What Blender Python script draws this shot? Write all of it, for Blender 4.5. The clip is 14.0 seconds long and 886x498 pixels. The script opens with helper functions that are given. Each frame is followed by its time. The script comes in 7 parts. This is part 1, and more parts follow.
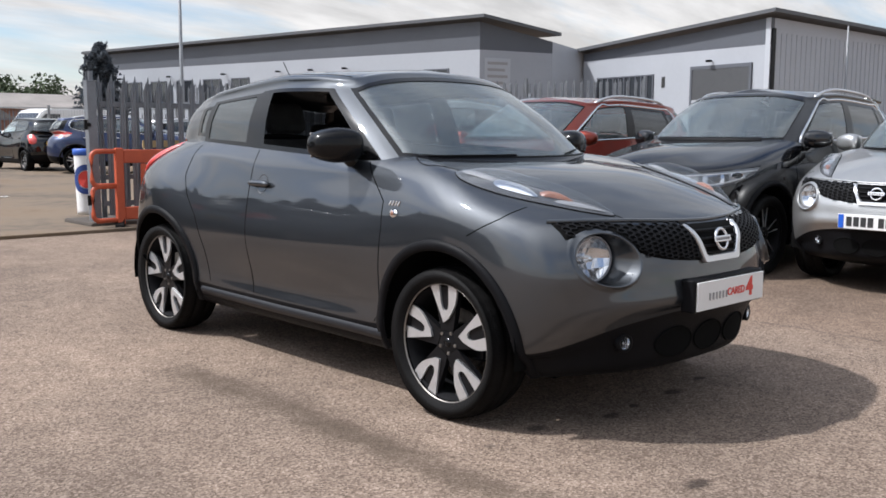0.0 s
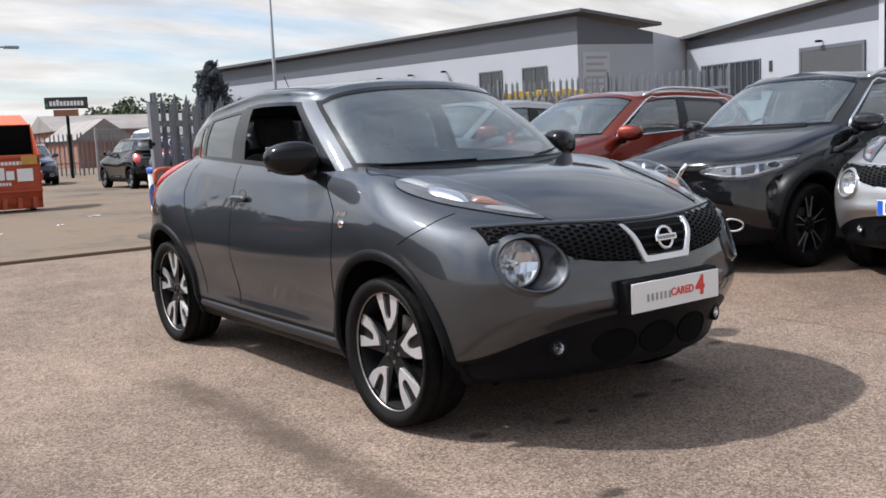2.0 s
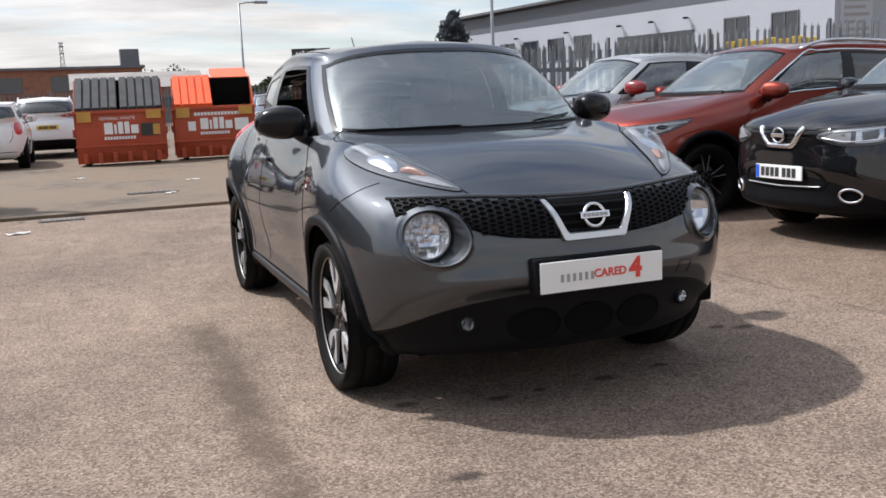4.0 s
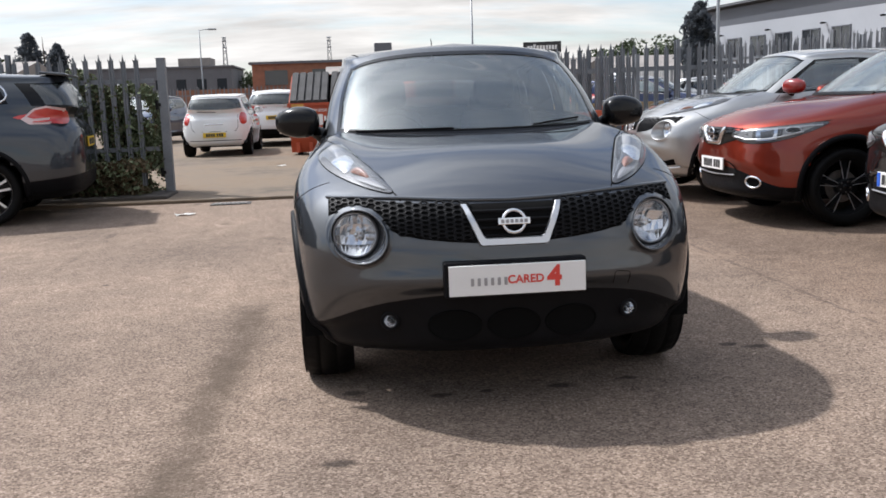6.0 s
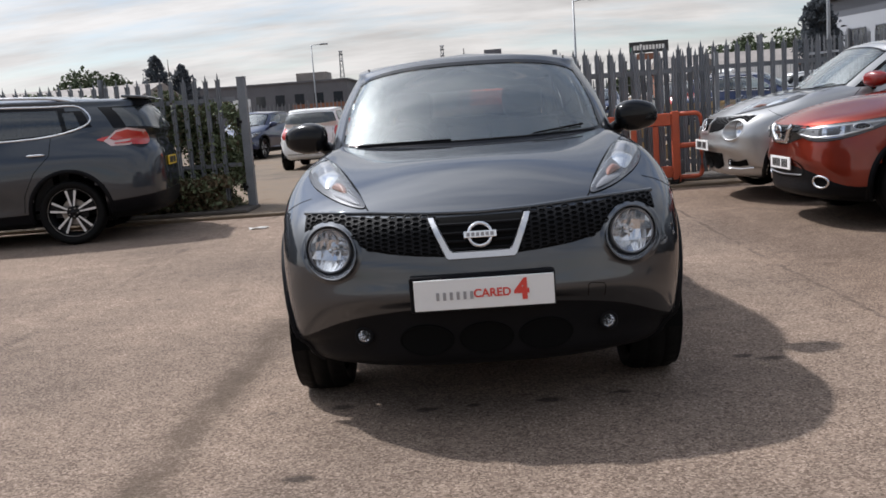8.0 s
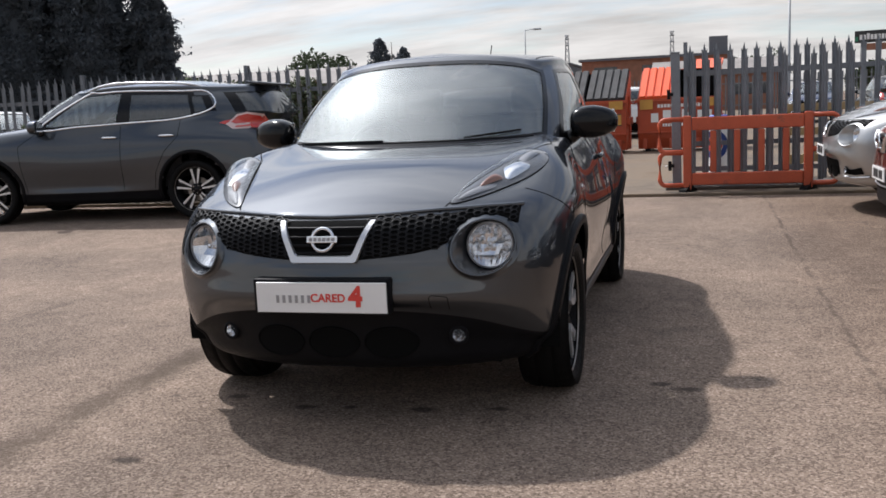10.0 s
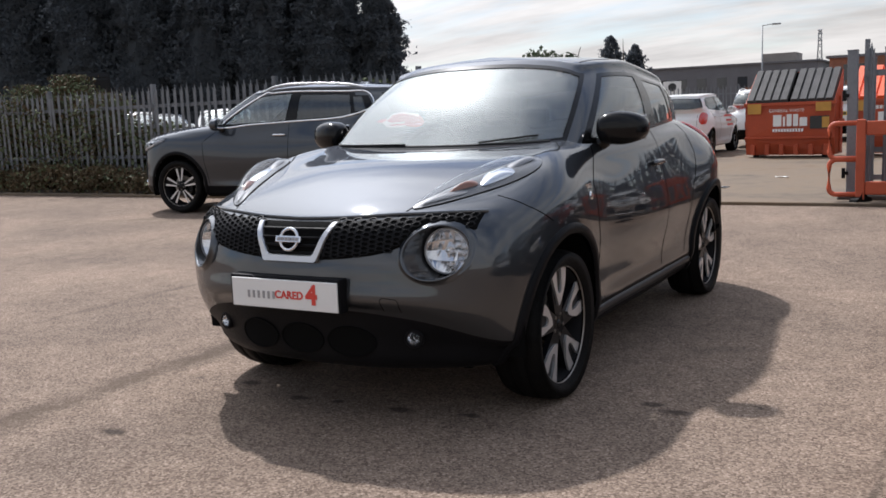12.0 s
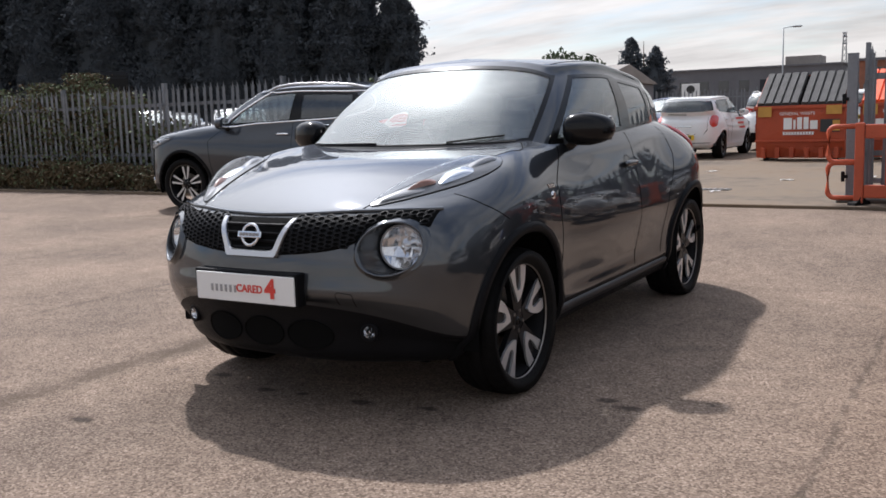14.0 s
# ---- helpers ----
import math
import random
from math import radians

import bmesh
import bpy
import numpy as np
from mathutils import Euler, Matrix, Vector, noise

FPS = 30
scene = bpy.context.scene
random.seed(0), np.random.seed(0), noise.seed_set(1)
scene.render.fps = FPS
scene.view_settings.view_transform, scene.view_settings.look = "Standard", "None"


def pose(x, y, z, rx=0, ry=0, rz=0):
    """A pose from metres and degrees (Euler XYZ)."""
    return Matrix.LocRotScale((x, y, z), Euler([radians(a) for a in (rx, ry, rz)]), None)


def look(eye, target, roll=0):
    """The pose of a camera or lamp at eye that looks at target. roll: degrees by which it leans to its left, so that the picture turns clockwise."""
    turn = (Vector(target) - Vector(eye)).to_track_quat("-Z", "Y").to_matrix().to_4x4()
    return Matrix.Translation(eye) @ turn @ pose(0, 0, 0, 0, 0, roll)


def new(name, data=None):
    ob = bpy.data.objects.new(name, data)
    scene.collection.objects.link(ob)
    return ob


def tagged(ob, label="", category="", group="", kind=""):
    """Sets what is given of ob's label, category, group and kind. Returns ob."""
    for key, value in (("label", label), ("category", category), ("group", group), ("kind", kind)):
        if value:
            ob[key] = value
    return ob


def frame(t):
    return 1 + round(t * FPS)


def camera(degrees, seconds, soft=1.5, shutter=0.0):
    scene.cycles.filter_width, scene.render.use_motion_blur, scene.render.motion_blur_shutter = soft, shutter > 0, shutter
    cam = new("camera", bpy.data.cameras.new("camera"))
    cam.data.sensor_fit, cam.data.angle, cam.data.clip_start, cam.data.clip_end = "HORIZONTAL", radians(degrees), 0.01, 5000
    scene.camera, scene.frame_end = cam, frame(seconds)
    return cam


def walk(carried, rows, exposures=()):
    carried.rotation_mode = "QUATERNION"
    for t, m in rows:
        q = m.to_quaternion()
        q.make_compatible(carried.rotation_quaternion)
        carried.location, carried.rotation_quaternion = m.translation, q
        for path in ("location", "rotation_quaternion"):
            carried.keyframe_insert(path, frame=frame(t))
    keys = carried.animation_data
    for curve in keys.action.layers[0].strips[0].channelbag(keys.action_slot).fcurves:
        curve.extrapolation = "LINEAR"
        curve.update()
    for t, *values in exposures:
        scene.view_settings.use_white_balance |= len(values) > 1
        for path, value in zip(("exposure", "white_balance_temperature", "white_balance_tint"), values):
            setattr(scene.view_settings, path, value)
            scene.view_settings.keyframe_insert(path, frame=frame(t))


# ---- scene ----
cam = camera(50.9, 14.0, 1.65)
PATH = [
    (0, (-3.543, -4.103, 1.22), (-2.176, -2.664, 0.976), 0.3),
    (0.5, (-3.472, -4.2, 1.219), (-2.119, -2.747, 0.98), 0.0),
    (1, (-3.346, -4.283, 1.213), (-2.032, -2.796, 0.961), -1.4),
    (1.5, (-3.152, -4.398, 1.228), (-1.903, -2.861, 0.953), -0.6),
    (2, (-2.958, -4.581, 1.237), (-1.783, -2.98, 0.998), -2.7),
    (2.5, (-2.736, -4.809, 1.251), (-1.677, -3.135, 0.976), -1.7),
    (3, (-2.449, -4.936, 1.239), (-1.497, -3.204, 0.936), -1.7),
    (3.2, (-2.32, -4.973, 1.247), (-1.411, -3.219, 0.935), -1.6),
    (5.3, (-1.025, -5.584, 1.276), (-0.668, -3.639, 0.979), -2.8),
    (5.5, (-0.913, -5.617, 1.283), (-0.597, -3.665, 0.984), -2.2),
    (6, (-0.619, -5.599, 1.266), (-0.429, -3.633, 0.947), -2.0),
    (6.5, (-0.434, -5.578, 1.283), (-0.344, -3.603, 0.98), -0.9),
    (7, (-0.373, -5.619, 1.277), (-0.314, -3.645, 0.961), -1.4),
    (7.5, (-0.301, -5.587, 1.277), (-0.273, -3.613, 0.961), -3.4),
    (8, (-0.031, -5.596, 1.264), (-0.095, -3.619, 0.971), -4.2),
    (8.2, (0.108, -5.598, 1.274), (-0.007, -3.623, 0.976), -3.3),
    (10.3, (1.548, -5.328, 1.266), (0.928, -3.449, 0.976), -2.9),
    (10.5, (1.644, -5.304, 1.27), (0.956, -3.447, 0.987), -3.0),
    (11, (1.946, -5.239, 1.259), (1.121, -3.437, 0.991), -3.7),
    (11.5, (2.189, -5.137, 1.251), (1.277, -3.378, 0.973), -4.2),
    (12, (2.385, -4.998, 1.256), (1.4, -3.28, 0.974), -2.2),
    (12.5, (2.546, -4.96, 1.249), (1.487, -3.289, 0.956), -2.5),
    (13, (2.652, -4.974, 1.247), (1.585, -3.306, 0.967), -2.5),
    (13.5, (2.658, -4.948, 1.243), (1.614, -3.266, 0.958), -2.3),
    (14, (2.658, -4.948, 1.244), (1.635, -3.252, 0.965), -1.8),
]
walk(cam, [(t, look(eye, target, roll)) for t, eye, target, roll in PATH], [(0, 0.43, 6160, 11), (1.5, 0.50, 6180, 11.2), (3, 0.44, 6200, 11.5), (6.5, 0.48, 6230, 11), (7.5, 0.38, 6240, 11), (8.2, 0.14, 6240, 12), (10.5, 0.22, 6240, 12), (14, 0.26, 6240, 13)])

# ---------------------------------------------------------------- world and sun
SUN_DIR = Vector((-0.615, 0.495, 1.0)).normalized()
world = bpy.data.worlds.new("sky")
scene.world = world
world.use_nodes = True
wn = world.node_tree
wn.nodes.clear()
w_out = wn.nodes.new("ShaderNodeOutputWorld")
w_bg = wn.nodes.new("ShaderNodeBackground")
w_sky = wn.nodes.new("ShaderNodeTexSky")
w_sky.sky_type = "NISHITA"
w_sky.sun_disc = False
w_sky.sun_elevation = math.asin(SUN_DIR.z)
w_sky.sun_rotation = math.atan2(SUN_DIR.x, SUN_DIR.y)
w_sky.dust_density = 0.8
w_sky.ozone_density = 2.5
w_co = wn.nodes.new("ShaderNodeTexCoord")
w_map = wn.nodes.new("ShaderNodeMapping")
w_map.inputs["Scale"].default_value = (0.55, 1.5, 1.0)
w_map.inputs["Rotation"].default_value = (0.0, 0.0, 0.45)
w_noise = wn.nodes.new("ShaderNodeTexNoise")
w_noise.inputs["Scale"].default_value = 1.1
w_noise.inputs["Detail"].default_value = 9.0
w_noise.inputs["Roughness"].default_value = 0.58
w_ramp = wn.nodes.new("ShaderNodeValToRGB")
w_ramp.color_ramp.elements[0].position = 0.46
w_ramp.color_ramp.elements[0].color = (0.0, 0.0, 0.0, 1)
w_ramp.color_ramp.elements[1].position = 0.64
w_ramp.color_ramp.elements[1].color = (1, 1, 1, 1)
w_mix = wn.nodes.new("ShaderNodeMix")
w_mix.data_type = "RGBA"
# thin cloud glows round the sun
w_dot = wn.nodes.new("ShaderNodeVectorMath")
w_dot.operation = "DOT_PRODUCT"
wn.links.new(w_co.outputs["Generated"], w_dot.inputs[0])
w_dot.inputs[1].default_value = SUN_DIR
w_pow = wn.nodes.new("ShaderNodeMath")
w_pow.operation = "POWER"
w_pow.use_clamp = True
wn.links.new(w_dot.outputs["Value"], w_pow.inputs[0])
w_pow.inputs[1].default_value = 6.0
w_glow = wn.nodes.new("ShaderNodeMix")
w_glow.data_type = "RGBA"
# haze near the horizon is creamier than the cloud overhead
w_high = wn.nodes.new("ShaderNodeMapRange")
w_high.inputs["From Min"].default_value = 0.08
w_high.inputs["From Max"].default_value = 0.50
w_tone = wn.nodes.new("ShaderNodeMix")
w_tone.data_type = "RGBA"
w_tone.inputs[6].default_value = (5.85, 5.60, 5.25, 1)
w_tone.inputs[7].default_value = (5.10, 5.40, 5.85, 1)
wn.links.new(w_high.outputs[0], w_tone.inputs[0])
# streaks of thicker and thinner cloud
w_streak = wn.nodes.new("ShaderNodeTexNoise")
w_streak.inputs["Scale"].default_value = 2.6
w_streak.inputs["Detail"].default_value = 7.0
w_streak.inputs["Roughness"].default_value = 0.6
w_thick = wn.nodes.new("ShaderNodeMapRange")
w_thick.inputs["From Min"].default_value = 0.36
w_thick.inputs["From Max"].default_value = 0.62
w_thick.inputs["To Min"].default_value = 0.80
w_thick.inputs["To Max"].default_value = 1.14
wn.links.new(w_streak.outputs[0], w_thick.inputs["Value"])
w_shade = wn.nodes.new("ShaderNodeVectorMath")
w_shade.operation = "SCALE"
wn.links.new(w_tone.outputs[2], w_shade.inputs[0])
wn.links.new(w_thick.outputs[0], w_shade.inputs["Scale"])
wn.links.new(w_shade.outputs[0], w_glow.inputs[6])
w_glow.inputs[7].default_value = (23.0, 23.3, 23.6, 1)
wn.links.new(w_pow.outputs[0], w_glow.inputs[0])
wn.links.new(w_glow.outputs[2], w_mix.inputs[7])
# cloud lies thick towards the horizon and breaks up overhead
w_sep = wn.nodes.new("ShaderNodeSeparateXYZ")
wn.links.new(w_co.outputs["Generated"], w_sep.inputs[0])
w_rise = wn.nodes.new("ShaderNodeMath")
w_rise.operation = "MAXIMUM"
wn.links.new(w_sep.outputs[2], w_rise.inputs[0])
w_rise.inputs[1].default_value = 0.0
w_low = wn.nodes.new("ShaderNodeMath")
w_low.operation = "ADD"
wn.links.new(w_rise.outputs[0], w_low.inputs[0])
w_low.inputs[1].default_value = 0.22
w_flat = wn.nodes.new("ShaderNodeCombineXYZ")
for axis in (0, 1):
    w_div = wn.nodes.new("ShaderNodeMath")
    w_div.operation = "DIVIDE"
    wn.links.new(w_sep.outputs[axis], w_div.inputs[0])
    wn.links.new(w_low.outputs[0], w_div.inputs[1])
    wn.links.new(w_div.outputs[0], w_flat.inputs[axis])
wn.links.new(w_flat.outputs[0], w_map.inputs["Vector"])
wn.links.new(w_map.outputs[0], w_noise.inputs["Vector"])
wn.links.new(w_map.outputs[0], w_streak.inputs["Vector"])
w_up = wn.nodes.new("ShaderNodeMapRange")
w_up.inputs["From Min"].default_value = 0.10
w_up.inputs["From Max"].default_value = 0.55
w_up.inputs["To Min"].default_value = 0.135
w_up.inputs["To Max"].default_value = 0.085
wn.links.new(w_sep.outputs[2], w_up.inputs["Value"])
wn.links.new(w_sep.outputs[2], w_high.inputs["Value"])
w_add = wn.nodes.new("ShaderNodeMath")
w_add.operation = "ADD"
wn.links.new(w_noise.outputs[0], w_add.inputs[0])
wn.links.new(w_up.outputs[0], w_add.inputs[1])
wn.links.new(w_add.outputs[0], w_ramp.inputs[0])
wn.links.new(w_ramp.outputs[0], w_mix.inputs[0])
wn.links.new(w_sky.outputs[0], w_mix.inputs[6])
wn.links.new(w_mix.outputs[2], w_bg.inputs[0])
wn.links.new(w_bg.outputs[0], w_out.inputs[0])
w_bg.inputs[1].default_value = 0.109

sun_data = bpy.data.lights.new("sun", "SUN")
sun_data.energy = 3.9
sun_data.angle = radians(1.6)
sun_data.color = (1.0, 0.965, 0.925)
sun_lamp = new("sun", sun_data)
sun_lamp.matrix_world = look((0, 0, 30), Vector((0, 0, 30)) - SUN_DIR)


# ---------------------------------------------------------------- materials
def mat(name, colour, rough=0.5, metal=0.0, coat=0.0, vary=0.0, scale=6.0, bump=0.0, bump_scale=60.0, dirt=None, spec=0.5, emit=None, random_tone=0.0):
    """A principled material: colour with a large and a small variation, fine bump and blotches of dirt."""
    m = bpy.data.materials.new(name)
    m.use_nodes = True
    nt = m.node_tree
    b = nt.nodes["Principled BSDF"]
    b.inputs["Base Color"].default_value = (*colour, 1)
    b.inputs["Roughness"].default_value = rough
    b.inputs["Metallic"].default_value = metal
    b.inputs["Coat Weight"].default_value = coat
    b.inputs["Coat Roughness"].default_value = 0.03
    b.inputs["Specular IOR Level"].default_value = spec
    if emit:
        b.inputs["Emission Color"].default_value = (*colour, 1)
        b.inputs["Emission Strength"].default_value = emit
    co = nt.nodes.new("ShaderNodeTexCoord")
    last = None
    if vary or dirt or random_tone:
        big = nt.nodes.new("ShaderNodeTexNoise")
        big.inputs["Scale"].default_value = scale
        big.inputs["Detail"].default_value = 6
        nt.links.new(co.outputs["Object"], big.inputs["Vector"])
        fine = nt.nodes.new("ShaderNodeTexNoise")
        fine.inputs["Scale"].default_value = scale * 14
        fine.inputs["Detail"].default_value = 4
        nt.links.new(co.outputs["Object"], fine.inputs["Vector"])
        add = nt.nodes.new("ShaderNodeMath")
        add.operation = "MULTIPLY_ADD"
        nt.links.new(fine.outputs[0], add.inputs[0])
        add.inputs[1].default_value = 0.45
        nt.links.new(big.outputs[0], add.inputs[2])
        rng = nt.nodes.new("ShaderNodeMapRange")
        rng.inputs["From Min"].default_value = 0.45
        rng.inputs["From Max"].default_value = 1.0
        rng.inputs["To Min"].default_value = 1 - vary
        rng.inputs["To Max"].default_value = 1 + vary
        nt.links.new(add.outputs[0], rng.inputs["Value"])
        hsv = nt.nodes.new("ShaderNodeHueSaturation")
        hsv.inputs["Color"].default_value = (*colour, 1)
        nt.links.new(rng.outputs[0], hsv.inputs["Value"])
        last = hsv.outputs[0]
        if random_tone:
            info = nt.nodes.new("ShaderNodeObjectInfo")
            tone = nt.nodes.new("ShaderNodeMapRange")
            tone.inputs["To Min"].default_value = 1 - random_tone
            tone.inputs["To Max"].default_value = 1 + random_tone
            nt.links.new(info.outputs["Random"], tone.inputs["Value"])
            hsv2 = nt.nodes.new("ShaderNodeHueSaturation")
            nt.links.new(last, hsv2.inputs["Color"])
            nt.links.new(tone.outputs[0], hsv2.inputs["Value"])
            last = hsv2.outputs[0]
        if dirt:
            ramp = nt.nodes.new("ShaderNodeValToRGB")
            ramp.color_ramp.elements[0].position = dirt[1]
            ramp.color_ramp.elements[1].position = dirt[1] + 0.22
            nt.links.new(add.outputs[0], ramp.inputs[0])
            mx = nt.nodes.new("ShaderNodeMix")
            mx.data_type = "RGBA"
            mx.inputs[7].default_value = (*dirt[0], 1)
            nt.links.new(ramp.outputs[0], mx.inputs[0])
            nt.links.new(last, mx.inputs[6])
            last = mx.outputs[2]
        nt.links.new(last, b.inputs["Base Color"])
    if bump:
        bn = nt.nodes.new("ShaderNodeTexNoise")
        bn.inputs["Scale"].default_value = bump_scale
        bn.inputs["Detail"].default_value = 5
        nt.links.new(co.outputs["Object"], bn.inputs["Vector"])
        bp = nt.nodes.new("ShaderNodeBump")
        bp.inputs["Strength"].default_value = bump
        bp.inputs["Distance"].default_value = 0.01
        nt.links.new(bn.outputs[0], bp.inputs["Height"])
        nt.links.new(bp.outputs[0], b.inputs["Normal"])
    return m


def paint(name, colour, metal=0.6, rough=0.32, coat_ior=1.5):
    """Metallic car paint: flakes under a clear coat."""
    m = mat(name, colour, rough, metal, coat=1.0, vary=0.05, scale=1.5)
    nt = m.node_tree
    b = nt.nodes["Principled BSDF"]
    co = nt.nodes.new("ShaderNodeTexCoord")
    fl = nt.nodes.new("ShaderNodeTexVoronoi")
    fl.inputs["Scale"].default_value = 900
    nt.links.new(co.outputs["Object"], fl.inputs["Vector"])
    bp = nt.nodes.new("ShaderNodeBump")
    bp.inputs["Strength"].default_value = 0.05
    bp.inputs["Distance"].default_value = 0.002
    nt.links.new(fl.outputs["Distance"], bp.inputs["Height"])
    nt.links.new(bp.outputs[0], b.inputs["Normal"])
    b.inputs["Coat Roughness"].default_value = 0.04
    b.inputs["Coat IOR"].default_value = coat_ior
    # flakes under the lacquer do not brighten towards grazing angles
    b.inputs["Specular Tint"].default_value = (0.42, 0.42, 0.44, 1)
    if metal == 0:
        b.inputs["Specular IOR Level"].default_value = 0.0
    return m


def glass(name, tint, gloss=1.0, ior=1.9, dust=0.12):
    """Thin pane: tinted see-through with a mirror-like surface."""
    m = bpy.data.materials.new(name)
    m.use_nodes = True
    nt = m.node_tree
    nt.nodes.clear()
    out = nt.nodes.new("ShaderNodeOutputMaterial")
    tr = nt.nodes.new("ShaderNodeBsdfTransparent")
    tr.inputs[0].default_value = (*tint, 1)
    gl = nt.nodes.new("ShaderNodeBsdfGlossy")
    gl.inputs["Roughness"].default_value = 0.015
    gl.inputs[0].default_value = (gloss, gloss, gloss, 1)
    # a film of dust spreads the light
    film = nt.nodes.new("ShaderNodeBsdfGlossy")
    film.inputs["Roughness"].default_value = 0.42
    film.inputs[0].default_value = (gloss * 0.9, gloss, gloss, 1)
    both = nt.nodes.new("ShaderNodeMixShader")
    both.inputs[0].default_value = dust
    nt.links.new(gl.outputs[0], both.inputs[1])
    nt.links.new(film.outputs[0], both.inputs[2])
    grime = nt.nodes.new("ShaderNodeBsdfDiffuse")
    grime.inputs[0].default_value = (0.43, 0.49, 0.49, 1)
    clear = nt.nodes.new("ShaderNodeMixShader")
    clear.inputs[0].default_value = dust * 0.45
    nt.links.new(tr.outputs[0], clear.inputs[1])
    nt.links.new(grime.outputs[0], clear.inputs[2])
    # gloss rises towards grazing angles, alike from both sides of the pane
    f0 = ((ior - 1) / (ior + 1)) ** 2
    lw = nt.nodes.new("ShaderNodeLayerWeight")
    lw.inputs["Blend"].default_value = 0.5
    rise = nt.nodes.new("ShaderNodeMath")
    rise.operation = "POWER"
    nt.links.new(lw.outputs["Facing"], rise.inputs[0])
    rise.inputs[1].default_value = 5.0
    fr = nt.nodes.new("ShaderNodeMath")
    fr.operation = "MULTIPLY_ADD"
    nt.links.new(rise.outputs[0], fr.inputs[0])
    fr.inputs[1].default_value = 1 - f0
    fr.inputs[2].default_value = f0
    mx = nt.nodes.new("ShaderNodeMixShader")
    nt.links.new(fr.outputs[0], mx.inputs[0])
    nt.links.new(clear.outputs[0], mx.inputs[1])
    nt.links.new(both.outputs[0], mx.inputs[2])
    nt.links.new(mx.outputs[0], out.inputs[0])
    return m


M_GREY = paint("gunmetal_paint", (0.051, 0.0555, 0.062), 1.0, 0.53, 1.66)
M_XT = paint("slate_grey_paint", (0.047, 0.053, 0.062), 1.0, 0.52, 1.55)
M_BLACKCAR = paint("black_paint", (0.006, 0.006, 0.007), 0.0, 0.4, 1.62)
M_RED = paint("copper_red_paint", (0.235, 0.032, 0.016), 0.95, 0.45)
M_SILVER = paint("silver_paint", (0.43, 0.43, 0.425), 0.8, 0.4)
M_WHITECAR = paint("white_paint", (0.78, 0.78, 0.77), 0.0, 0.4)
M_NAVY = paint("navy_paint", (0.02, 0.03, 0.075), 0.4, 0.35)
M_PLASTIC = mat("black_plastic", (0.0065, 0.0065, 0.0075), 0.45, vary=0.2, scale=8, bump=0.15, bump_scale=400, spec=0.08)
M_GLOSSBLACK = mat("gloss_black", (0.006, 0.006, 0.0065), 0.16, spec=0.25)
M_GAP = mat("gap_and_shade", (0.004, 0.004, 0.004), 0.9, spec=0.08)
M_GRILLE = mat("grille_black", (0.008, 0.008, 0.009), 0.5, spec=0.10)
M_RUBBER = mat("tyre_rubber", (0.0048, 0.0045, 0.0045), 0.6, vary=0.3, scale=9, bump=0.3, bump_scale=120, spec=0.12)
M_RIM = mat("machined_alloy", (0.66, 0.66, 0.67), 0.36, 0.75, vary=0.08, scale=20)
M_RIMDARK = mat("dark_alloy", (0.007, 0.007, 0.008), 0.3, spec=0.16)
M_BARREL = mat("rim_barrel_black", (0.008, 0.008, 0.009), 0.65, spec=0.1)
M_SILLGREY = mat("sill_plastic", (0.016, 0.016, 0.018), 0.38, spec=0.25)
M_STEEL = mat("brake_steel", (0.25, 0.23, 0.21), 0.45, 0.9, vary=0.3, scale=20)
M_CHROME = mat("chrome", (0.75, 0.75, 0.76), 0.09, 1.0)
M_SATIN = mat("satin_silver", (0.60, 0.60, 0.61), 0.3, 0.85)
M_REFLECTOR = mat("lamp_reflector", (0.76, 0.76, 0.77), 0.16, 1.0)
M_LENS = glass("lamp_lens", (0.93, 0.94, 0.95), 0.9, 1.45, 0.03)
M_GLASS = glass("car_glass", (0.70, 0.78, 0.78), 1.0, 2.3, 0.19)
M_PRIVACY = glass("dark_car_glass", (0.10, 0.105, 0.11), 1.0, 1.85)
M_LAMPGREY = mat("lamp_housing", (0.24, 0.24, 0.25), 0.5, spec=0.3)
M_LAMPDARK = mat("dark_lamp_housing", (0.11, 0.11, 0.115), 0.3, 0.4)
M_MIRRORRED = mat("red_mirror_shell", (0.20, 0.014, 0.011), 0.25, coat=0.6)
M_LAMPPALE = mat("pale_lamp_insert", (0.30, 0.305, 0.31), 0.5, spec=0.3)
M_TAILWHITE = mat("clear_tail_lens", (0.62, 0.46, 0.44), 0.15, coat=0.8)
M_AMBER = mat("amber_lens", (0.26, 0.115, 0.075), 0.3, coat=0.3)
M_TAIL = mat("tail_lamp_red", (0.52, 0.045, 0.035), 0.16, coat=1.0)
M_PLATEWHITE = mat("plate_white", (0.74, 0.73, 0.71), 0.35, vary=0.03)
M_PLATEYELLOW = mat("plate_yellow", (0.72, 0.48, 0.03), 0.4)
M_PLATEBLUE = mat("plate_blue", (0.02, 0.10, 0.48), 0.4)
M_INK = mat("plate_ink", (0.03, 0.03, 0.03), 0.5)
M_INKGREY = mat("grey_ink", (0.30, 0.29, 0.29), 0.5)
M_INKRED = mat("red_ink", (0.62, 0.05, 0.035), 0.45)
M_TRIM = mat("cabin_trim", (0.022, 0.022, 0.024), 0.7, vary=0.2, scale=12, bump=0.2, bump_scale=200)
M_SEAT = mat("seat_cloth", (0.035, 0.034, 0.036), 0.9, vary=0.25, scale=20, bump=0.3, bump_scale=300)
M_GALV = mat("galvanised_steel", (0.19, 0.20, 0.215), 0.55, 0.35, vary=0.22, scale=3, bump=0.08, bump_scale=80, random_tone=0.10)
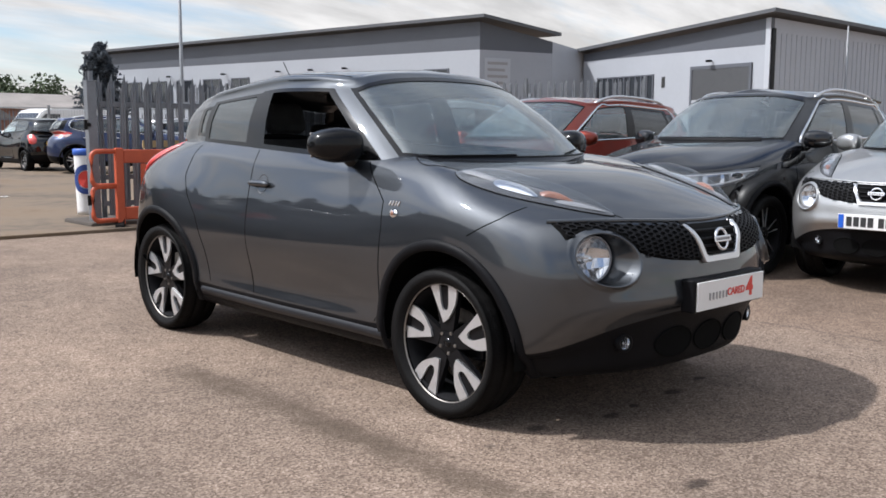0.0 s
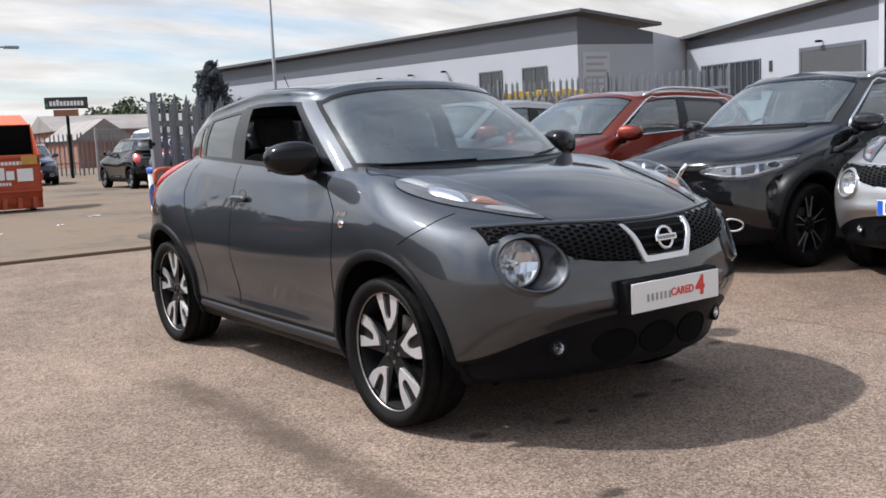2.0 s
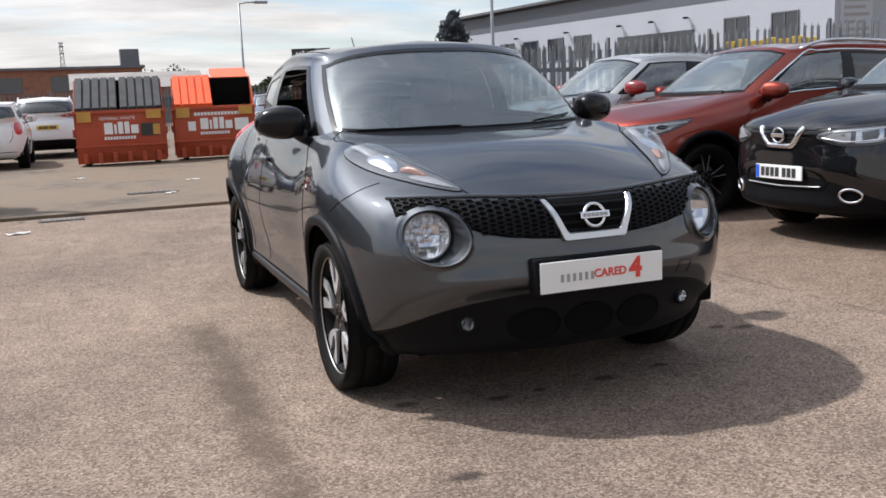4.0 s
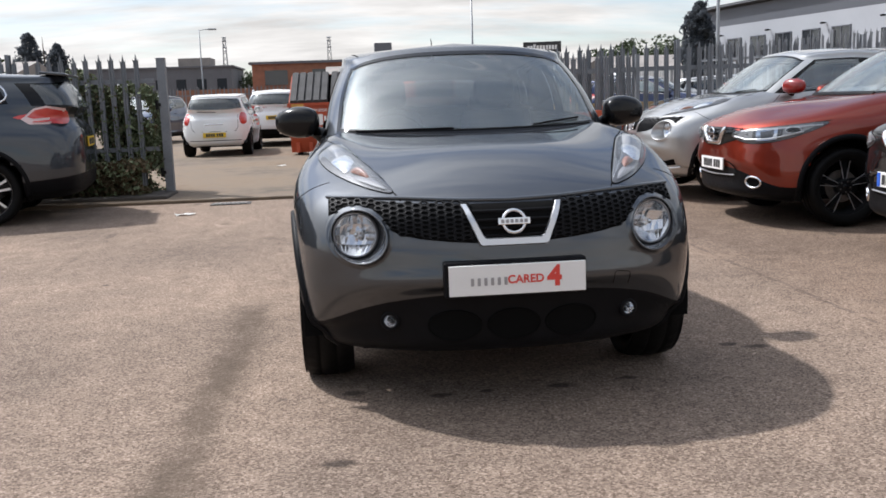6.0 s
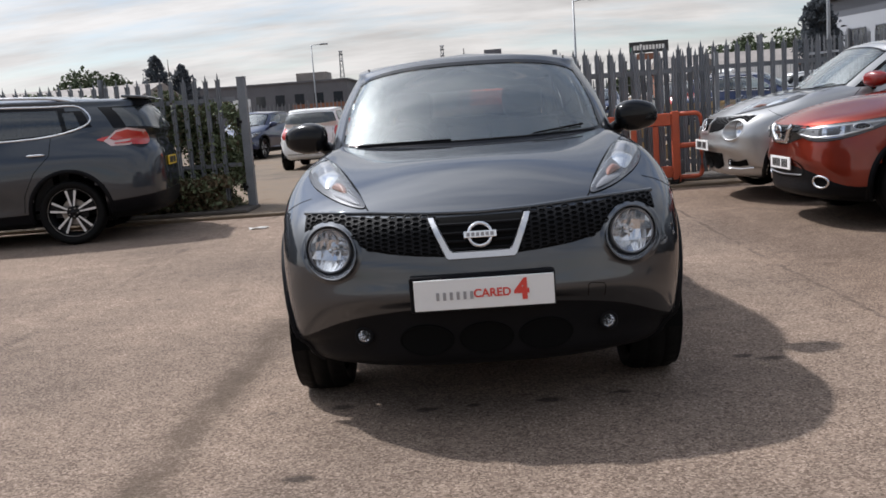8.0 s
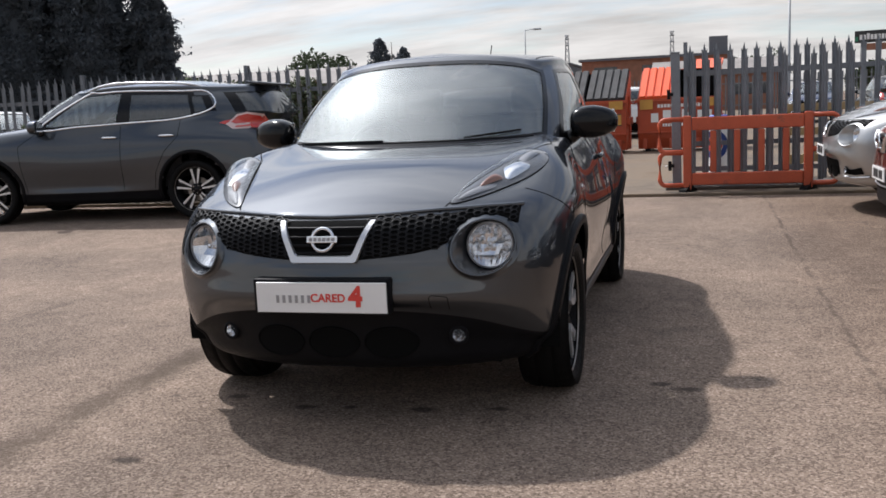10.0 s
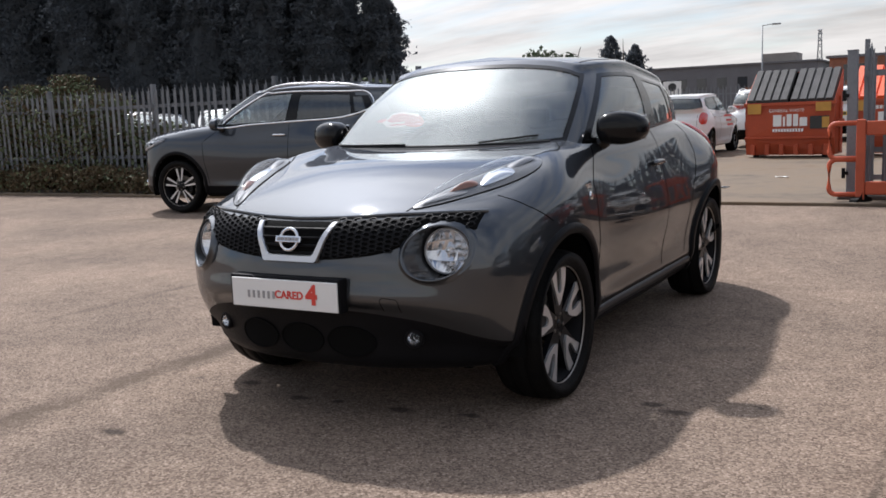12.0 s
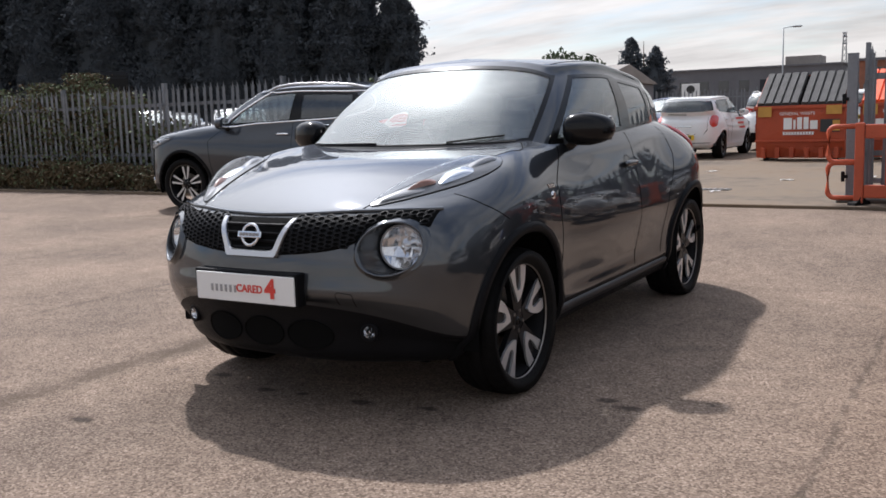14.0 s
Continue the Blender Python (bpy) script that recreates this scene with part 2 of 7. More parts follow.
M_ORANGE = mat("orange_plastic", (0.44, 0.078, 0.030), 0.55, vary=0.2, scale=4, dirt=((0.22, 0.06, 0.035), 0.86), bump=0.06, bump_scale=60)
M_SKIP = mat("orange_skip_paint", (0.40, 0.062, 0.020), 0.5, vary=0.2, scale=2.5, dirt=((0.10, 0.045, 0.03), 0.88), bump=0.1, bump_scale=20)
M_LIDBLACK = mat("lid_plastic_grey", (0.062, 0.060, 0.060), 0.65, vary=0.3, scale=4, spec=0.25)
M_LIDORANGE = mat("lid_plastic_orange", (0.80, 0.115, 0.03), 0.45, vary=0.1, scale=4)
M_WHITE = mat("white_paint_sign", (0.78, 0.77, 0.75), 0.5, vary=0.05)
M_YELLOW = mat("yellow_label", (0.62, 0.42, 0.06), 0.5, vary=0.1)
M_STICKER = mat("faded_sticker", (0.52, 0.27, 0.05), 0.5, vary=0.15)
M_CONC = mat("yard_concrete", (0.160, 0.118, 0.080), 0.9, vary=0.75, scale=0.30, bump=0.3, bump_scale=40, dirt=((0.125, 0.082, 0.046), 0.66))
M_KERB = mat("kerb_concrete", (0.060, 0.049, 0.040), 0.9, vary=0.25, scale=2, bump=0.3, bump_scale=30)
M_RENDER = mat("white_cladding", (0.35, 0.365, 0.395), 0.6, vary=0.05, scale=0.4)
M_CLADGREY = mat("grey_cladding", (0.088, 0.094, 0.110), 0.5, vary=0.06, scale=0.5)
M_CLADLIGHT = mat("light_grey_cladding", (0.42, 0.435, 0.465), 0.5, vary=0.06, scale=0.5)
M_ROOFTRIM = mat("roof_trim", (0.085, 0.088, 0.095), 0.5, vary=0.08)
M_DARKGLASS = mat("office_glass", (0.03, 0.034, 0.04), 0.08, spec=0.8)
M_SHUTTER = mat("roller_shutter", (0.085, 0.087, 0.092), 0.5, 0.2, vary=0.1)
M_BRICK = mat("brick_far", (0.26, 0.12, 0.075), 0.85, vary=0.25, scale=2, bump=0.2, bump_scale=8)
M_FARGREY = mat("far_render", (0.125, 0.127, 0.138), 0.8, vary=0.15, scale=0.3)
M_FARROOF = mat("far_roof", (0.24, 0.215, 0.195), 0.8, vary=0.25, scale=0.5)
M_POLE = mat("lamp_post_grey", (0.28, 0.29, 0.30), 0.5, 0.4, vary=0.1)
M_BARK = mat("bark", (0.07, 0.05, 0.035), 0.9, vary=0.3, scale=5, bump=0.5, bump_scale=20)
M_CONIFER = mat("conifer_leaf", (0.098, 0.110, 0.122), 0.9, vary=0.14, scale=0.5, spec=0.06)


def let_through(m, share, colour):
    """Thin leaves pass part of the light on to their other face."""
    nt = m.node_tree
    out = next(n for n in nt.nodes if n.type == "OUTPUT_MATERIAL")
    skin = out.inputs[0].links[0].from_socket
    tl = nt.nodes.new("ShaderNodeBsdfTranslucent")
    tl.inputs[0].default_value = (*colour, 1)
    mx = nt.nodes.new("ShaderNodeMixShader")
    mx.inputs[0].default_value = share
    nt.links.new(skin, mx.inputs[1])
    nt.links.new(tl.outputs[0], mx.inputs[2])
    nt.links.new(mx.outputs[0], out.inputs[0])


let_through(M_CONIFER, 0.45, (0.080, 0.090, 0.104))
M_LEAF = mat("ivy_leaf", (0.120, 0.142, 0.078), 0.7, vary=0.5, scale=1.2, spec=0.15)
M_LEAFFAR = mat("far_leaf", (0.085, 0.105, 0.062), 0.8, vary=0.4, scale=0.3, spec=0.1)
M_DRY = mat("dry_leaf", (0.10, 0.075, 0.045), 0.8, vary=0.4, scale=2, spec=0.1)


def asphalt():
    """Worn surfacing of pale tan chippings in a darker binder, with tyre wear, damp streaks and oil spots."""
    m = bpy.data.materials.new("worn_asphalt")
    m.use_nodes = True
    nt = m.node_tree
    b = nt.nodes["Principled BSDF"]
    geo = nt.nodes.new("ShaderNodeNewGeometry")
    pos = geo.outputs["Position"]

    def noise_at(scale, detail=4, rough=0.55):
        n = nt.nodes.new("ShaderNodeTexNoise")
        n.inputs["Scale"].default_value = scale
        n.inputs["Detail"].default_value = detail
        n.inputs["Roughness"].default_value = rough
        nt.links.new(pos, n.inputs["Vector"])
        return n.outputs[0]

    def ramp(src, stops):
        r = nt.nodes.new("ShaderNodeValToRGB")
        e = r.color_ramp.elements
        e[0].position, e[0].color = stops[0][0], (*stops[0][1], 1)
        e[1].position, e[1].color = stops[-1][0], (*stops[-1][1], 1)
        for p, c in stops[1:-1]:
            k = e.new(p)
            k.color = (*c, 1)
        nt.links.new(src, r.inputs[0])
        return r.outputs[0]

    def mix(fac, a, c, kind="MIX"):
        x = nt.nodes.new("ShaderNodeMix")
        x.data_type = "RGBA"
        x.blend_type = kind
        for sock, val in ((0, fac), (6, a), (7, c)):
            if isinstance(val, (int, float)):
                x.inputs[sock].default_value = val
            elif isinstance(val, tuple):
                x.inputs[sock].default_value = (*val, 1)
            else:
                nt.links.new(val, x.inputs[sock])
        return x.outputs[2]

    def arith(op, a, c=None, d=None):
        x = nt.nodes.new("ShaderNodeMath")
        x.operation = op
        for k, val in enumerate((a, c, d)):
            if val is None:
                continue
            if isinstance(val, (int, float)):
                x.inputs[k].default_value = val
            else:
                nt.links.new(val, x.inputs[k])
        return x.outputs[0]

    vor = nt.nodes.new("ShaderNodeTexVoronoi")
    vor.inputs["Scale"].default_value = 125
    nt.links.new(pos, vor.inputs["Vector"])
    sep = nt.nodes.new("ShaderNodeSeparateColor")
    nt.links.new(vor.outputs["Color"], sep.inputs[0])
    chips = ramp(sep.outputs[0], [(0.0, (0.105, 0.078, 0.061)), (0.35, (0.193, 0.147, 0.117)), (0.75, (0.256, 0.200, 0.161)), (1.0, (0.37, 0.30, 0.245))])
    worn = ramp(noise_at(0.55, 6), [(0.36, (0.75, 0.74, 0.735)), (0.64, (1.10, 1.07, 1.04))])
    col = mix(1.0, chips, worn, "MULTIPLY")
    mid = ramp(noise_at(5.5, 5, 0.62), [(0.35, (0.87, 0.86, 0.85)), (0.65, (1.07, 1.06, 1.05))])
    col = mix(1.0, col, mid, "MULTIPLY")
    xyz = nt.nodes.new("ShaderNodeSeparateXYZ")
    nt.links.new(pos, xyz.inputs[0])
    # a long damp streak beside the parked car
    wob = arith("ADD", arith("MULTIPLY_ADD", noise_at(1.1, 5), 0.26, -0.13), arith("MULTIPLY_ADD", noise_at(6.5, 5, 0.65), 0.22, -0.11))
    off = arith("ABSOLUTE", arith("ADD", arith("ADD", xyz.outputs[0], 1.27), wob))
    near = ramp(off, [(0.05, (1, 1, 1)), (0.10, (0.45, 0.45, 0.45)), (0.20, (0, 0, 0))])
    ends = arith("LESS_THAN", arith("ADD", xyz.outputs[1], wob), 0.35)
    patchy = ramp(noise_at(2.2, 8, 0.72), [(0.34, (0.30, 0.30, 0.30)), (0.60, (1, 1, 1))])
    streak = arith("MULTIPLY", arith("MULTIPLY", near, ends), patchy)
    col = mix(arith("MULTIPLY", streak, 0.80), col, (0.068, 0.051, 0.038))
    # the strip along the bays was laid with a darker, browner mix
    bay = arith("MULTIPLY_ADD", arith("ADD", xyz.outputs[0], arith("MULTIPLY_ADD", noise_at(1.6, 5, 0.6), 0.5, -0.25)), 1.6, -2.9)
    col = mix(ramp(bay, [(0.0, (0, 0, 0)), (1.0, (1, 1, 1))]), col, mix(1.0, col, (0.76, 0.73, 0.71), "MULTIPLY"))
    # seams between the laid strips, and a worn crack along one of them
    for sx, sw, deep in ((2.15, 0.014, 0.55), (-3.0, 0.035, 0.28), (-5.55, 0.05, 0.28)):
        aside = arith("ABSOLUTE", arith("ADD", arith("ADD", xyz.outputs[0], -sx), arith("MULTIPLY_ADD", noise_at(4.5, 5, 0.7), 0.12, -0.06)))
        seam = ramp(aside, [(sw * 0.5, (1, 1, 1)), (sw * 1.6, (0, 0, 0))])
        broken = ramp(noise_at(3.1, 4, 0.6), [(0.40, (0.15, 0.15, 0.15)), (0.58, (1, 1, 1))])
        col = mix(arith("MULTIPLY", arith("MULTIPLY", seam, broken), deep), col, (0.045, 0.036, 0.029))
    # drips of oil where cars have stood
    for sx, sy, sr in ((-0.65, -1.64, 0.055), (-0.28, -1.74, 0.05), (-0.07, -1.72, 0.035), (0.25, -1.71, 0.06), (0.58, -1.66, 0.045), (1.23, -1.22, 0.05), (1.34, -1.29, 0.06), (-0.71, -2.44, 0.06)):
        dx = arith("ADD", xyz.outputs[0], -sx)
        dy = arith("MULTIPLY", arith("ADD", xyz.outputs[1], -sy), 1.7)
        r2 = arith("ADD", arith("MULTIPLY", dx, dx), arith("MULTIPLY", dy, dy))
        far = arith("ADD", arith("SQRT", r2), arith("MULTIPLY_ADD", noise_at(14, 4, 0.6), 0.10, -0.05))
        drip = ramp(far, [(sr * 0.6, (1, 1, 1)), (sr * 1.3, (0, 0, 0))])
        col = mix(arith("MULTIPLY", drip, 0.72), col, (0.022, 0.018, 0.016))
    # scattered oil and damp spots
    spots = ramp(noise_at(1.15, 3, 0.5), [(0.66, (0, 0, 0)), (0.74, (1, 1, 1))])
    col = mix(arith("MULTIPLY", spots, 0.42), col, (0.085, 0.068, 0.054))
    fine_spots = ramp(noise_at(3.4, 2, 0.5), [(0.735, (0, 0, 0)), (0.765, (1, 1, 1))])
    col = mix(arith("MULTIPLY", fine_spots, 0.55), col, (0.035, 0.030, 0.027))
    nt.links.new(col, b.inputs["Base Color"])
    b.inputs["Roughness"].default_value = 0.92
    b.inputs["Specular IOR Level"].default_value = 0.12
    bp = nt.nodes.new("ShaderNodeBump")
    bp.inputs["Strength"].default_value = 0.36
    bp.inputs["Distance"].default_value = 0.006
    nt.links.new(arith("ADD", arith("MULTIPLY", vor.outputs["Distance"], 1.0), arith("MULTIPLY", noise_at(240, 2), 0.4)), bp.inputs["Height"])
    nt.links.new(bp.outputs[0], b.inputs["Normal"])
    return m


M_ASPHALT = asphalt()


# ---------------------------------------------------------------- mesh helpers
def part(name, bm, material, parent=None, label="", smooth=False):
    """Links a bmesh as one mesh object under a thing."""
    me = bpy.data.meshes.new(name)
    bm.normal_update()
    bm.to_mesh(me)
    bm.free()
    return link(name, me, material, parent, label, smooth)


def link(name, me, material, parent=None, label="", smooth=False):
    for mm in material if isinstance(material, (list, tuple)) else (material,):
        me.materials.append(mm)
    if smooth:
        me.shade_smooth()
    ob = new(name, me)
    ob.parent = parent
    if label:
        tagged(ob, label)
    return ob


def grid_mesh(name, verts, faces, material, parent=None, label="", smooth=True):
    me = bpy.data.meshes.new(name)
    me.from_pydata([tuple(v) for v in verts], [], [tuple(f) for f in faces])
    me.update()
    bm = bmesh.new()
    bm.from_mesh(me)
    bmesh.ops.remove_doubles(bm, verts=bm.verts, dist=1e-5)
    loose = [v for v in bm.verts if not v.link_faces]
    bmesh.ops.delete(bm, geom=loose, context="VERTS")
    bm.to_mesh(me)
    bm.free()
    return link(name, me, material, parent, label, smooth)


def thing(name, m=None, label="", category="", group="", kind=""):
    ob = new(name)
    ob.empty_display_size = 0.2
    if m is not None:
        ob.matrix_basis = m
    return tagged(ob, label, category, group, kind)


def add_box(bm, x0, x1, y0, y1, z0, z1, bevel=0.0, m=None):
    r = bmesh.ops.create_cube(bm, size=1)
    vs = r["verts"]
    t = Matrix.Translation(((x0 + x1) / 2, (y0 + y1) / 2, (z0 + z1) / 2)) @ Matrix.Diagonal((x1 - x0, y1 - y0, z1 - z0, 1))
    bmesh.ops.transform(bm, matrix=(m @ t) if m is not None else t, verts=vs)
    if bevel:
        es = list({e for v in vs for e in v.link_edges})
        bmesh.ops.bevel(bm, geom=es, offset=bevel, segments=2, affect="EDGES", profile=0.5)
    return bm


def box(x0, x1, y0, y1, z0, z1, bevel=0.0, m=None):
    return add_box(bmesh.new(), x0, x1, y0, y1, z0, z1, bevel, m)


def add_prism(bm, outline, depth, m=None, bevel=0.0):
    """A flat outline in x, z made depth thick along y."""
    vs = [bm.verts.new((x, 0, z)) for x, z in outline]
    face = bm.faces.new(vs)
    r = bmesh.ops.extrude_face_region(bm, geom=[face])
    more = [g for g in r["geom"] if isinstance(g, bmesh.types.BMVert)]
    bmesh.ops.translate(bm, verts=more, vec=(0, depth, 0))
    every = vs + more
    bmesh.ops.recalc_face_normals(bm, faces=list({f for v in every for f in v.link_faces}))
    if bevel:
        es = list({e for v in every for e in v.link_edges})
        bmesh.ops.bevel(bm, geom=es, offset=bevel, segments=2, affect="EDGES", profile=0.5)
        return bm
    if m is not None:
        bmesh.ops.transform(bm, matrix=m, verts=every)
    return bm


def add_revolve(bm, profile, n=32, axis="x", m=None):
    """Turns a profile of (radius, along) about an axis."""
    rings = []
    for r, a in profile:
        ring = []
        for k in range(n):
            c, s = r * math.cos(2 * math.pi * k / n), r * math.sin(2 * math.pi * k / n)
            p = Vector({"x": (a, c, s), "y": (c, a, s), "z": (c, s, a)}[axis])
            ring.append(bm.verts.new(m @ p if m is not None else p))
        rings.append(ring)
    for p, q in zip(rings, rings[1:]):
        for k in range(n):
            j = (k + 1) % n
            bm.faces.new((p[k], p[j], q[j], q[k]))
    return bm


def add_tube(bm, points, r, n=8, closed=False):
    """A round bar along points."""
    pts = [Vector(p) for p in points]
    rings = []
    for k, p in enumerate(pts):
        a = pts[k - 1] if (k or closed) else p
        c = pts[(k + 1) % len(pts)] if (k < len(pts) - 1 or closed) else p
        t = (c - a).normalized()
        side = t.cross(Vector((0, 0, 1)))
        if side.length < 1e-3:
            side = t.cross(Vector((0, 1, 0)))
        side.normalize()
        up = side.cross(t)
        rad = r[k] if isinstance(r, (list, tuple)) else r
        rings.append([bm.verts.new(p + rad * (math.cos(2 * math.pi * j / n) * side + math.sin(2 * math.pi * j / n) * up)) for j in range(n)])
    span = len(pts) if closed else len(pts) - 1
    for k in range(span):
        a, c = rings[k], rings[(k + 1) % len(pts)]
        for j in range(n):
            i = (j + 1) % n
            bm.faces.new((a[j], a[i], c[i], c[j]))
    if not closed:
        bm.faces.new(rings[0][::-1])
        bm.faces.new(rings[-1])
    return bm


def spline(points, n, closed=False):
    """Catmull-Rom through points, n steps to a span."""
    p = np.array(points, float)
    if closed:
        ext = np.vstack([p[-1:], p, p[:2]])
        spans = len(p)
    else:
        ext = np.vstack([2 * p[:1] - p[1:2], p, 2 * p[-1:] - p[-2:-1]])
        spans = len(p) - 1
    out = []
    for k in range(spans):
        a, b, c, d = ext[k : k + 4]
        for t in np.arange(n) / n:
            out.append(0.5 * (2 * b + (c - a) * t + (2 * a - 5 * b + 4 * c - d) * t * t + (3 * b - a - 3 * c + d) * t**3))
    if not closed:
        out.append(p[-1])
    return np.array(out)


def letters(text, size, material, parent, at, label="", depth=0.002, name="lettering", align="CENTER", bold=0.0):
    """Raised lettering in the built-in font, in the x, z plane facing -y."""
    cu = bpy.data.curves.new(name, "FONT")
    cu.body, cu.size, cu.extrude, cu.align_x, cu.align_y = text, size, depth / 2, align, "CENTER"
    cu.offset = bold
    tmp = bpy.data.objects.new(name, cu)
    scene.collection.objects.link(tmp)
    me = bpy.data.meshes.new_from_object(tmp.evaluated_get(bpy.context.evaluated_depsgraph_get()))
    bpy.data.objects.remove(tmp)
    me.transform(pose(*at) if len(at) == 6 else pose(*at, 90, 0, 0))
    me.materials.clear()
    return link(name, me, material, parent, label)


# ---------------------------------------------------------------- vehicles
from mathutils.bvhtree import BVHTree

# Rings of a small crossover's body, from the floor up; thirteen places each, from the middle of the nose round to the middle of the tail.
FLOOR = [(0, -1.70, .20), (.28, -1.69, .20), (.50, -1.62, .20), (.66, -1.50, .20), (.72, -1.265, .20), (.72, -.75, .20), (.72, -.25, .20), (.72, .30, .20), (.72, .85, .20), (.72, 1.265, .22), (.62, 1.66, .25), (.35, 1.80, .27), (0, 1.83, .27)]
LIP = [(0, -1.985, .265), (.28, -1.965, .265), (.52, -1.86, .26), (.72, -1.67, .25), (.82, -1.265, .25), (.80, -.75, .235), (.80, -.25, .235), (.80, .30, .235), (.80, .85, .24), (.82, 1.265, .26), (.72, 1.70, .32), (.42, 1.89, .33), (0, 1.92, .33)]
SKIRT = [(0, -2.03, .39), (.28, -2.01, .385), (.54, -1.90, .37), (.765, -1.69, .32), (.855, -1.265, .31), (.825, -.75, .30), (.825, -.25, .30), (.825, .30, .30), (.825, .85, .30), (.855, 1.265, .32), (.77, 1.70, .40), (.45, 1.93, .42), (0, 1.96, .42)]
SILL = [(0, -2.06, .51), (.28, -2.035, .505), (.55, -1.915, .458), (.80, -1.66, .342), (.872, -1.265, .38), (.840, -.75, .345), (.835, -.25, .345), (.835, .30, .345), (.845, .85, .355), (.875, 1.265, .40), (.79, 1.70, .46), (.45, 1.95, .49), (0, 1.98, .49)]
LEDGE = [(0, -2.098, .552), (.28, -2.074, .552), (.565, -1.948, .535), (.812, -1.648, .44), (.882, -1.265, .46), (.840, -.75, .42), (.826, -.25, .41), (.829, .30, .415), (.856, .85, .43), (.885, 1.265, .48), (.797, 1.70, .52), (.458, 1.957, .54), (0, 1.987, .54)]
LOW = [(0, -2.090, .625), (.28, -2.066, .625), (.572, -1.936, .615), (.81, -1.64, .54), (.885, -1.265, .55), (.850, -.75, .50), (.836, -.25, .48), (.840, .30, .49), (.868, .85, .52), (.89, 1.265, .56), (.80, 1.70, .58), (.46, 1.96, .60), (0, 1.99, .60)]
WAIST = [(0, -2.065, .735), (.29, -2.04, .735), (.60, -1.885, .73), (.80, -1.62, .71), (.885, -1.265, .72), (.878, -.75, .68), (.870, -.25, .66), (.872, .30, .67), (.886, .85, .70), (.892, 1.265, .73), (.79, 1.70, .75), (.46, 1.95, .76), (0, 1.98, .76)]
CROWN = [(0, -2.005, .862), (.28, -1.965, .868), (.55, -1.845, .875), (.755, -1.60, .885), (.855, -1.265, .90), (.866, -.75, .86), (.852, -.25, .85), (.852, .30, .86), (.868, .85, .89), (.872, 1.265, .92), (.77, 1.66, .92), (.45, 1.91, .93), (0, 1.94, .93)]
BONNET = [(0, -1.60, 1.015), (.24, -1.58, 1.008), (.46, -1.51, .985), (.64, -1.40, .985), (.775, -1.20, 1.005), (.825, -.72, 1.0), (.815, -.25, .99), (.81, .30, 1.02), (.80, .88, 1.06), (.79, 1.27, 1.09), (.70, 1.58, 1.07), (.42, 1.80, 1.06), (0, 1.83, 1.06)]
BELT = [(0, -1.03, 1.095), (.25, -1.01, 1.098), (.46, -.95, 1.105), (.60, -.87, 1.115), (.665, -.80, 1.12), (.745, -.66, 1.095), (.768, -.20, 1.115), (.752, .30, 1.14), (.692, .93, 1.168), (.66, 1.18, 1.20), (.58, 1.48, 1.20), (.34, 1.64, 1.19), (0, 1.67, 1.19)]
RAIL = [(0, -.42, 1.522), (.22, -.41, 1.518), (.40, -.385, 1.502), (.515, -.36, 1.478), (.58, -.325, 1.452), (.620, -.16, 1.461), (.635, .08, 1.470), (.632, .33, 1.468), (.605, .90, 1.428), (.58, 1.08, 1.415), (.49, 1.34, 1.40), (.29, 1.46, 1.41), (0, 1.49, 1.415)]
ROOF = [(0, -.33, 1.545), (.2, -.32, 1.542), (.36, -.30, 1.53), (.46, -.27, 1.515), (.52, -.23, 1.509), (.552, -.10, 1.519), (.562, .08, 1.528), (.558, .33, 1.530), (.53, .90, 1.495), (.50, 1.08, 1.475), (.42, 1.30, 1.455), (.25, 1.41, 1.458), (0, 1.44, 1.46)]
# The upper rings of a longer family car.
BELT_LONG = [(0, -.98, 1.10), (.25, -.97, 1.10), (.48, -.92, 1.105), (.62, -.84, 1.11), (.69, -.76, 1.11), (.775, -.62, 1.09), (.79, -.15, 1.10), (.785, .42, 1.12), (.755, 1.12, 1.15), (.73, 1.42, 1.19), (.63, 1.78, 1.18), (.36, 1.92, 1.16), (0, 1.95, 1.16)]
RAIL_LONG = [(0, -.30, 1.52), (.24, -.29, 1.518), (.43, -.265, 1.505), (.55, -.24, 1.48), (.61, -.20, 1.46), (.65, -.04, 1.455), (.665, .14, 1.475), (.662, .46, 1.485), (.645, 1.08, 1.46), (.625, 1.34, 1.44), (.54, 1.62, 1.43), (.31, 1.73, 1.44), (0, 1.76, 1.445)]
ROOF_LONG = [(0, -.21, 1.545), (.21, -.2, 1.543), (.38, -.18, 1.535), (.49, -.15, 1.52), (.55, -.11, 1.51), (.585, .02, 1.52), (.595, .14, 1.535), (.592, .46, 1.548), (.575, 1.08, 1.53), (.55, 1.34, 1.515), (.46, 1.58, 1.50), (.27, 1.68, 1.505), (0, 1.71, 1.505)]


# The small crossover's own nose, wings and haunches; the rest of each ring as above.
def reshaped(ring, **places):
    return [places.get("p%d" % k, q) for k, q in enumerate(ring)]


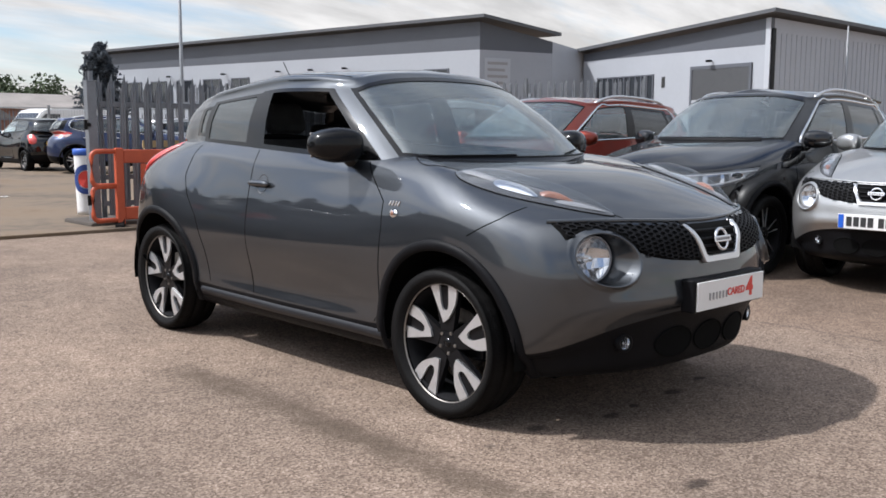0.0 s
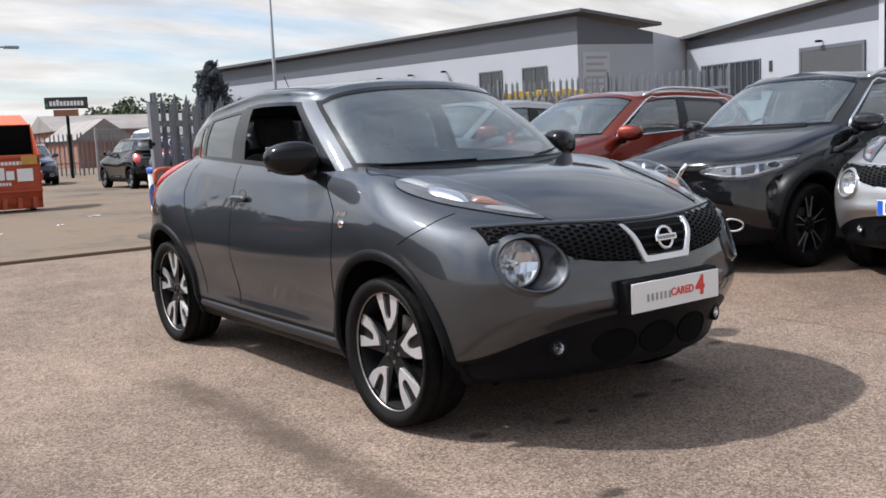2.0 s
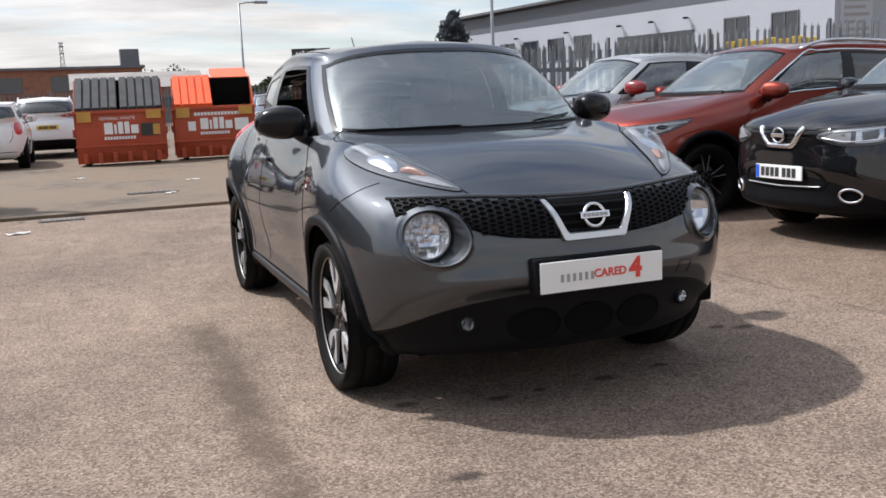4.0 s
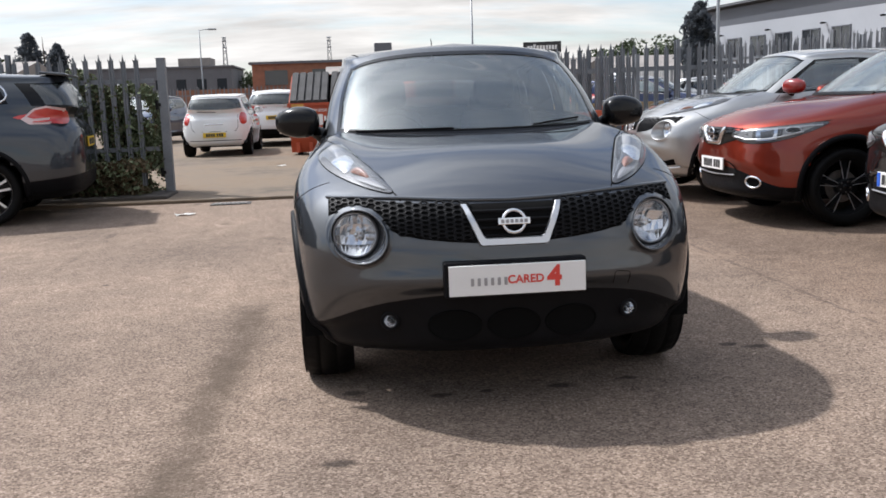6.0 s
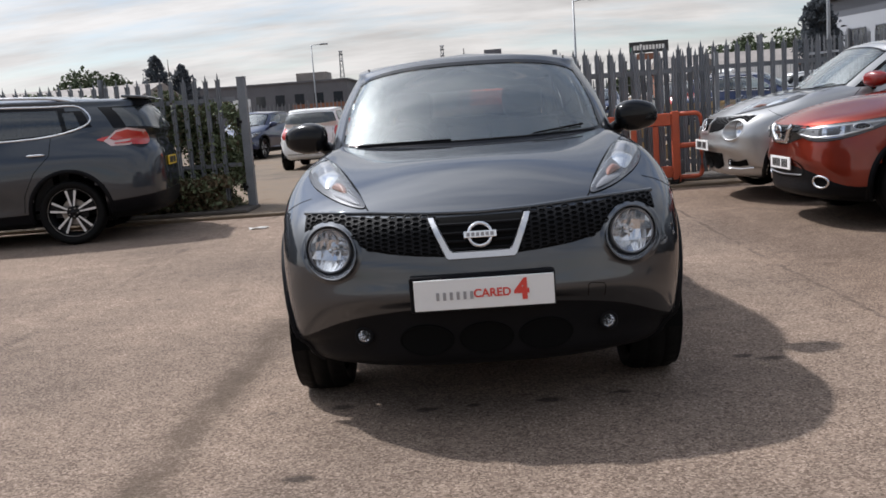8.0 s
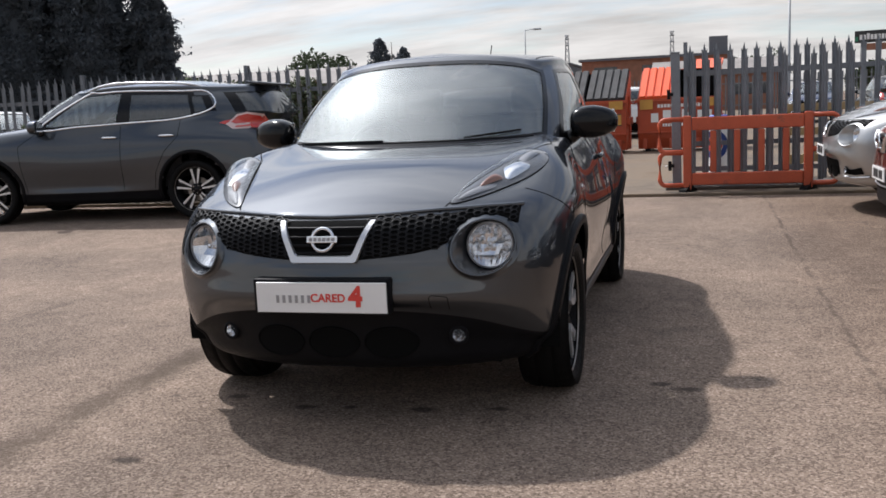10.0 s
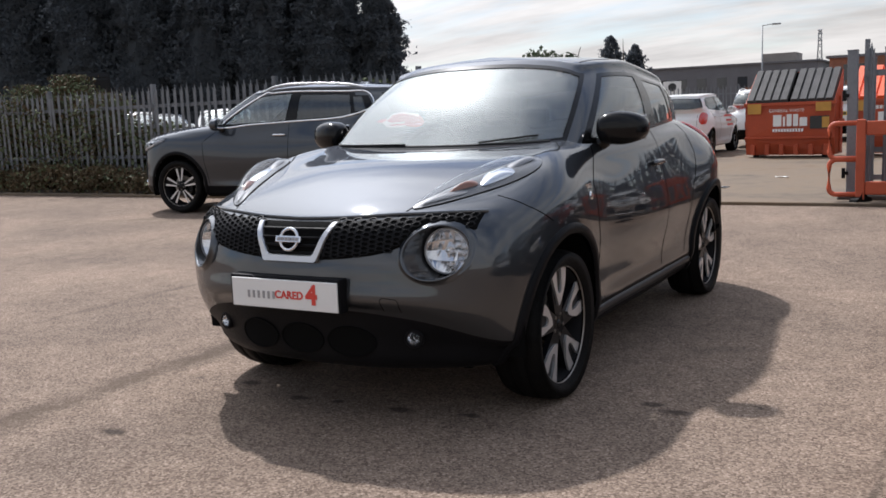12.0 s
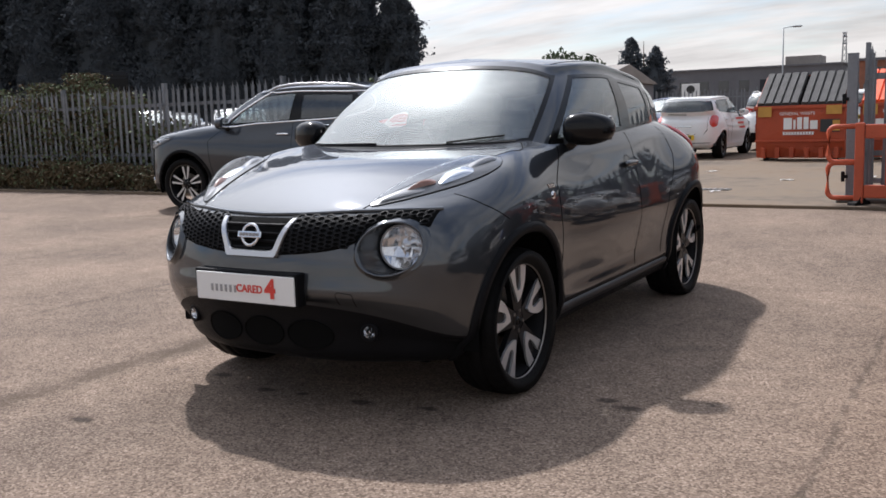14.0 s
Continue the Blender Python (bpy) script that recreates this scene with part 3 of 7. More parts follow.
SILL_S = reshaped(SILL, p2=(.56, -1.942, .458), p3=(.808, -1.69, .346), p4=(.872, -1.265, .38))
LEDGE_S = reshaped(LEDGE, p1=(.29, -2.078, .552), p2=(.58, -1.982, .537), p3=(.814, -1.725, .45), p4=(.882, -1.265, .46), p5=(.836, -.75, .42), p8=(.846, .85, .43))
LOW_S = reshaped(LOW, p1=(.29, -2.072, .625), p2=(.588, -1.972, .617), p3=(.816, -1.748, .56), p4=(.886, -1.265, .55), p5=(.842, -.75, .50), p8=(.852, .85, .52))
WAIST_S = reshaped(WAIST, p1=(.29, -2.050, .735), p2=(.592, -1.952, .728), p3=(.812, -1.748, .712), p4=(.888, -1.265, .72), p5=(.862, -.75, .68), p8=(.866, .82, .70), p9=(.896, 1.265, .73))
CROWN_S = reshaped(CROWN, p0=(0, -2.003, .862), p1=(.28, -1.970, .867), p2=(.56, -1.865, .873), p3=(.785, -1.648, .874), p4=(.878, -1.265, .892), p5=(.846, -.75, .86), p7=(.848, .30, .86), p8=(.838, .82, .89), p9=(.884, 1.275, .91))
BONNET_S = reshaped(BONNET, p0=(0, -1.60, 1.028), p1=(.24, -1.58, 1.024), p2=(.47, -1.52, 1.008), p3=(.68, -1.42, 1.000), p4=(.812, -1.22, 1.012), p5=(.800, -.72, 1.0), p8=(.782, .85, 1.06), p9=(.798, 1.28, 1.055), p10=(.725, 1.60, 1.035))
SHOULDER_S = [(0, -1.26, 1.083), (.25, -1.24, 1.080), (.47, -1.19, 1.074), (.63, -1.11, 1.080), (.725, -1.03, 1.090), (.778, -.69, 1.053), (.797, -.225, 1.055), (.786, .30, 1.083), (.752, .905, 1.115), (.712, 1.225, 1.135), (.63, 1.525, 1.118), (.385, 1.725, 1.125), (0, 1.755, 1.125)]
BELT_S = reshaped(BELT, p9=(.64, 1.18, 1.178), p10=(.56, 1.49, 1.168))
RAIL_S = reshaped(RAIL, p5=(.630, -.16, 1.464), p6=(.643, .08, 1.472), p7=(.638, .33, 1.468), p9=(.588, 1.12, 1.403), p10=(.50, 1.39, 1.385))
ROOF_S = [(x, y, z + (.008 if k < 4 else .012 if k < 8 else 0)) for k, (x, y, z) in enumerate(ROOF)]


def full_ring(half):
    """The whole closed ring from its half: 24 places."""
    return [(-x, y, z) for x, y, z in half[:0:-1]] + list(half[:-1])


def net(rings, steps_u, steps_v):
    """A smooth sheet through closed rings; also each row's place between the rings."""
    rows = np.array([spline(full_ring(r), steps_u, closed=True) for r in rings])
    n = rows.shape[1]
    flat = spline(rows.reshape(len(rings), -1), steps_v)
    return flat.reshape(-1, n, 3), np.arange(flat.shape[0]) / steps_v


def faired(points, rounds):
    """Evens out the curvature of a closed sheet while keeping its form; the first and last rows keep their height."""
    def once(p):
        for _ in range(rounds):
            p = (np.roll(p, 1, 1) + 2 * p + np.roll(p, -1, 1)) / 4
            q = p.copy()
            q[1:-1] = (p[:-2] + 2 * p[1:-1] + p[2:]) / 4
            p = q
        return p
    first = once(points)
    return first + once(points - first)


def sheet(name, points, keep, material, parent, label="", lift=0.0):
    """The kept cells of a closed sheet as one mesh; lift moves it outwards."""
    nv, nu = points.shape[:2]
    faces = []
    for i in range(nv - 1):
        for j in range(nu):
            if keep(i, j):
                k = (j + 1) % nu
                faces.append((i * nu + j, i * nu + k, (i + 1) * nu + k, (i + 1) * nu + j))
    pts = points
    if lift:
        du = np.roll(points, -1, 1) - np.roll(points, 1, 1)
        dv = np.gradient(points, axis=0)
        nn = np.cross(du, dv)
        nn /= np.linalg.norm(nn, axis=2, keepdims=True) + 1e-9
        pts = points + lift * nn
    return grid_mesh(name, pts.reshape(-1, 3), faces, material, parent, label)


class Body:
    """A car body: its skin to lay lamps, lines and panels on."""

    def __init__(self, low, high, fine, fair=(0, 0)):
        self.low, self.vlow = net(low, fine, fine + 2)
        self.high, self.vhigh = net(high, fine, fine + 2)
        if fair[0]:
            self.low = faired(self.low, fair[0])
            self.high = faired(self.high, fair[1])
            self.high[0] = self.low[-1]
        self.fine = fine
        vs, fs = [], []
        for pts in (self.low, self.high):
            nv, nu = pts.shape[:2]
            o = len(vs)
            vs += [tuple(p) for p in pts.reshape(-1, 3)]
            fs += [(o + i * nu + j, o + i * nu + (j + 1) % nu, o + (i + 1) * nu + (j + 1) % nu, o + (i + 1) * nu + j) for i in range(nv - 1) for j in range(nu)]
        self.tree = BVHTree.FromPolygons(vs, fs)

    def cast(self, start, way):
        p, n, _, _ = self.tree.ray_cast(Vector(start), Vector(way))
        if p is None:
            p, n, _, _ = self.tree.find_nearest(Vector(start))
        if n.dot(Vector(way)) > 0:
            n = -n
        return p, n

    def front(self, x, z):
        return self.cast((x, -4, z), (0, 1, 0))

    def side(self, y, z, sign=1):
        return self.cast((2 * sign, y, z), (-sign, 0, 0))

    def top(self, x, y):
        return self.cast((x, y, 3), (0, 0, -1))

    def rear(self, x, z):
        return self.cast((x, 4, z), (0, -1, 0))


def ribbon(name, hits, width, material, parent, lift=0.0015, thick=0.0, closed=False, face=None):
    """A strip laid along places of the skin: (point, normal) pairs; thick raises its middle."""
    n = len(hits)
    vs, fs = [], []
    smooth = []
    for k in range(n):
        near = [hits[(k + q) % n][1] if closed else hits[min(n - 1, max(0, k + q))][1] for q in (-2, -1, 0, 1, 2)]
        smooth.append((hits[k][0], sum(near, Vector()).normalized()))
    hits = [(p, face) for p, _ in smooth] if face else smooth
    for k, (p, nn) in enumerate(hits):
        a = hits[(k - 1) % n][0] if (k or closed) else p
        c = hits[(k + 1) % n][0] if (k < n - 1 or closed) else p
        s = (c - a).cross(nn)
        s.normalize()
        w = width[k] if isinstance(width, (list, tuple)) else width
        vs += [p + s * w / 2 + nn * lift * 0.2, p + s * w * 0.36 + nn * (lift + thick), p - s * w * 0.36 + nn * (lift + thick), p - s * w / 2 + nn * lift * 0.2]
    for k in range(n if closed else n - 1):
        j = (k + 1) % n
        for q in range(3):
            fs.append((4 * k + q, 4 * j + q, 4 * j + q + 1, 4 * k + q + 1))
    return grid_mesh(name, vs, fs, material, parent)


def patch(name, outline, lay, material, parent, lift=0.002, bulge=0.0, sink=0.0, rings=6, label="", edge=0.0):
    """A panel inside an outline, laid on the skin through lay(a, b); bulge swells its middle outwards."""
    out = np.array(outline, float)
    mid = out.mean(0)
    vs, fs = [], []
    n = len(out)
    if edge:
        for a, b in out:
            p, nn = lay(a, b)
            vs.append(p - nn * 0.004)
    base = len(vs)
    for r in range(rings):
        s = 1 - r / rings
        for a, b in mid + (out - mid) * s:
            p, nn = lay(a, b)
            vs.append(p + nn * (lift + edge + (bulge - sink) * (1 - s**2.2)))
    p, nn = lay(*mid)
    vs.append(p + nn * (lift + edge + bulge - sink))
    rows = rings + (1 if edge else 0)
    for r in range(rows - 1):
        for k in range(n):
            j = (k + 1) % n
            fs.append((r * n + k, r * n + j, (r + 1) * n + j, (r + 1) * n + k))
    for k in range(n):
        fs.append(((rows - 1) * n + k, (rows - 1) * n + (k + 1) % n, len(vs) - 1))
    if (Vector(vs[1]) - Vector(vs[0])).cross(Vector(vs[-1]) - Vector(vs[0])).dot(nn) < 0:
        fs = [f[::-1] for f in fs]
    return grid_mesh(name, vs, fs, material, parent, label)


def seg(a, b, n):
    a, b = np.array(a, float), np.array(b, float)
    return [tuple(a + (b - a) * k / n) for k in range(n)]


def path(points, n=6):
    """Points along a polyline."""
    out = []
    for a, b in zip(points, points[1:]):
        out += seg(a, b, n)
    return out + [tuple(points[-1])]


TYRE = [(0.225, -0.085), (0.250, -0.105), (0.285, -0.112), (0.312, -0.106), (0.326, -0.088), (0.3300, -0.06), (0.3305, -0.045), (0.325, -0.040), (0.325, -0.034), (0.331, -0.030), (0.331, 0.0), (0.331, 0.030), (0.325, 0.034), (0.325, 0.040), (0.3305, 0.045), (0.3300, 0.06), (0.326, 0.088), (0.312, 0.106), (0.285, 0.112), (0.250, 0.105), (0.225, 0.085)]


def wheel(parent, at, radius=0.33, spokes="twin", side=1, rim_r=0.256, steer=0.0):
    """A wheel whose outer face looks along +x (side 1) or -x, as a part with tyre, rim and spokes."""
    hub = new("wheel")
    hub.parent = parent
    hub.matrix_basis = pose(*at, 0, 0, steer) @ (pose(0, 0, 0) if side > 0 else pose(0, 0, 0, 0, 0, 180))
    k = radius / 0.33
    bm = add_revolve(bmesh.new(), [(r * k if r > 0.3 else rim_r + (r - 0.225) * 1.0, a) for r, a in TYRE], 96)
    # tread blocks across the shoulders
    for v in bm.verts:
        if 0.05 < abs(v.co.x) < 0.10 and math.hypot(v.co.y, v.co.z) > 0.31 * k:
            turn = math.atan2(v.co.y, v.co.z) / (2 * math.pi) * 96
            if round(turn + (1 if v.co.x > 0 else 0)) % 3 == 0:
                v.co.y *= 0.988
                v.co.z *= 0.988
    part("tyre", bm, M_RUBBER, hub, smooth=True)
    bm = add_revolve(bmesh.new(), [(rim_r - 0.006, 0.075), (rim_r - 0.022, 0.05), (rim_r - 0.03, -0.08)], 48)
    part("rim_barrel", bm, M_BARREL, hub, smooth=True)
    dark = spokes == "dark"
    bm = add_revolve(bmesh.new(), [(rim_r + 0.002, 0.080), (rim_r + 0.003, 0.087), (rim_r + 0.0005, 0.087), (rim_r - 0.002, 0.081)], 56)
    part("rim_lip", bm, M_RIMDARK if dark else M_STEEL, hub, smooth=True)
    part("brake_disc", add_revolve(bmesh.new(), [(0.07, -0.012), (0.145, -0.012), (0.145, -0.03), (0.07, -0.03)], 36), M_STEEL, hub)
    bm = bmesh.new()
    add_box(bm, -0.045, 0.002, 0.06, 0.155, -0.07, 0.07, 0.012)
    part("brake_caliper", bm, M_RIMDARK, hub)
    bm = add_revolve(bmesh.new(), [(0.001, 0.062), (0.055, 0.062), (0.072, 0.052), (0.080, 0.02), (0.080, -0.06), (0.001, -0.06)], 32)
    part("hub", bm, M_RIMDARK, hub, smooth=True)
    part("centre_cap", add_revolve(bmesh.new(), [(0.001, 0.068), (0.017, 0.067), (0.022, 0.060)], 24), M_GLOSSBLACK, hub, smooth=True)
    n = 5
    r1 = rim_r - 0.014
    for j in range(n):
        turn = Matrix.Rotation(2 * math.pi * j / n + 0.02, 4, "X")
        bm = bmesh.new()
        # dark spoke body behind the machined faces
        prof = [(-0.036, 0.05), (0.036, 0.05), (0.085, r1 - 0.012), (0.0, r1), (-0.072, r1 - 0.012)] if spokes == "twin" else [(-0.024, 0.05), (0.024, 0.05), (0.016, r1), (-0.016, r1)]
        add_prism(bm, prof, 0.026, Matrix.Translation((0.038 if spokes == "twin" else 0.022, 0, 0)) @ Matrix.Rotation(radians(-90), 4, "Z"))
        bmesh.ops.transform(bm, matrix=turn, verts=bm.verts)
        part("spoke", bm, M_RIMDARK, hub)
        if spokes == "twin":
            # one machined face: a broad prong and a slimmer one round a slot
            bm = bmesh.new()
            g = (rim_r - 0.002) / 0.243
            prof = [(0.012, 0.084), (0.086, 0.228), (0.060, 0.236), (0.036, 0.242), (0.026, 0.165), (0.021, 0.148), (0.012, 0.137), (0.001, 0.134), (-0.010, 0.138), (-0.016, 0.148), (-0.019, 0.165), (-0.019, 0.243), (-0.045, 0.239), (-0.069, 0.233), (-0.066, 0.196), (-0.058, 0.165), (-0.040, 0.134), (-0.014, 0.100)]
            add_prism(bm, [(a * g, b * g) for a, b in prof], 0.010, Matrix.Translation((0.064, 0, 0)) @ Matrix.Rotation(radians(-90), 4, "Z"))
            bmesh.ops.transform(bm, matrix=turn, verts=bm.verts)
            part("spoke_face", bm, M_RIM, hub)
        else:
            for s in (-1, 1):
                bm = bmesh.new()
                prof = [(0.012 * s, 0.07), (0.015 * s, 0.07), (0.052 * s, r1 + 0.002), (0.046 * s, r1 + 0.004)] if dark else [(0.007 * s, 0.07), (0.024 * s, 0.07), (0.066 * s, r1 + 0.000), (0.038 * s, r1 + 0.004)]
                add_prism(bm, prof, 0.010, Matrix.Translation((0.048, 0, 0)) @ Matrix.Rotation(radians(-90), 4, "Z"))
                bmesh.ops.transform(bm, matrix=turn, verts=bm.verts)
                part("spoke_face", bm, M_RIM, hub)
        bm = add_revolve(bmesh.new(), [(0.001, 0.066), (0.008, 0.066), (0.009, 0.060)], 8)
        bmesh.ops.transform(bm, matrix=Matrix.Rotation(2 * math.pi * j / n + 0.78, 4, "X") @ Matrix.Translation((0, 0, 0.048)), verts=bm.verts)
        part("wheel_nut", bm, M_STEEL, hub)
    return hub


def number_plate(parent, at, normal_yaw=0, width=0.52, height=0.111, yellow=False, tilt=0, band=True):
    """A plate with its characters as plain bars."""
    m = pose(*at, tilt, 0, normal_yaw)
    holder = part("number_plate", box(-width / 2, width / 2, -0.006, 0.006, -height / 2, height / 2, 0.003, m), M_PLATEYELLOW if yellow else M_PLATEWHITE, parent)
    if band and not yellow:
        bm = bmesh.new()
        add_box(bm, -width / 2 + 0.004, -width / 2 + 0.045, -0.0085, -0.0065, -height / 2 + 0.004, height / 2 - 0.004, 0, m)
        part("plate_band", bm, M_PLATEBLUE, holder)
    x = -width / 2 + 0.065
    for k in range(7):
        if k == 4:
            x += 0.025
        part("plate_bar", box(x, x + 0.042, -0.0085, -0.0065, -0.036, 0.036, 0, m), M_INK, holder)
        x += 0.054
    return holder


def seat(parent, x, y, z, back=True):
    bm = box(x - 0.24, x + 0.24, y - 0.27, y + 0.24, z, z + 0.16, 0.05)
    add_box(bm, x - 0.23, x + 0.23, -0.07, 0.07, 0.0, 0.62, 0.05, Matrix.Translation((0, y + 0.25, z + 0.12)) @ Matrix.Rotation(radians(-16), 4, "X"))
    s = part("seat", bm, M_SEAT, parent)
    bm = box(x - 0.13, x + 0.13, -0.05, 0.05, 0.66, 0.84, 0.04, Matrix.Translation((0, y + 0.25, z + 0.12)) @ Matrix.Rotation(radians(-16), 4, "X"))
    part("headrest", bm, M_SEAT, s)


def mirror(parent, x, y, z, sign, shell, k=1.0):
    """A door mirror: rounded shell, foot and mirror glass."""
    bm = bmesh.new()
    bmesh.ops.create_uvsphere(bm, u_segments=28, v_segments=16, radius=1)
    for v in bm.verts:
        c = v.co
        for i in range(3):
            c[i] = math.copysign(abs(c[i]) ** 0.72, c[i])
        squash = 1.0 + 0.18 * c.x * sign * -1
        c.z *= 1 - 0.22 * max(0.0, c.x * sign)
        c.y = min(c.y, 0.55)
        v.co = Vector((x + 0.125 * k * c.x, y + 0.095 * k * c.y * squash + 0.03 * c.x * sign, z + 0.088 * k * c.z))
    shell_part = part("mirror", bm, shell, parent, smooth=True)
    bm = bmesh.new()
    add_box(bm, -0.105 * k, 0.105 * k, 0, 0.004, -0.062 * k, 0.062 * k, 0.002, Matrix.Translation((x, y + 0.055 * k, z)))
    part("mirror_glass", bm, M_CHROME, shell_part)
    bm = add_tube(bmesh.new(), [(x - sign * 0.08 * k, y + 0.02, z - 0.04), (x - sign * 0.15 * k, y + 0.02, z - 0.085), (x - sign * 0.22 * k, y + 0.03, z - 0.12)], [0.035, 0.04, 0.05], 10)
    part("mirror_foot", bm, M_GLOSSBLACK, shell_part, smooth=True)


def ellipse(cx, cz, rx, rz, n=32, tilt=0.0):
    c, s = math.cos(tilt), math.sin(tilt)
    return [(cx + c * rx * math.cos(2 * math.pi * k / n) - s * rz * math.sin(2 * math.pi * k / n), cz + s * rx * math.cos(2 * math.pi * k / n) + c * rz * math.sin(2 * math.pi * k / n)) for k in range(n)]


def round_lamp(parent, axis, r, surround, name="headlamp", ring=0.03):
    """A round lamp on an axis: surround, faceted reflector bowl, bulb cover and domed lens."""
    d = max(0.45, r / 0.097)
    bezel = part(name, add_revolve(bmesh.new(), [(r + ring, -0.05 * d), (r + ring, 0.002), (r + ring * 0.6, 0.010 * d), (r, 0.008 * d), (r - 0.003, -0.02 * d)], 48, "z", axis), surround, parent, smooth=True)
    rng = random.Random(5)
    nx, nz = 10, 4
    vs, fs = [], []
    for i in range(nz + 1):
        for j in range(nx + 1):
            u, v = 2 * j / nx - 1, 2 * i / nz - 1
            x, y = u * math.sqrt(1 - v * v / 2), v * math.sqrt(1 - u * u / 2)
            q = min(1.0, math.hypot(x, y))
            wob = 0.0 if q > 0.97 else rng.uniform(-0.003, 0.003) * d
            vs.append(axis @ Vector((x * r, y * r, (-0.055 + 0.058 * q * q) * d + wob)))
    for i in range(nz):
        for j in range(nx):
            o = i * (nx + 1) + j
            fs.append((o, o + 1, o + nx + 2, o + nx + 1))
    grid_mesh("reflector", vs, fs, M_REFLECTOR, bezel, smooth=False)
    part("bulb_cover", add_revolve(bmesh.new(), [(0.001, -0.004 * d), (r * 0.12, -0.008 * d), (r * 0.16, -0.02 * d), (r * 0.17, -0.05 * d)], 20, "z", axis), M_CHROME, bezel, smooth=True)
    bm = add_revolve(bmesh.new(), [(r, 0.008 * d), (r * 0.9, 0.016 * d), (r * 0.6, 0.025 * d), (r * 0.3, 0.029 * d), (0.0005, 0.030 * d)], 40, "z", axis)
    bm.normal_update()
    if sum((f.normal for f in bm.faces), Vector()).dot(axis.to_3x3() @ Vector((0, 0, 1))) < 0:
        bmesh.ops.reverse_faces(bm, faces=bm.faces)
    part("lens", bm, M_LENS, bezel, smooth=True)
    return bezel


def build_car(name, at, label, skin, spec):
    """A whole car: body, glass, wheels, lamps and trim, by a table of what sets the kind apart."""
    car = thing(name, at, label, "car", spec.get("group", ""))
    wb, wr = spec["wb"], spec["wr"]
    bend, upper = spec["bend"], spec["upper"]
    low = [[bend(p, k) for p in ring] for k, ring in enumerate(spec.get("rings", (FLOOR, LIP, SKIRT, SILL, LEDGE, LOW, WAIST, CROWN, BONNET)) + (upper[0],))]
    belt, rail, roof = [[bend(p, 9 + k) for p in ring] for k, ring in enumerate(upper)]
    swell = spec.get("swell", 0.022)
    mid = [((a[0] + b[0]) / 2 * (1 + swell), (a[1] + b[1]) / 2 + swell * ((-1.2, -1.15, -1.0, -0.6, -0.1)[k] if k < 5 else 0.8 if k > 9 else 0), (a[2] + b[2]) / 2 + 0.012) for k, (a, b) in enumerate(zip(belt, rail))]
    top_z = spec["height"]
    ridge = [(0, p[1] * 0.86 + 0.05, top_z - 0.055 * ((p[1] - 0.35) / 1.2) ** 2) for p in roof]
    body = Body(low, [belt, mid, rail, roof, ridge], spec.get("fine", 6), spec.get("fair", (0, 0)))
    fine, steps = body.fine, body.fine + 2
    ax = wb / 2
    arch_r = spec.get("arch", wr + 0.075)
    cz = wr + 0.015

    def place(pts, i, j):
        nu = pts.shape[1]
        return pts[i : i + 2, [j, (j + 1) % nu]].reshape(-1, 3).mean(0)

    def in_arch(p):
        return abs(p[0]) > 0.5 and min(math.hypot(p[1] - s * ax, p[2] - cz) for s in (-1, 1)) < arch_r

    def col(j):
        """Which place of the half ring a cell lies past, 0 at the nose."""
        u = (j + 0.5) / fine - 12
        u = abs(u)
        return min(u, 24 - u)

    def in_hole(p):
        return p[1] < -1.2 and any(math.hypot((abs(p[0]) - hx) / hr, (p[2] - hz) / hq) < 1 for hx, hz, hr, hq in spec.get("holes", ()))

    split = 3 * steps
    sheet("body", body.low, lambda i, j: i >= split and not in_arch(place(body.low, i, j)) and not in_hole(place(body.low, i, j)), skin, car)
    sheet("lower_cladding", body.low, lambda i, j: i < split and not in_arch(place(body.low, i, j)), spec.get("cladding", M_PLASTIC), car)
    part("underbody", box(-0.60, 0.60, -ax - 0.42, ax + 0.32, 0.215, 0.26), M_PLASTIC, car)
    for s in (-1, 1):
        for e in (-1, 1):
            bm = add_revolve(bmesh.new(), [(arch_r + 0.012, 0.0), (arch_r + 0.012, -0.30), (0.02, -0.30)], 40, "x", pose(s * (0.845 * spec.get("wide", 1)), e * ax, cz) @ (pose(0, 0, 0) if s > 0 else pose(0, 0, 0, 0, 0, 180)))
            bmesh.ops.delete(bm, geom=[v for v in bm.verts if v.co.z < 0.22], context="VERTS")
            part("wheel_well", bm, M_GAP, car, smooth=True)

    # windows by their places along the ring
    w = spec["windows"]
    zones = {"windscreen": (0, spec.get("screen", 3.82), 0.10, 1.88), "front_window": (w[0], w[1], 0.14, 1.80), "rear_window": (w[2], w[3], 0.14, 1.74), "quarter_window": (w[4], w[5], 0.35, 1.5), "tailgate_window": (*spec.get("tail_glass", (10.0, 12, 0.25, 1.75)),)}

    def zone(i, j, grow=0.0, gv=0.0):
        u, v = col(j), (i + 0.5) / steps
        for zn, (a, b, c, d) in zones.items():
            if a - (grow if a else 0) <= u <= b + (grow if b < 12 else 0) and c - gv <= v <= d + gv:
                return zn
        return None

    sheet("roof_shell", body.high, lambda i, j: zone(i, j, 0.22, 0.14) is None, skin, car)
    sheet("window_seal", body.high, lambda i, j: zone(i, j, 0.22, 0.14) is not None and zone(i, j) is None, M_GLOSSBLACK if not spec.get("dark_pillars") else M_PLASTIC, car)
    nu = body.high.shape[1]
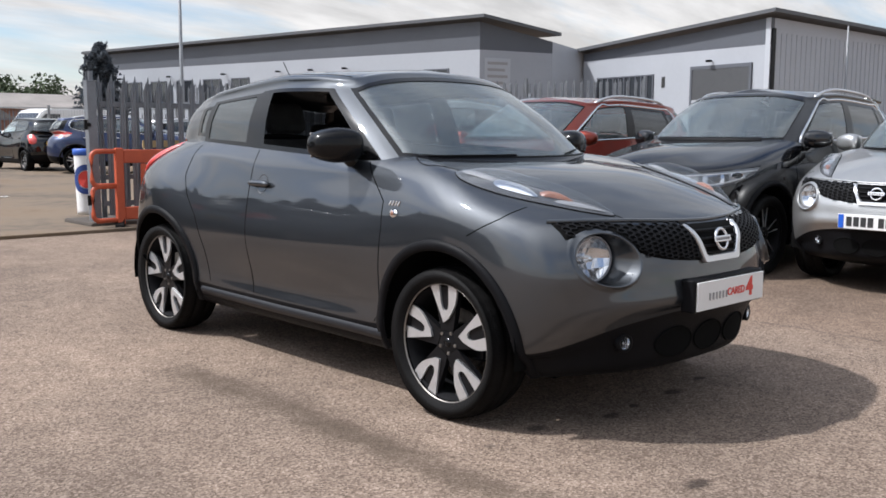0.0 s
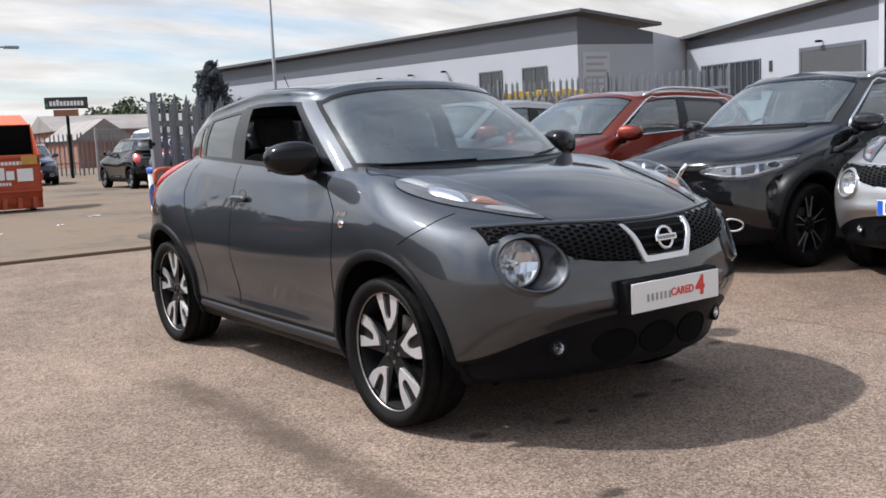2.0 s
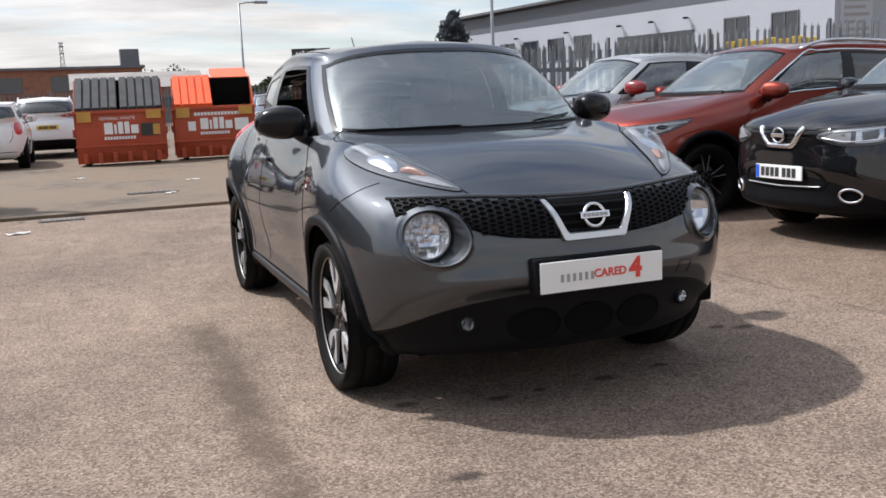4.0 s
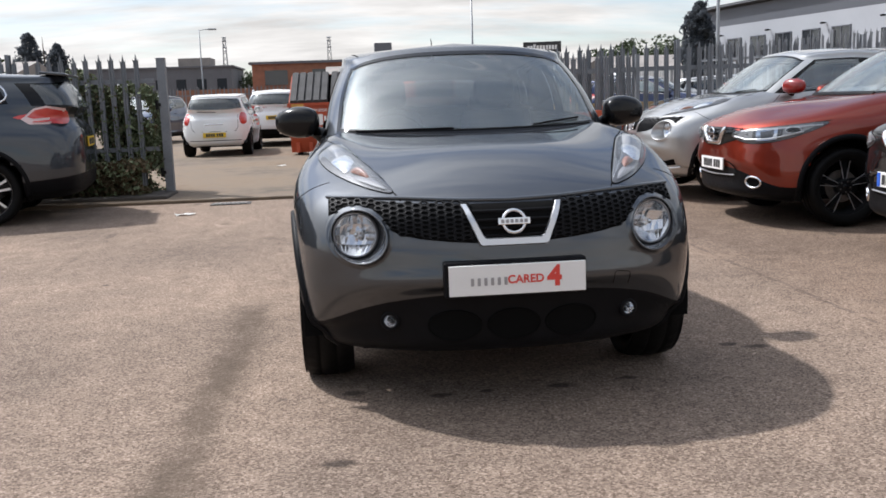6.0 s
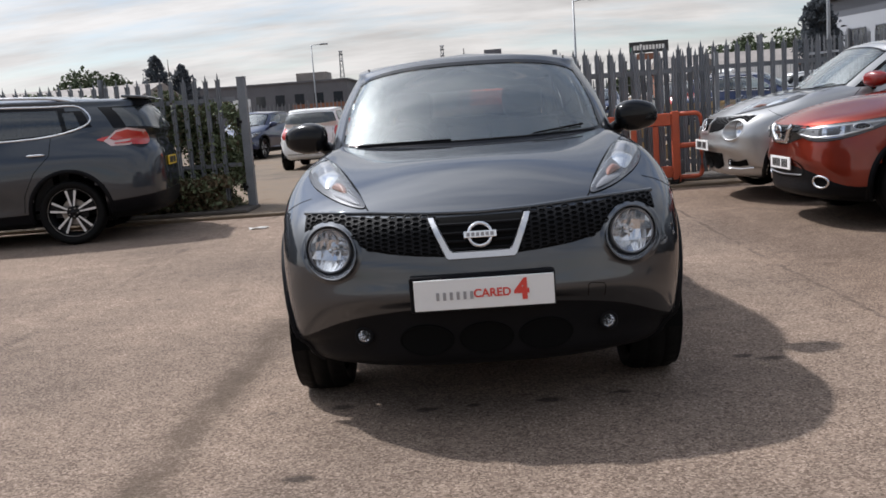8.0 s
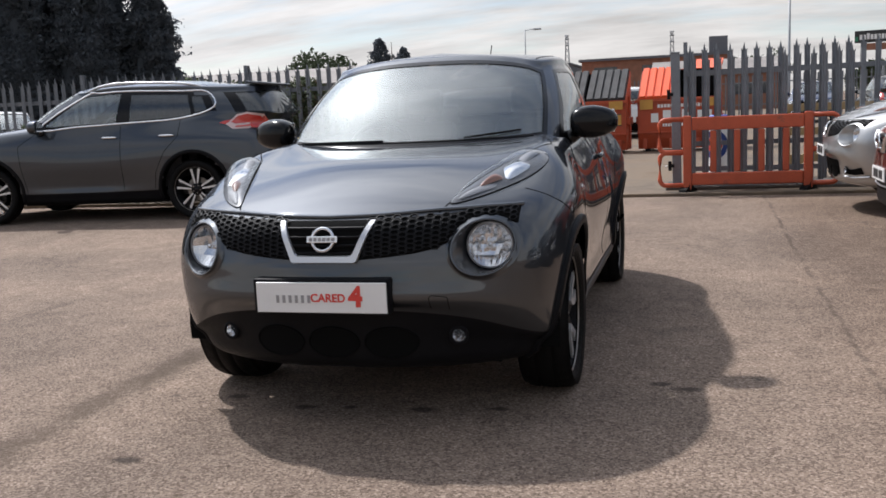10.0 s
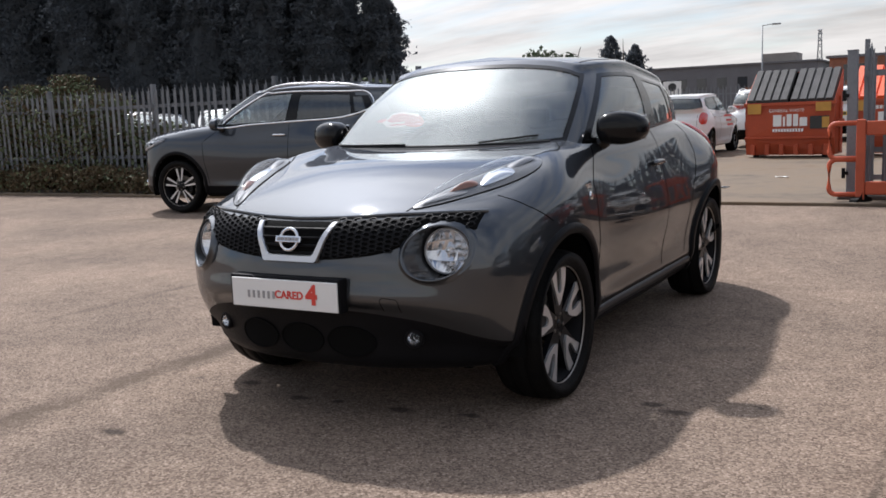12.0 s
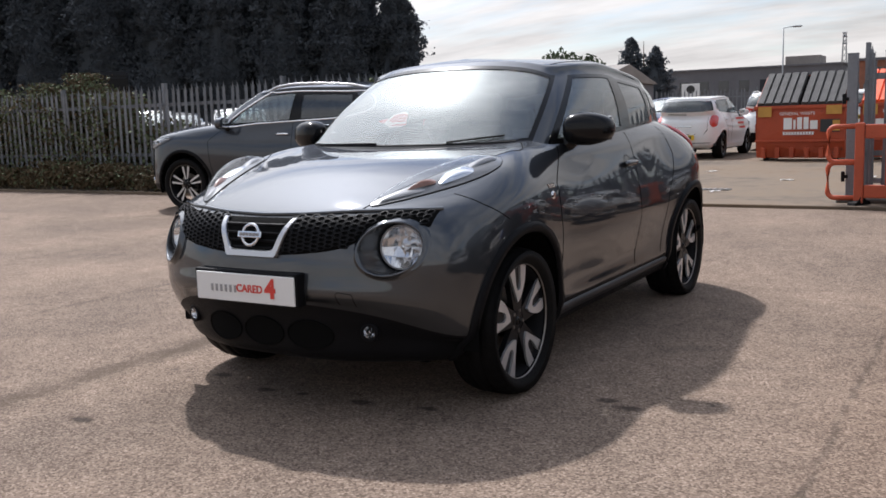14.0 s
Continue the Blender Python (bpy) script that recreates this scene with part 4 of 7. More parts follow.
    for zn in zones:
        for s in (-1, 1):
            if zn in ("windscreen", "tailgate_window") and s < 0:
                continue

            def mine(i, j, zn=zn, s=s):
                return zone(i, j) == zn and (zn in ("windscreen", "tailgate_window") or (place(body.high, i, j)[0] > 0) == (s > 0))

            if spec.get("open_window") and zn == "front_window" and s < 0:
                continue
            if any(mine(i, j) for i in range(body.high.shape[0] - 1) for j in range(nu)):
                sheet(zn, body.high, mine, M_GLASS if zn in ("windscreen", "front_window") else M_PRIVACY, car, lift=-0.004)

    # cabin
    fy = belt[4][1]
    seat_z = 0.46 * top_z / 1.57
    for x in (-0.36, 0.36):
        seat(car, x, fy + 0.98, seat_z)
    part("rear_seat", add_box(box(-0.60, 0.60, fy + 1.55, fy + 2.0, seat_z, seat_z + 0.17, 0.05), -0.60, 0.60, fy + 1.98, fy + 2.10, seat_z + 0.1, seat_z + 0.68, 0.04), M_SEAT, car)
    for x in (-0.40, 0.40):
        part("rear_headrest", box(x - 0.13, x + 0.13, fy + 1.99, fy + 2.07, seat_z + 0.69, seat_z + 0.82, 0.03), M_SEAT, car)
    part("dashboard", box(-0.66, 0.66, fy - 0.05, fy + 0.40, 0.72, belt[4][2] - 0.06, 0.06), M_TRIM, car)
    part("cabin_floor", box(-0.70, 0.70, fy - 0.2, fy + 2.3, 0.30, 0.36), M_TRIM, car)
    for s in (-1, 1):
        part("door_lining", box(min(s * 0.715, s * 0.69), max(s * 0.715, s * 0.69), fy, fy + 1.95, 0.40, belt[5][2] - 0.05, 0.01), M_TRIM, car)
    rim = [(0.36 * spec.get("drive", -1) + 0.185 * math.cos(a), fy + 0.48 + 0.185 * math.sin(a) * 0.40, belt[4][2] - 0.09 + 0.185 * math.sin(a) * 0.92) for a in np.linspace(0, 2 * math.pi, 33)[:-1]]
    part("steering_wheel", add_tube(bmesh.new(), rim, 0.015, 8, True), M_TRIM, car, smooth=True)

    # wheels and arches
    tx = spec.get("track", 0.755)
    for s in (-1, 1):
        for e in (-1, 1):
            wheel(car, (s * tx, e * ax, wr), wr, spec.get("spokes", "twin"), s, spec.get("rim", 0.256))
            hits = []
            for k in range(49):
                a = radians(-24 + 228 * k / 48)
                y, z = e * ax + math.cos(a) * (arch_r + 0.010), cz + math.sin(a) * (arch_r + 0.010)
                if z < 0.235:
                    continue
                hits.append(body.side(y, z, s))
            if spec.get("flares", True):
                ribbon("arch_trim", hits, spec.get("trim", 0.072), M_PLASTIC, car, 0.004, 0.010)
            else:
                ribbon("arch_trim", hits, 0.05, skin, car, 0.002, 0.004)
    return car, body, (belt, rail, roof)


def bend_same(p, k):
    return p


SMALL = dict(wb=2.53, wr=0.33, bend=bend_same, upper=(BELT_S, RAIL_S, ROOF_S), rings=(FLOOR, LIP, SKIRT, SILL_S, LEDGE_S, LOW_S, WAIST_S, CROWN_S, BONNET_S, SHOULDER_S), height=1.590, windows=(4.98, 6.92, 7.22, 8.05, 8.30, 8.75), fine=8, arch=0.402, holes=[(0.600, 0.738, 0.112, 0.102)], screen=3.95, trim=0.048)


def line_on(body, side_name, pts, n=8, sign=1):
    lay = {"front": body.front, "top": body.top, "side": lambda y, z: body.side(y, z, sign), "rear": body.rear}[side_name]
    return [lay(a, b) for a, b in path(pts, n)]


def small_crossover(name, at, label, skin, detail=True, plate="dealer", group="", sport=False):
    """The round-eyed small crossover with its lamps on the wings."""
    spec = dict(SMALL, group=group, fine=12 if detail else 8, fair=(26, 6) if detail else (10, 3), open_window=detail)
    if sport:
        spec["cladding"] = skin
    car, body, (belt, rail, roof) = build_car(name, at, label, skin, spec)
    # grille: dark field, honeycomb, bright vee and emblem
    half_top = [(0.0, 0.866), (0.20, 0.867), (0.42, 0.873), (0.60, 0.878), (0.722, 0.878)]
    half_low = [(0.0, 0.698), (0.135, 0.700), (0.25, 0.709), (0.36, 0.722), (0.43, 0.737), (0.470, 0.755), (0.50, 0.800), (0.54, 0.836), (0.60, 0.846), (0.655, 0.838), (0.70, 0.814), (0.722, 0.806)]

    def grille_span(x):
        """Lower and upper edge of the grille at a place across the nose."""
        x = abs(x)
        return tuple(float(np.interp(x, [q[0] for q in h], [q[1] for q in h])) for h in (half_low, half_top))

    across = np.linspace(-0.720, 0.720, 145)
    field = []
    for x in across:
        zl, zt = grille_span(x)
        for k in range(9):
            p, n = body.front(x, zl + (zt - zl) * k / 8)
            field.append(p + n * (0.004 if 0 < k < 8 and abs(x) < 0.715 else -0.003))
    grille = grid_mesh("grille", field, [(9 * c + k, 9 * c + 9 + k, 9 * c + 10 + k, 9 * c + 1 + k) for c in range(len(across) - 1) for k in range(8)], M_GAP, car)

    def inside(x, z):
        zl, zt = grille_span(x)
        return abs(x) < 0.708 and zl + 0.013 < z < zt - 0.010

    vs, fs = [], []
    # columns of flat hexagons, closing up towards the wings
    step = 1.0 if detail else 1.35
    dz = 0.0165 * step
    columns = [0.115]
    while columns[-1] < 0.69:
        columns.append(columns[-1] + step * float(np.interp(columns[-1], [0.1, 0.45, 0.69], [0.033, 0.029, 0.023])))
    for c, r, side in [(c, r, q) for c in range(len(columns)) for r in range(-1, 12) for q in (-1, 1)]:
            cx, cz = columns[c], 0.700 + (r + (0.5 if c % 2 else 0)) * dz
            if not inside(cx, cz) or cx < 0.115 + 0.42 * (cz - 0.70):
                continue
            dx = step * float(np.interp(cx, [0.1, 0.45, 0.69], [0.033, 0.029, 0.023]))
            o = len(vs)
            for s, lift in ((1.0, 0.0095), (0.90, 0.010), (0.70, 0.010), (0.62, 0.003)):
                for k in range(6):
                    a = radians(60 * k)
                    hx, hz = side * (cx + 0.667 * dx * s * math.cos(a)), cz + 0.577 * dz * s * math.sin(a)
                    p, n = body.front(hx, hz)
                    vs.append(p + n * lift)
            for q in range(3):
                for k in range(6):
                    j = (k + 1) % 6
                    fs.append((o + 6 * q + k, o + 6 * q + j, o + 6 * q + 6 + j, o + 6 * q + 6 + k))
    tagged(grid_mesh("grille_mesh", vs, fs, M_GRILLE, grille, smooth=False), kind="stuff")
    for k, z in enumerate((0.735, 0.765, 0.795, 0.825)):
        hw = 0.105 + 0.42 * (z - 0.70)
        ribbon("grille_bar", [body.front(x, z) for x in np.linspace(-hw, hw, 9)], 0.012, M_PLASTIC, grille, 0.008, 0.004)
    # the vee: a flat bright moulding standing proud of the mesh
    arm_out = path([(-0.200, 0.858), (-0.136, 0.706), (-0.128, 0.700), (0.128, 0.700), (0.136, 0.706), (0.200, 0.858)], 8)
    arm_in = path([(-0.176, 0.858), (-0.118, 0.738), (-0.106, 0.729), (0.106, 0.729), (0.118, 0.738), (0.176, 0.858)], 8)
    vs = []
    for (xo, zo), (xi, zi) in zip(arm_out, arm_in):
        yo = body.front(xo, zo)[0].y
        yi = body.front(xi, zi)[0].y
        for f, out in ((0.0, 0.0), (0.0, 0.014), (0.10, 0.020), (0.90, 0.020), (1.0, 0.014), (1.0, 0.0)):
            vs.append(Vector((xo + (xi - xo) * f, yo + (yi - yo) * f - out, zo + (zi - zo) * f)))
    k6 = len(arm_out)
    grid_mesh("grille_vee", vs, [(6 * c + k, 6 * c + 6 + k, 6 * c + 7 + k, 6 * c + 1 + k) for c in range(k6 - 1) for k in range(5)] + [tuple(range(6)), tuple(range(6 * k6 - 1, 6 * k6 - 7, -1))], M_SATIN, grille, smooth=False)
    p, n = body.front(0, 0.790)
    badge_m = Matrix.Translation(p + Vector((0, -0.020, 0))) @ Matrix.Rotation(radians(-14), 4, "X")
    emblem = part("emblem", add_tube(bmesh.new(), [badge_m @ Vector((0.0435 * math.cos(a), 0, 0.0435 * math.sin(a))) for a in np.linspace(0, 2 * math.pi, 37)[:-1]], 0.0070, 8, True), M_CHROME, grille, smooth=True)
    part("emblem_bar", box(-0.063, 0.063, -0.010, 0.004, -0.0135, 0.0135, 0.003, badge_m), M_CHROME, emblem)
    bm = bmesh.new()
    for k in range(6):
        add_box(bm, -0.052 + k * 0.0182, -0.039 + k * 0.0182, -0.0125, -0.0105, -0.007, 0.007, 0, badge_m)
    part("emblem_mark", bm, M_INKGREY, emblem)

    for s in (-1, 1):
        # round lamps in the bumper, each in a painted socket with a rolled rim
        cx, cz = 0.600, 0.738
        pod = ellipse(cx, cz, 0.112, 0.104, 48)

        def rim_at(x, z, out=0.0):
            """A place on the tilted plane of the socket's rim."""
            return Vector((s * x, -1.937 + 0.675 * (x - cx) + 0.397 * (z - cz) - out, z))

        lamp_at = Matrix.Translation((s * 0.611, -1.872, 0.736)) @ Matrix.Rotation(s * radians(14), 4, "Z") @ Matrix.Rotation(radians(90), 4, "X") @ Matrix.Rotation(radians(-4), 4, "X")
        rings = []
        for k, lift, pull in ((1.30, -0.003, 0.0), (1.16, 0.0015, 0.0), (1.08, 0.004, 0.35)):
            row_at = []
            for x, z in pod:
                xx, zz = cx + (x - cx) * k, cz + (z - cz) * k
                p, n = body.front(s * xx, zz)
                row_at.append((p + n * lift).lerp(rim_at(xx, zz), pull))
            rings.append(row_at)
        for k, out in ((1.03, 0.002), (1.005, 0.008), (0.975, 0.009), (0.95, 0.004), (0.935, -0.006)):
            rings.append([rim_at(cx + (x - cx) * k, cz + (z - cz) * k, out) for x, z in pod])
        # down into the dish, to the lamp's edge
        foot = []
        for x, z in pod:
            a = math.atan2(z - 0.736, x - 0.611)
            foot.append(lamp_at @ Vector((s * 0.094 * math.cos(a), 0.094 * math.sin(a), -0.006)))
        edge = rings[-1]
        for f, drop in ((0.35, 0.010), (0.70, 0.008), (1.0, 0.0)):
            rings.append([p.lerp(q, f) + Vector((0, drop, 0)) for p, q in zip(edge, foot)])
        rings.append([p + Vector((0, 0.05, 0)) for p in foot])
        m = len(pod)
        grid_mesh("headlamp_socket", [v for r in rings for v in r], [(r * m + k, r * m + (k + 1) % m, (r + 1) * m + (k + 1) % m, (r + 1) * m + k) for r in range(len(rings) - 1) for k in range(m)], skin, car)
        round_lamp(car, lamp_at, 0.085, M_LAMPGREY, ring=0.008)
        # lamps on the wings
        boom = spline([(0.455, -1.858), (0.555, -1.775), (0.662, -1.60), (0.735, -1.42), (0.757, -1.29), (0.720, -1.212), (0.655, -1.235), (0.580, -1.45), (0.510, -1.67)], 6, closed=True)
        lay = lambda a, b: body.top(a, b)
        wing = patch("wing_lamp", [(s * x, y) for x, y in boom], lay, M_LAMPDARK, car, 0.004, 0.012, rings=5)
        inner = [(0.632, -1.60), (0.675, -1.51), (0.697, -1.42), (0.640, -1.38), (0.598, -1.50)]
        patch("wing_reflector", [(s * x, y) for x, y in spline(inner, 4, closed=True)], lay, M_REFLECTOR, wing, 0.014, 0.014)
        inner = [(0.672, -1.39), (0.705, -1.29), (0.715, -1.235), (0.675, -1.245), (0.640, -1.36)]
        patch("wing_reflector", [(s * x, y) for x, y in spline(inner, 4, closed=True)], lay, M_LAMPGREY, wing, 0.014, 0.012)
        inner = [(0.480, -1.835), (0.545, -1.765), (0.600, -1.680), (0.585, -1.655), (0.540, -1.70), (0.505, -1.765)]
        patch("wing_reflector", [(s * x, y) for x, y in spline(inner, 4, closed=True)], lay, M_LAMPGREY, wing, 0.010, 0.006)
        inner = [(0.545, -1.715), (0.590, -1.650), (0.615, -1.605), (0.590, -1.580), (0.562, -1.62), (0.545, -1.67)]
        patch("indicator", [(s * x, y) for x, y in spline(inner, 4, closed=True)], lay, M_AMBER, wing, 0.016, 0.018)
        patch("wing_lens", [(s * x, y) for x, y in boom], lay, M_LENS, wing, 0.008, 0.064, rings=9)
        ribbon("wing_lamp_edge", [lay(s * x, y) for x, y in boom], 0.005, M_GAP, wing, 0.004, closed=True)
        # fog lamp
        p, n = body.front(s * 0.49, 0.392)
        round_lamp(car, Matrix.Translation(p + Vector((0, -0.014, 0))) @ Matrix.Rotation(s * radians(14), 4, "Z") @ Matrix.Rotation(radians(90), 4, "X"), 0.025, M_PLASTIC, "fog_lamp", ring=0.014)
        # lines between the panels
        ribbon("bonnet_line", line_on(body, "top", [(s * 0.425, -1.925), (s * 0.450, -1.86), (s * 0.500, -1.68), (s * 0.570, -1.46), (s * 0.645, -1.235), (s * 0.700, -1.13), (s * 0.735, -1.05), (s * 0.728, -1.00), (s * 0.712, -0.964), (s * 0.668, -0.895)], 5), 0.006, M_GAP, car)
        ribbon("wing_line", line_on(body, "side", [(-1.61, 0.930), (-1.56, 0.883), (-1.494, 0.846), (-1.431, 0.810)], 4, s), 0.005, M_GAP, car)
        door = [(-0.66, 1.09), (-0.74, 1.02), (-0.865, 0.92), (-0.875, 0.80), (-0.85, 0.60), (-0.835, 0.40), (-0.80, 0.36)]
        ribbon("door_line", line_on(body, "side", door, 6, s), 0.006, M_GAP, car)
        ribbon("door_line", line_on(body, "side", [(0.28, 1.13), (0.27, 0.80), (0.26, 0.42), (0.25, 0.36)], 7, s), 0.006, M_GAP, car)
        ribbon("door_line", line_on(body, "side", [(0.98, 1.15), (0.985, 0.98), (0.92, 0.86), (0.82, 0.74), (0.74, 0.55), (0.70, 0.37)], 6, s), 0.006, M_GAP, car)
        # sill strip, handle, side lamp and badge
        ribbon("sill_strip", line_on(body, "side", [(-0.86, 0.300), (0.0, 0.300), (0.80, 0.308)], 10, s), 0.050, M_SILLGREY, car, 0.004, 0.014)
        p, n = body.side(0.165, 0.954, s)
        dish = patch("handle_recess", ellipse(0.150, 0.955, 0.048, 0.050, 24), lambda y, z: body.side(y, z, s), M_LAMPDARK, car, 0.002, 0.0, 0.012)
        part("door_handle", add_tube(bmesh.new(), [p + Vector((s * 0.018, d, 0.004 - 0.02 * abs(d))) for d in np.linspace(-0.095, 0.095, 9)], [0.009, 0.016, 0.018, 0.018, 0.018, 0.018, 0.018, 0.016, 0.009], 8), skin, car, smooth=True)
        side_lamp = patch("side_repeater", ellipse(-0.962, 0.872, 0.030, 0.019, 20), lambda y, z: body.side(y, z, s), M_CHROME, car, 0.003, 0.006)
        patch("repeater_bulb", ellipse(-0.962, 0.872, 0.012, 0.010, 12), lambda y, z: body.side(y, z, s), M_AMBER, side_lamp, 0.010, 0.004)
        if detail:
            for k in range(4):
                ribbon("badge_letter", line_on(body, "side", [(-0.995 + 0.022 * k, 0.925), (-0.985 + 0.022 * k, 0.905)], 2, s), 0.008, M_CHROME, car, 0.003, 0.002)
        mirror(car, s * 0.885, -0.56, 1.168, s, M_GLOSSBLACK if detail else M_MIRRORRED if sport else skin, 0.94)
        ribbon("roof_line", [body.top(s * x, y) for x, y in path([(0.545, -0.26), (0.575, 0.0), (0.57, 0.4), (0.545, 0.85), (0.52, 1.05)], 6)], 0.010, M_GAP, car)
        # tail lamp wrapped over the haunch
        tail = spline([(1.32, 1.165), (1.42, 1.140), (1.56, 1.07), (1.67, 0.975), (1.63, 0.952), (1.50, 1.035), (1.38, 1.115)], 5, closed=True)
        patch("tail_lamp", tail, lambda y, z: body.side(y, z, s), M_TAIL, car, 0.004, 0.02)
        # wiper
        ribbon("wiper", [body.cast((x0, -2.5, z0), (0, 1, 0)) for x0, z0 in (path([(0.30, 1.120), (0.56, 1.146)], 8) if s > 0 else path([(-0.58, 1.116), (-0.10, 1.118)], 8))], 0.006, M_PLASTIC, car, 0.006, 0.004)
    ribbon("screen_foot", [body.cast((x, -2.6, 1.118 - 0.006 + 0.02 * x * x), (0, 1, 0)) for x in np.linspace(-0.62, 0.62, 25)], 0.012, M_PLASTIC, car, 0.001, 0.002)
    ribbon("grille_brow", line_on(body, "front", [(-0.72, 0.878), (-0.60, 0.881), (-0.42, 0.879), (-0.2, 0.869), (0, 0.865), (0.2, 0.869), (0.42, 0.879), (0.60, 0.881), (0.72, 0.878)], 6), 0.014, skin, car, 0.004, 0.006)
    for x in (-0.235, 0.0, 0.235):
        hole = patch("lower_intake", ellipse(x, 0.375, 0.10, 0.058, 28), body.front, M_GAP, car, 0.004, 0.0)
        ribbon("intake_rim", [body.front(a, b) for a, b in ellipse(x, 0.375, 0.105, 0.062, 28)], 0.008, M_GAP, hole, 0.003, 0.004, closed=True)
    if sport:
        for q in (-1, 1):
            slot = [(0.47, 0.40), (0.60, 0.405), (0.72, 0.43), (0.70, 0.365), (0.58, 0.345), (0.48, 0.35)]
            patch("bumper_slot", [(q * a, b) for a, b in path(slot + slot[:1], 3)[:-1]], body.front, M_GAP, car, 0.004, 0.0)
            ribbon("slot_edge", [body.front(q * a, b) for a, b in path([(0.44, 0.325), (0.58, 0.318), (0.72, 0.335)], 5)], 0.022, M_SATIN, car, 0.006, 0.008)
        mouth = [(-0.40, 0.49), (0.0, 0.50), (0.40, 0.49), (0.36, 0.34), (0.0, 0.325), (-0.36, 0.34)]
        patch("lower_mouth", path(mouth + mouth[:1], 5)[:-1], body.front, M_GAP, car, 0.003, 0.0)
    if detail:
        ribbon("towing_cover_line", line_on(body, "front", [(0.405, 0.515), (0.405, 0.562), (0.415, 0.570), (0.468, 0.562), (0.474, 0.552), (0.472, 0.508)], 4), 0.003, M_GAP, car)
    py = body.front(0, 0.575)[0].y
    if plate == "dealer":
        holder = part("plate_holder", box(-0.283, 0.272, py - 0.030, py + 0.03, 0.508, 0.646, 0.008), M_PLASTIC, car)
        card = part("plate_card", box(-0.266, 0.266, py - 0.040, py - 0.031, 0.516, 0.634, 0.003), M_PLATEWHITE, holder, "white dealer plate with grey and red lettering")
        for k in range(6):
            part("grey_letter_bar", box(-0.182 + k * 0.0258, -0.170 + k * 0.0258, py - 0.0425, py - 0.0405, 0.5545, 0.5845, 0.0005), M_INKGREY, card)
        letters("CARED", 0.044, M_INKRED, card, (0.031, py - 0.0415, 0.573), name="red_word", bold=0.0010)
        letters("4", 0.106, M_INKRED, card, (0.143, py - 0.0415, 0.577), name="red_figure", bold=0.0045)
    elif plate:
        number_plate(car, (0, py - 0.025, 0.575), band=not sport)
        if sport:
            for q in (-1, 1):
                vent = [(0.20, -1.18), (0.33, -1.10), (0.36, -1.28), (0.25, -1.42)]
                patch("bonnet_vent", [(q * a, b) for a, b in spline(vent, 3, closed=True)], body.top, M_GLOSSBLACK, car, 0.004, 0.006)
    # aerial
    part("aerial", add_tube(bmesh.new(), [(0, 1.02, 1.515), (0, 1.10, 1.60), (0, 1.17, 1.69)], [0.006, 0.004, 0.003], 6), M_PLASTIC, car)
    return car


def bender(wb, front, rear, wide, tall, nose_up=0.0, boxy=False):
    """Maps the small crossover's rings to another car's axles, overhangs, width and height."""
    def bend(p, k):
        x, y, z = p
        ax = 1.265
        if y < -ax:
            u = min(1.0, max(0.0, -(y + ax) / 0.84))
            y2 = -wb / 2 - front * (1 - (1 - u) ** 1.55)
        elif y > ax:
            u = (y - ax) / 0.72
            if boxy:
                # fuller corners at the tail
                x *= 1 + 0.10 * u
                u = 1 - max(0.0, 1 - u) ** 1.6
            y2 = wb / 2 + u * rear
        else:
            y2 = y * wb / 2.53
        z2 = z * tall
        if k in (6, 7, 8) and y < -0.9:
            z2 += nose_up * min(1.0, (-0.9 - y) / 0.6)
        return (x * wide, y2, z2)
    return bend


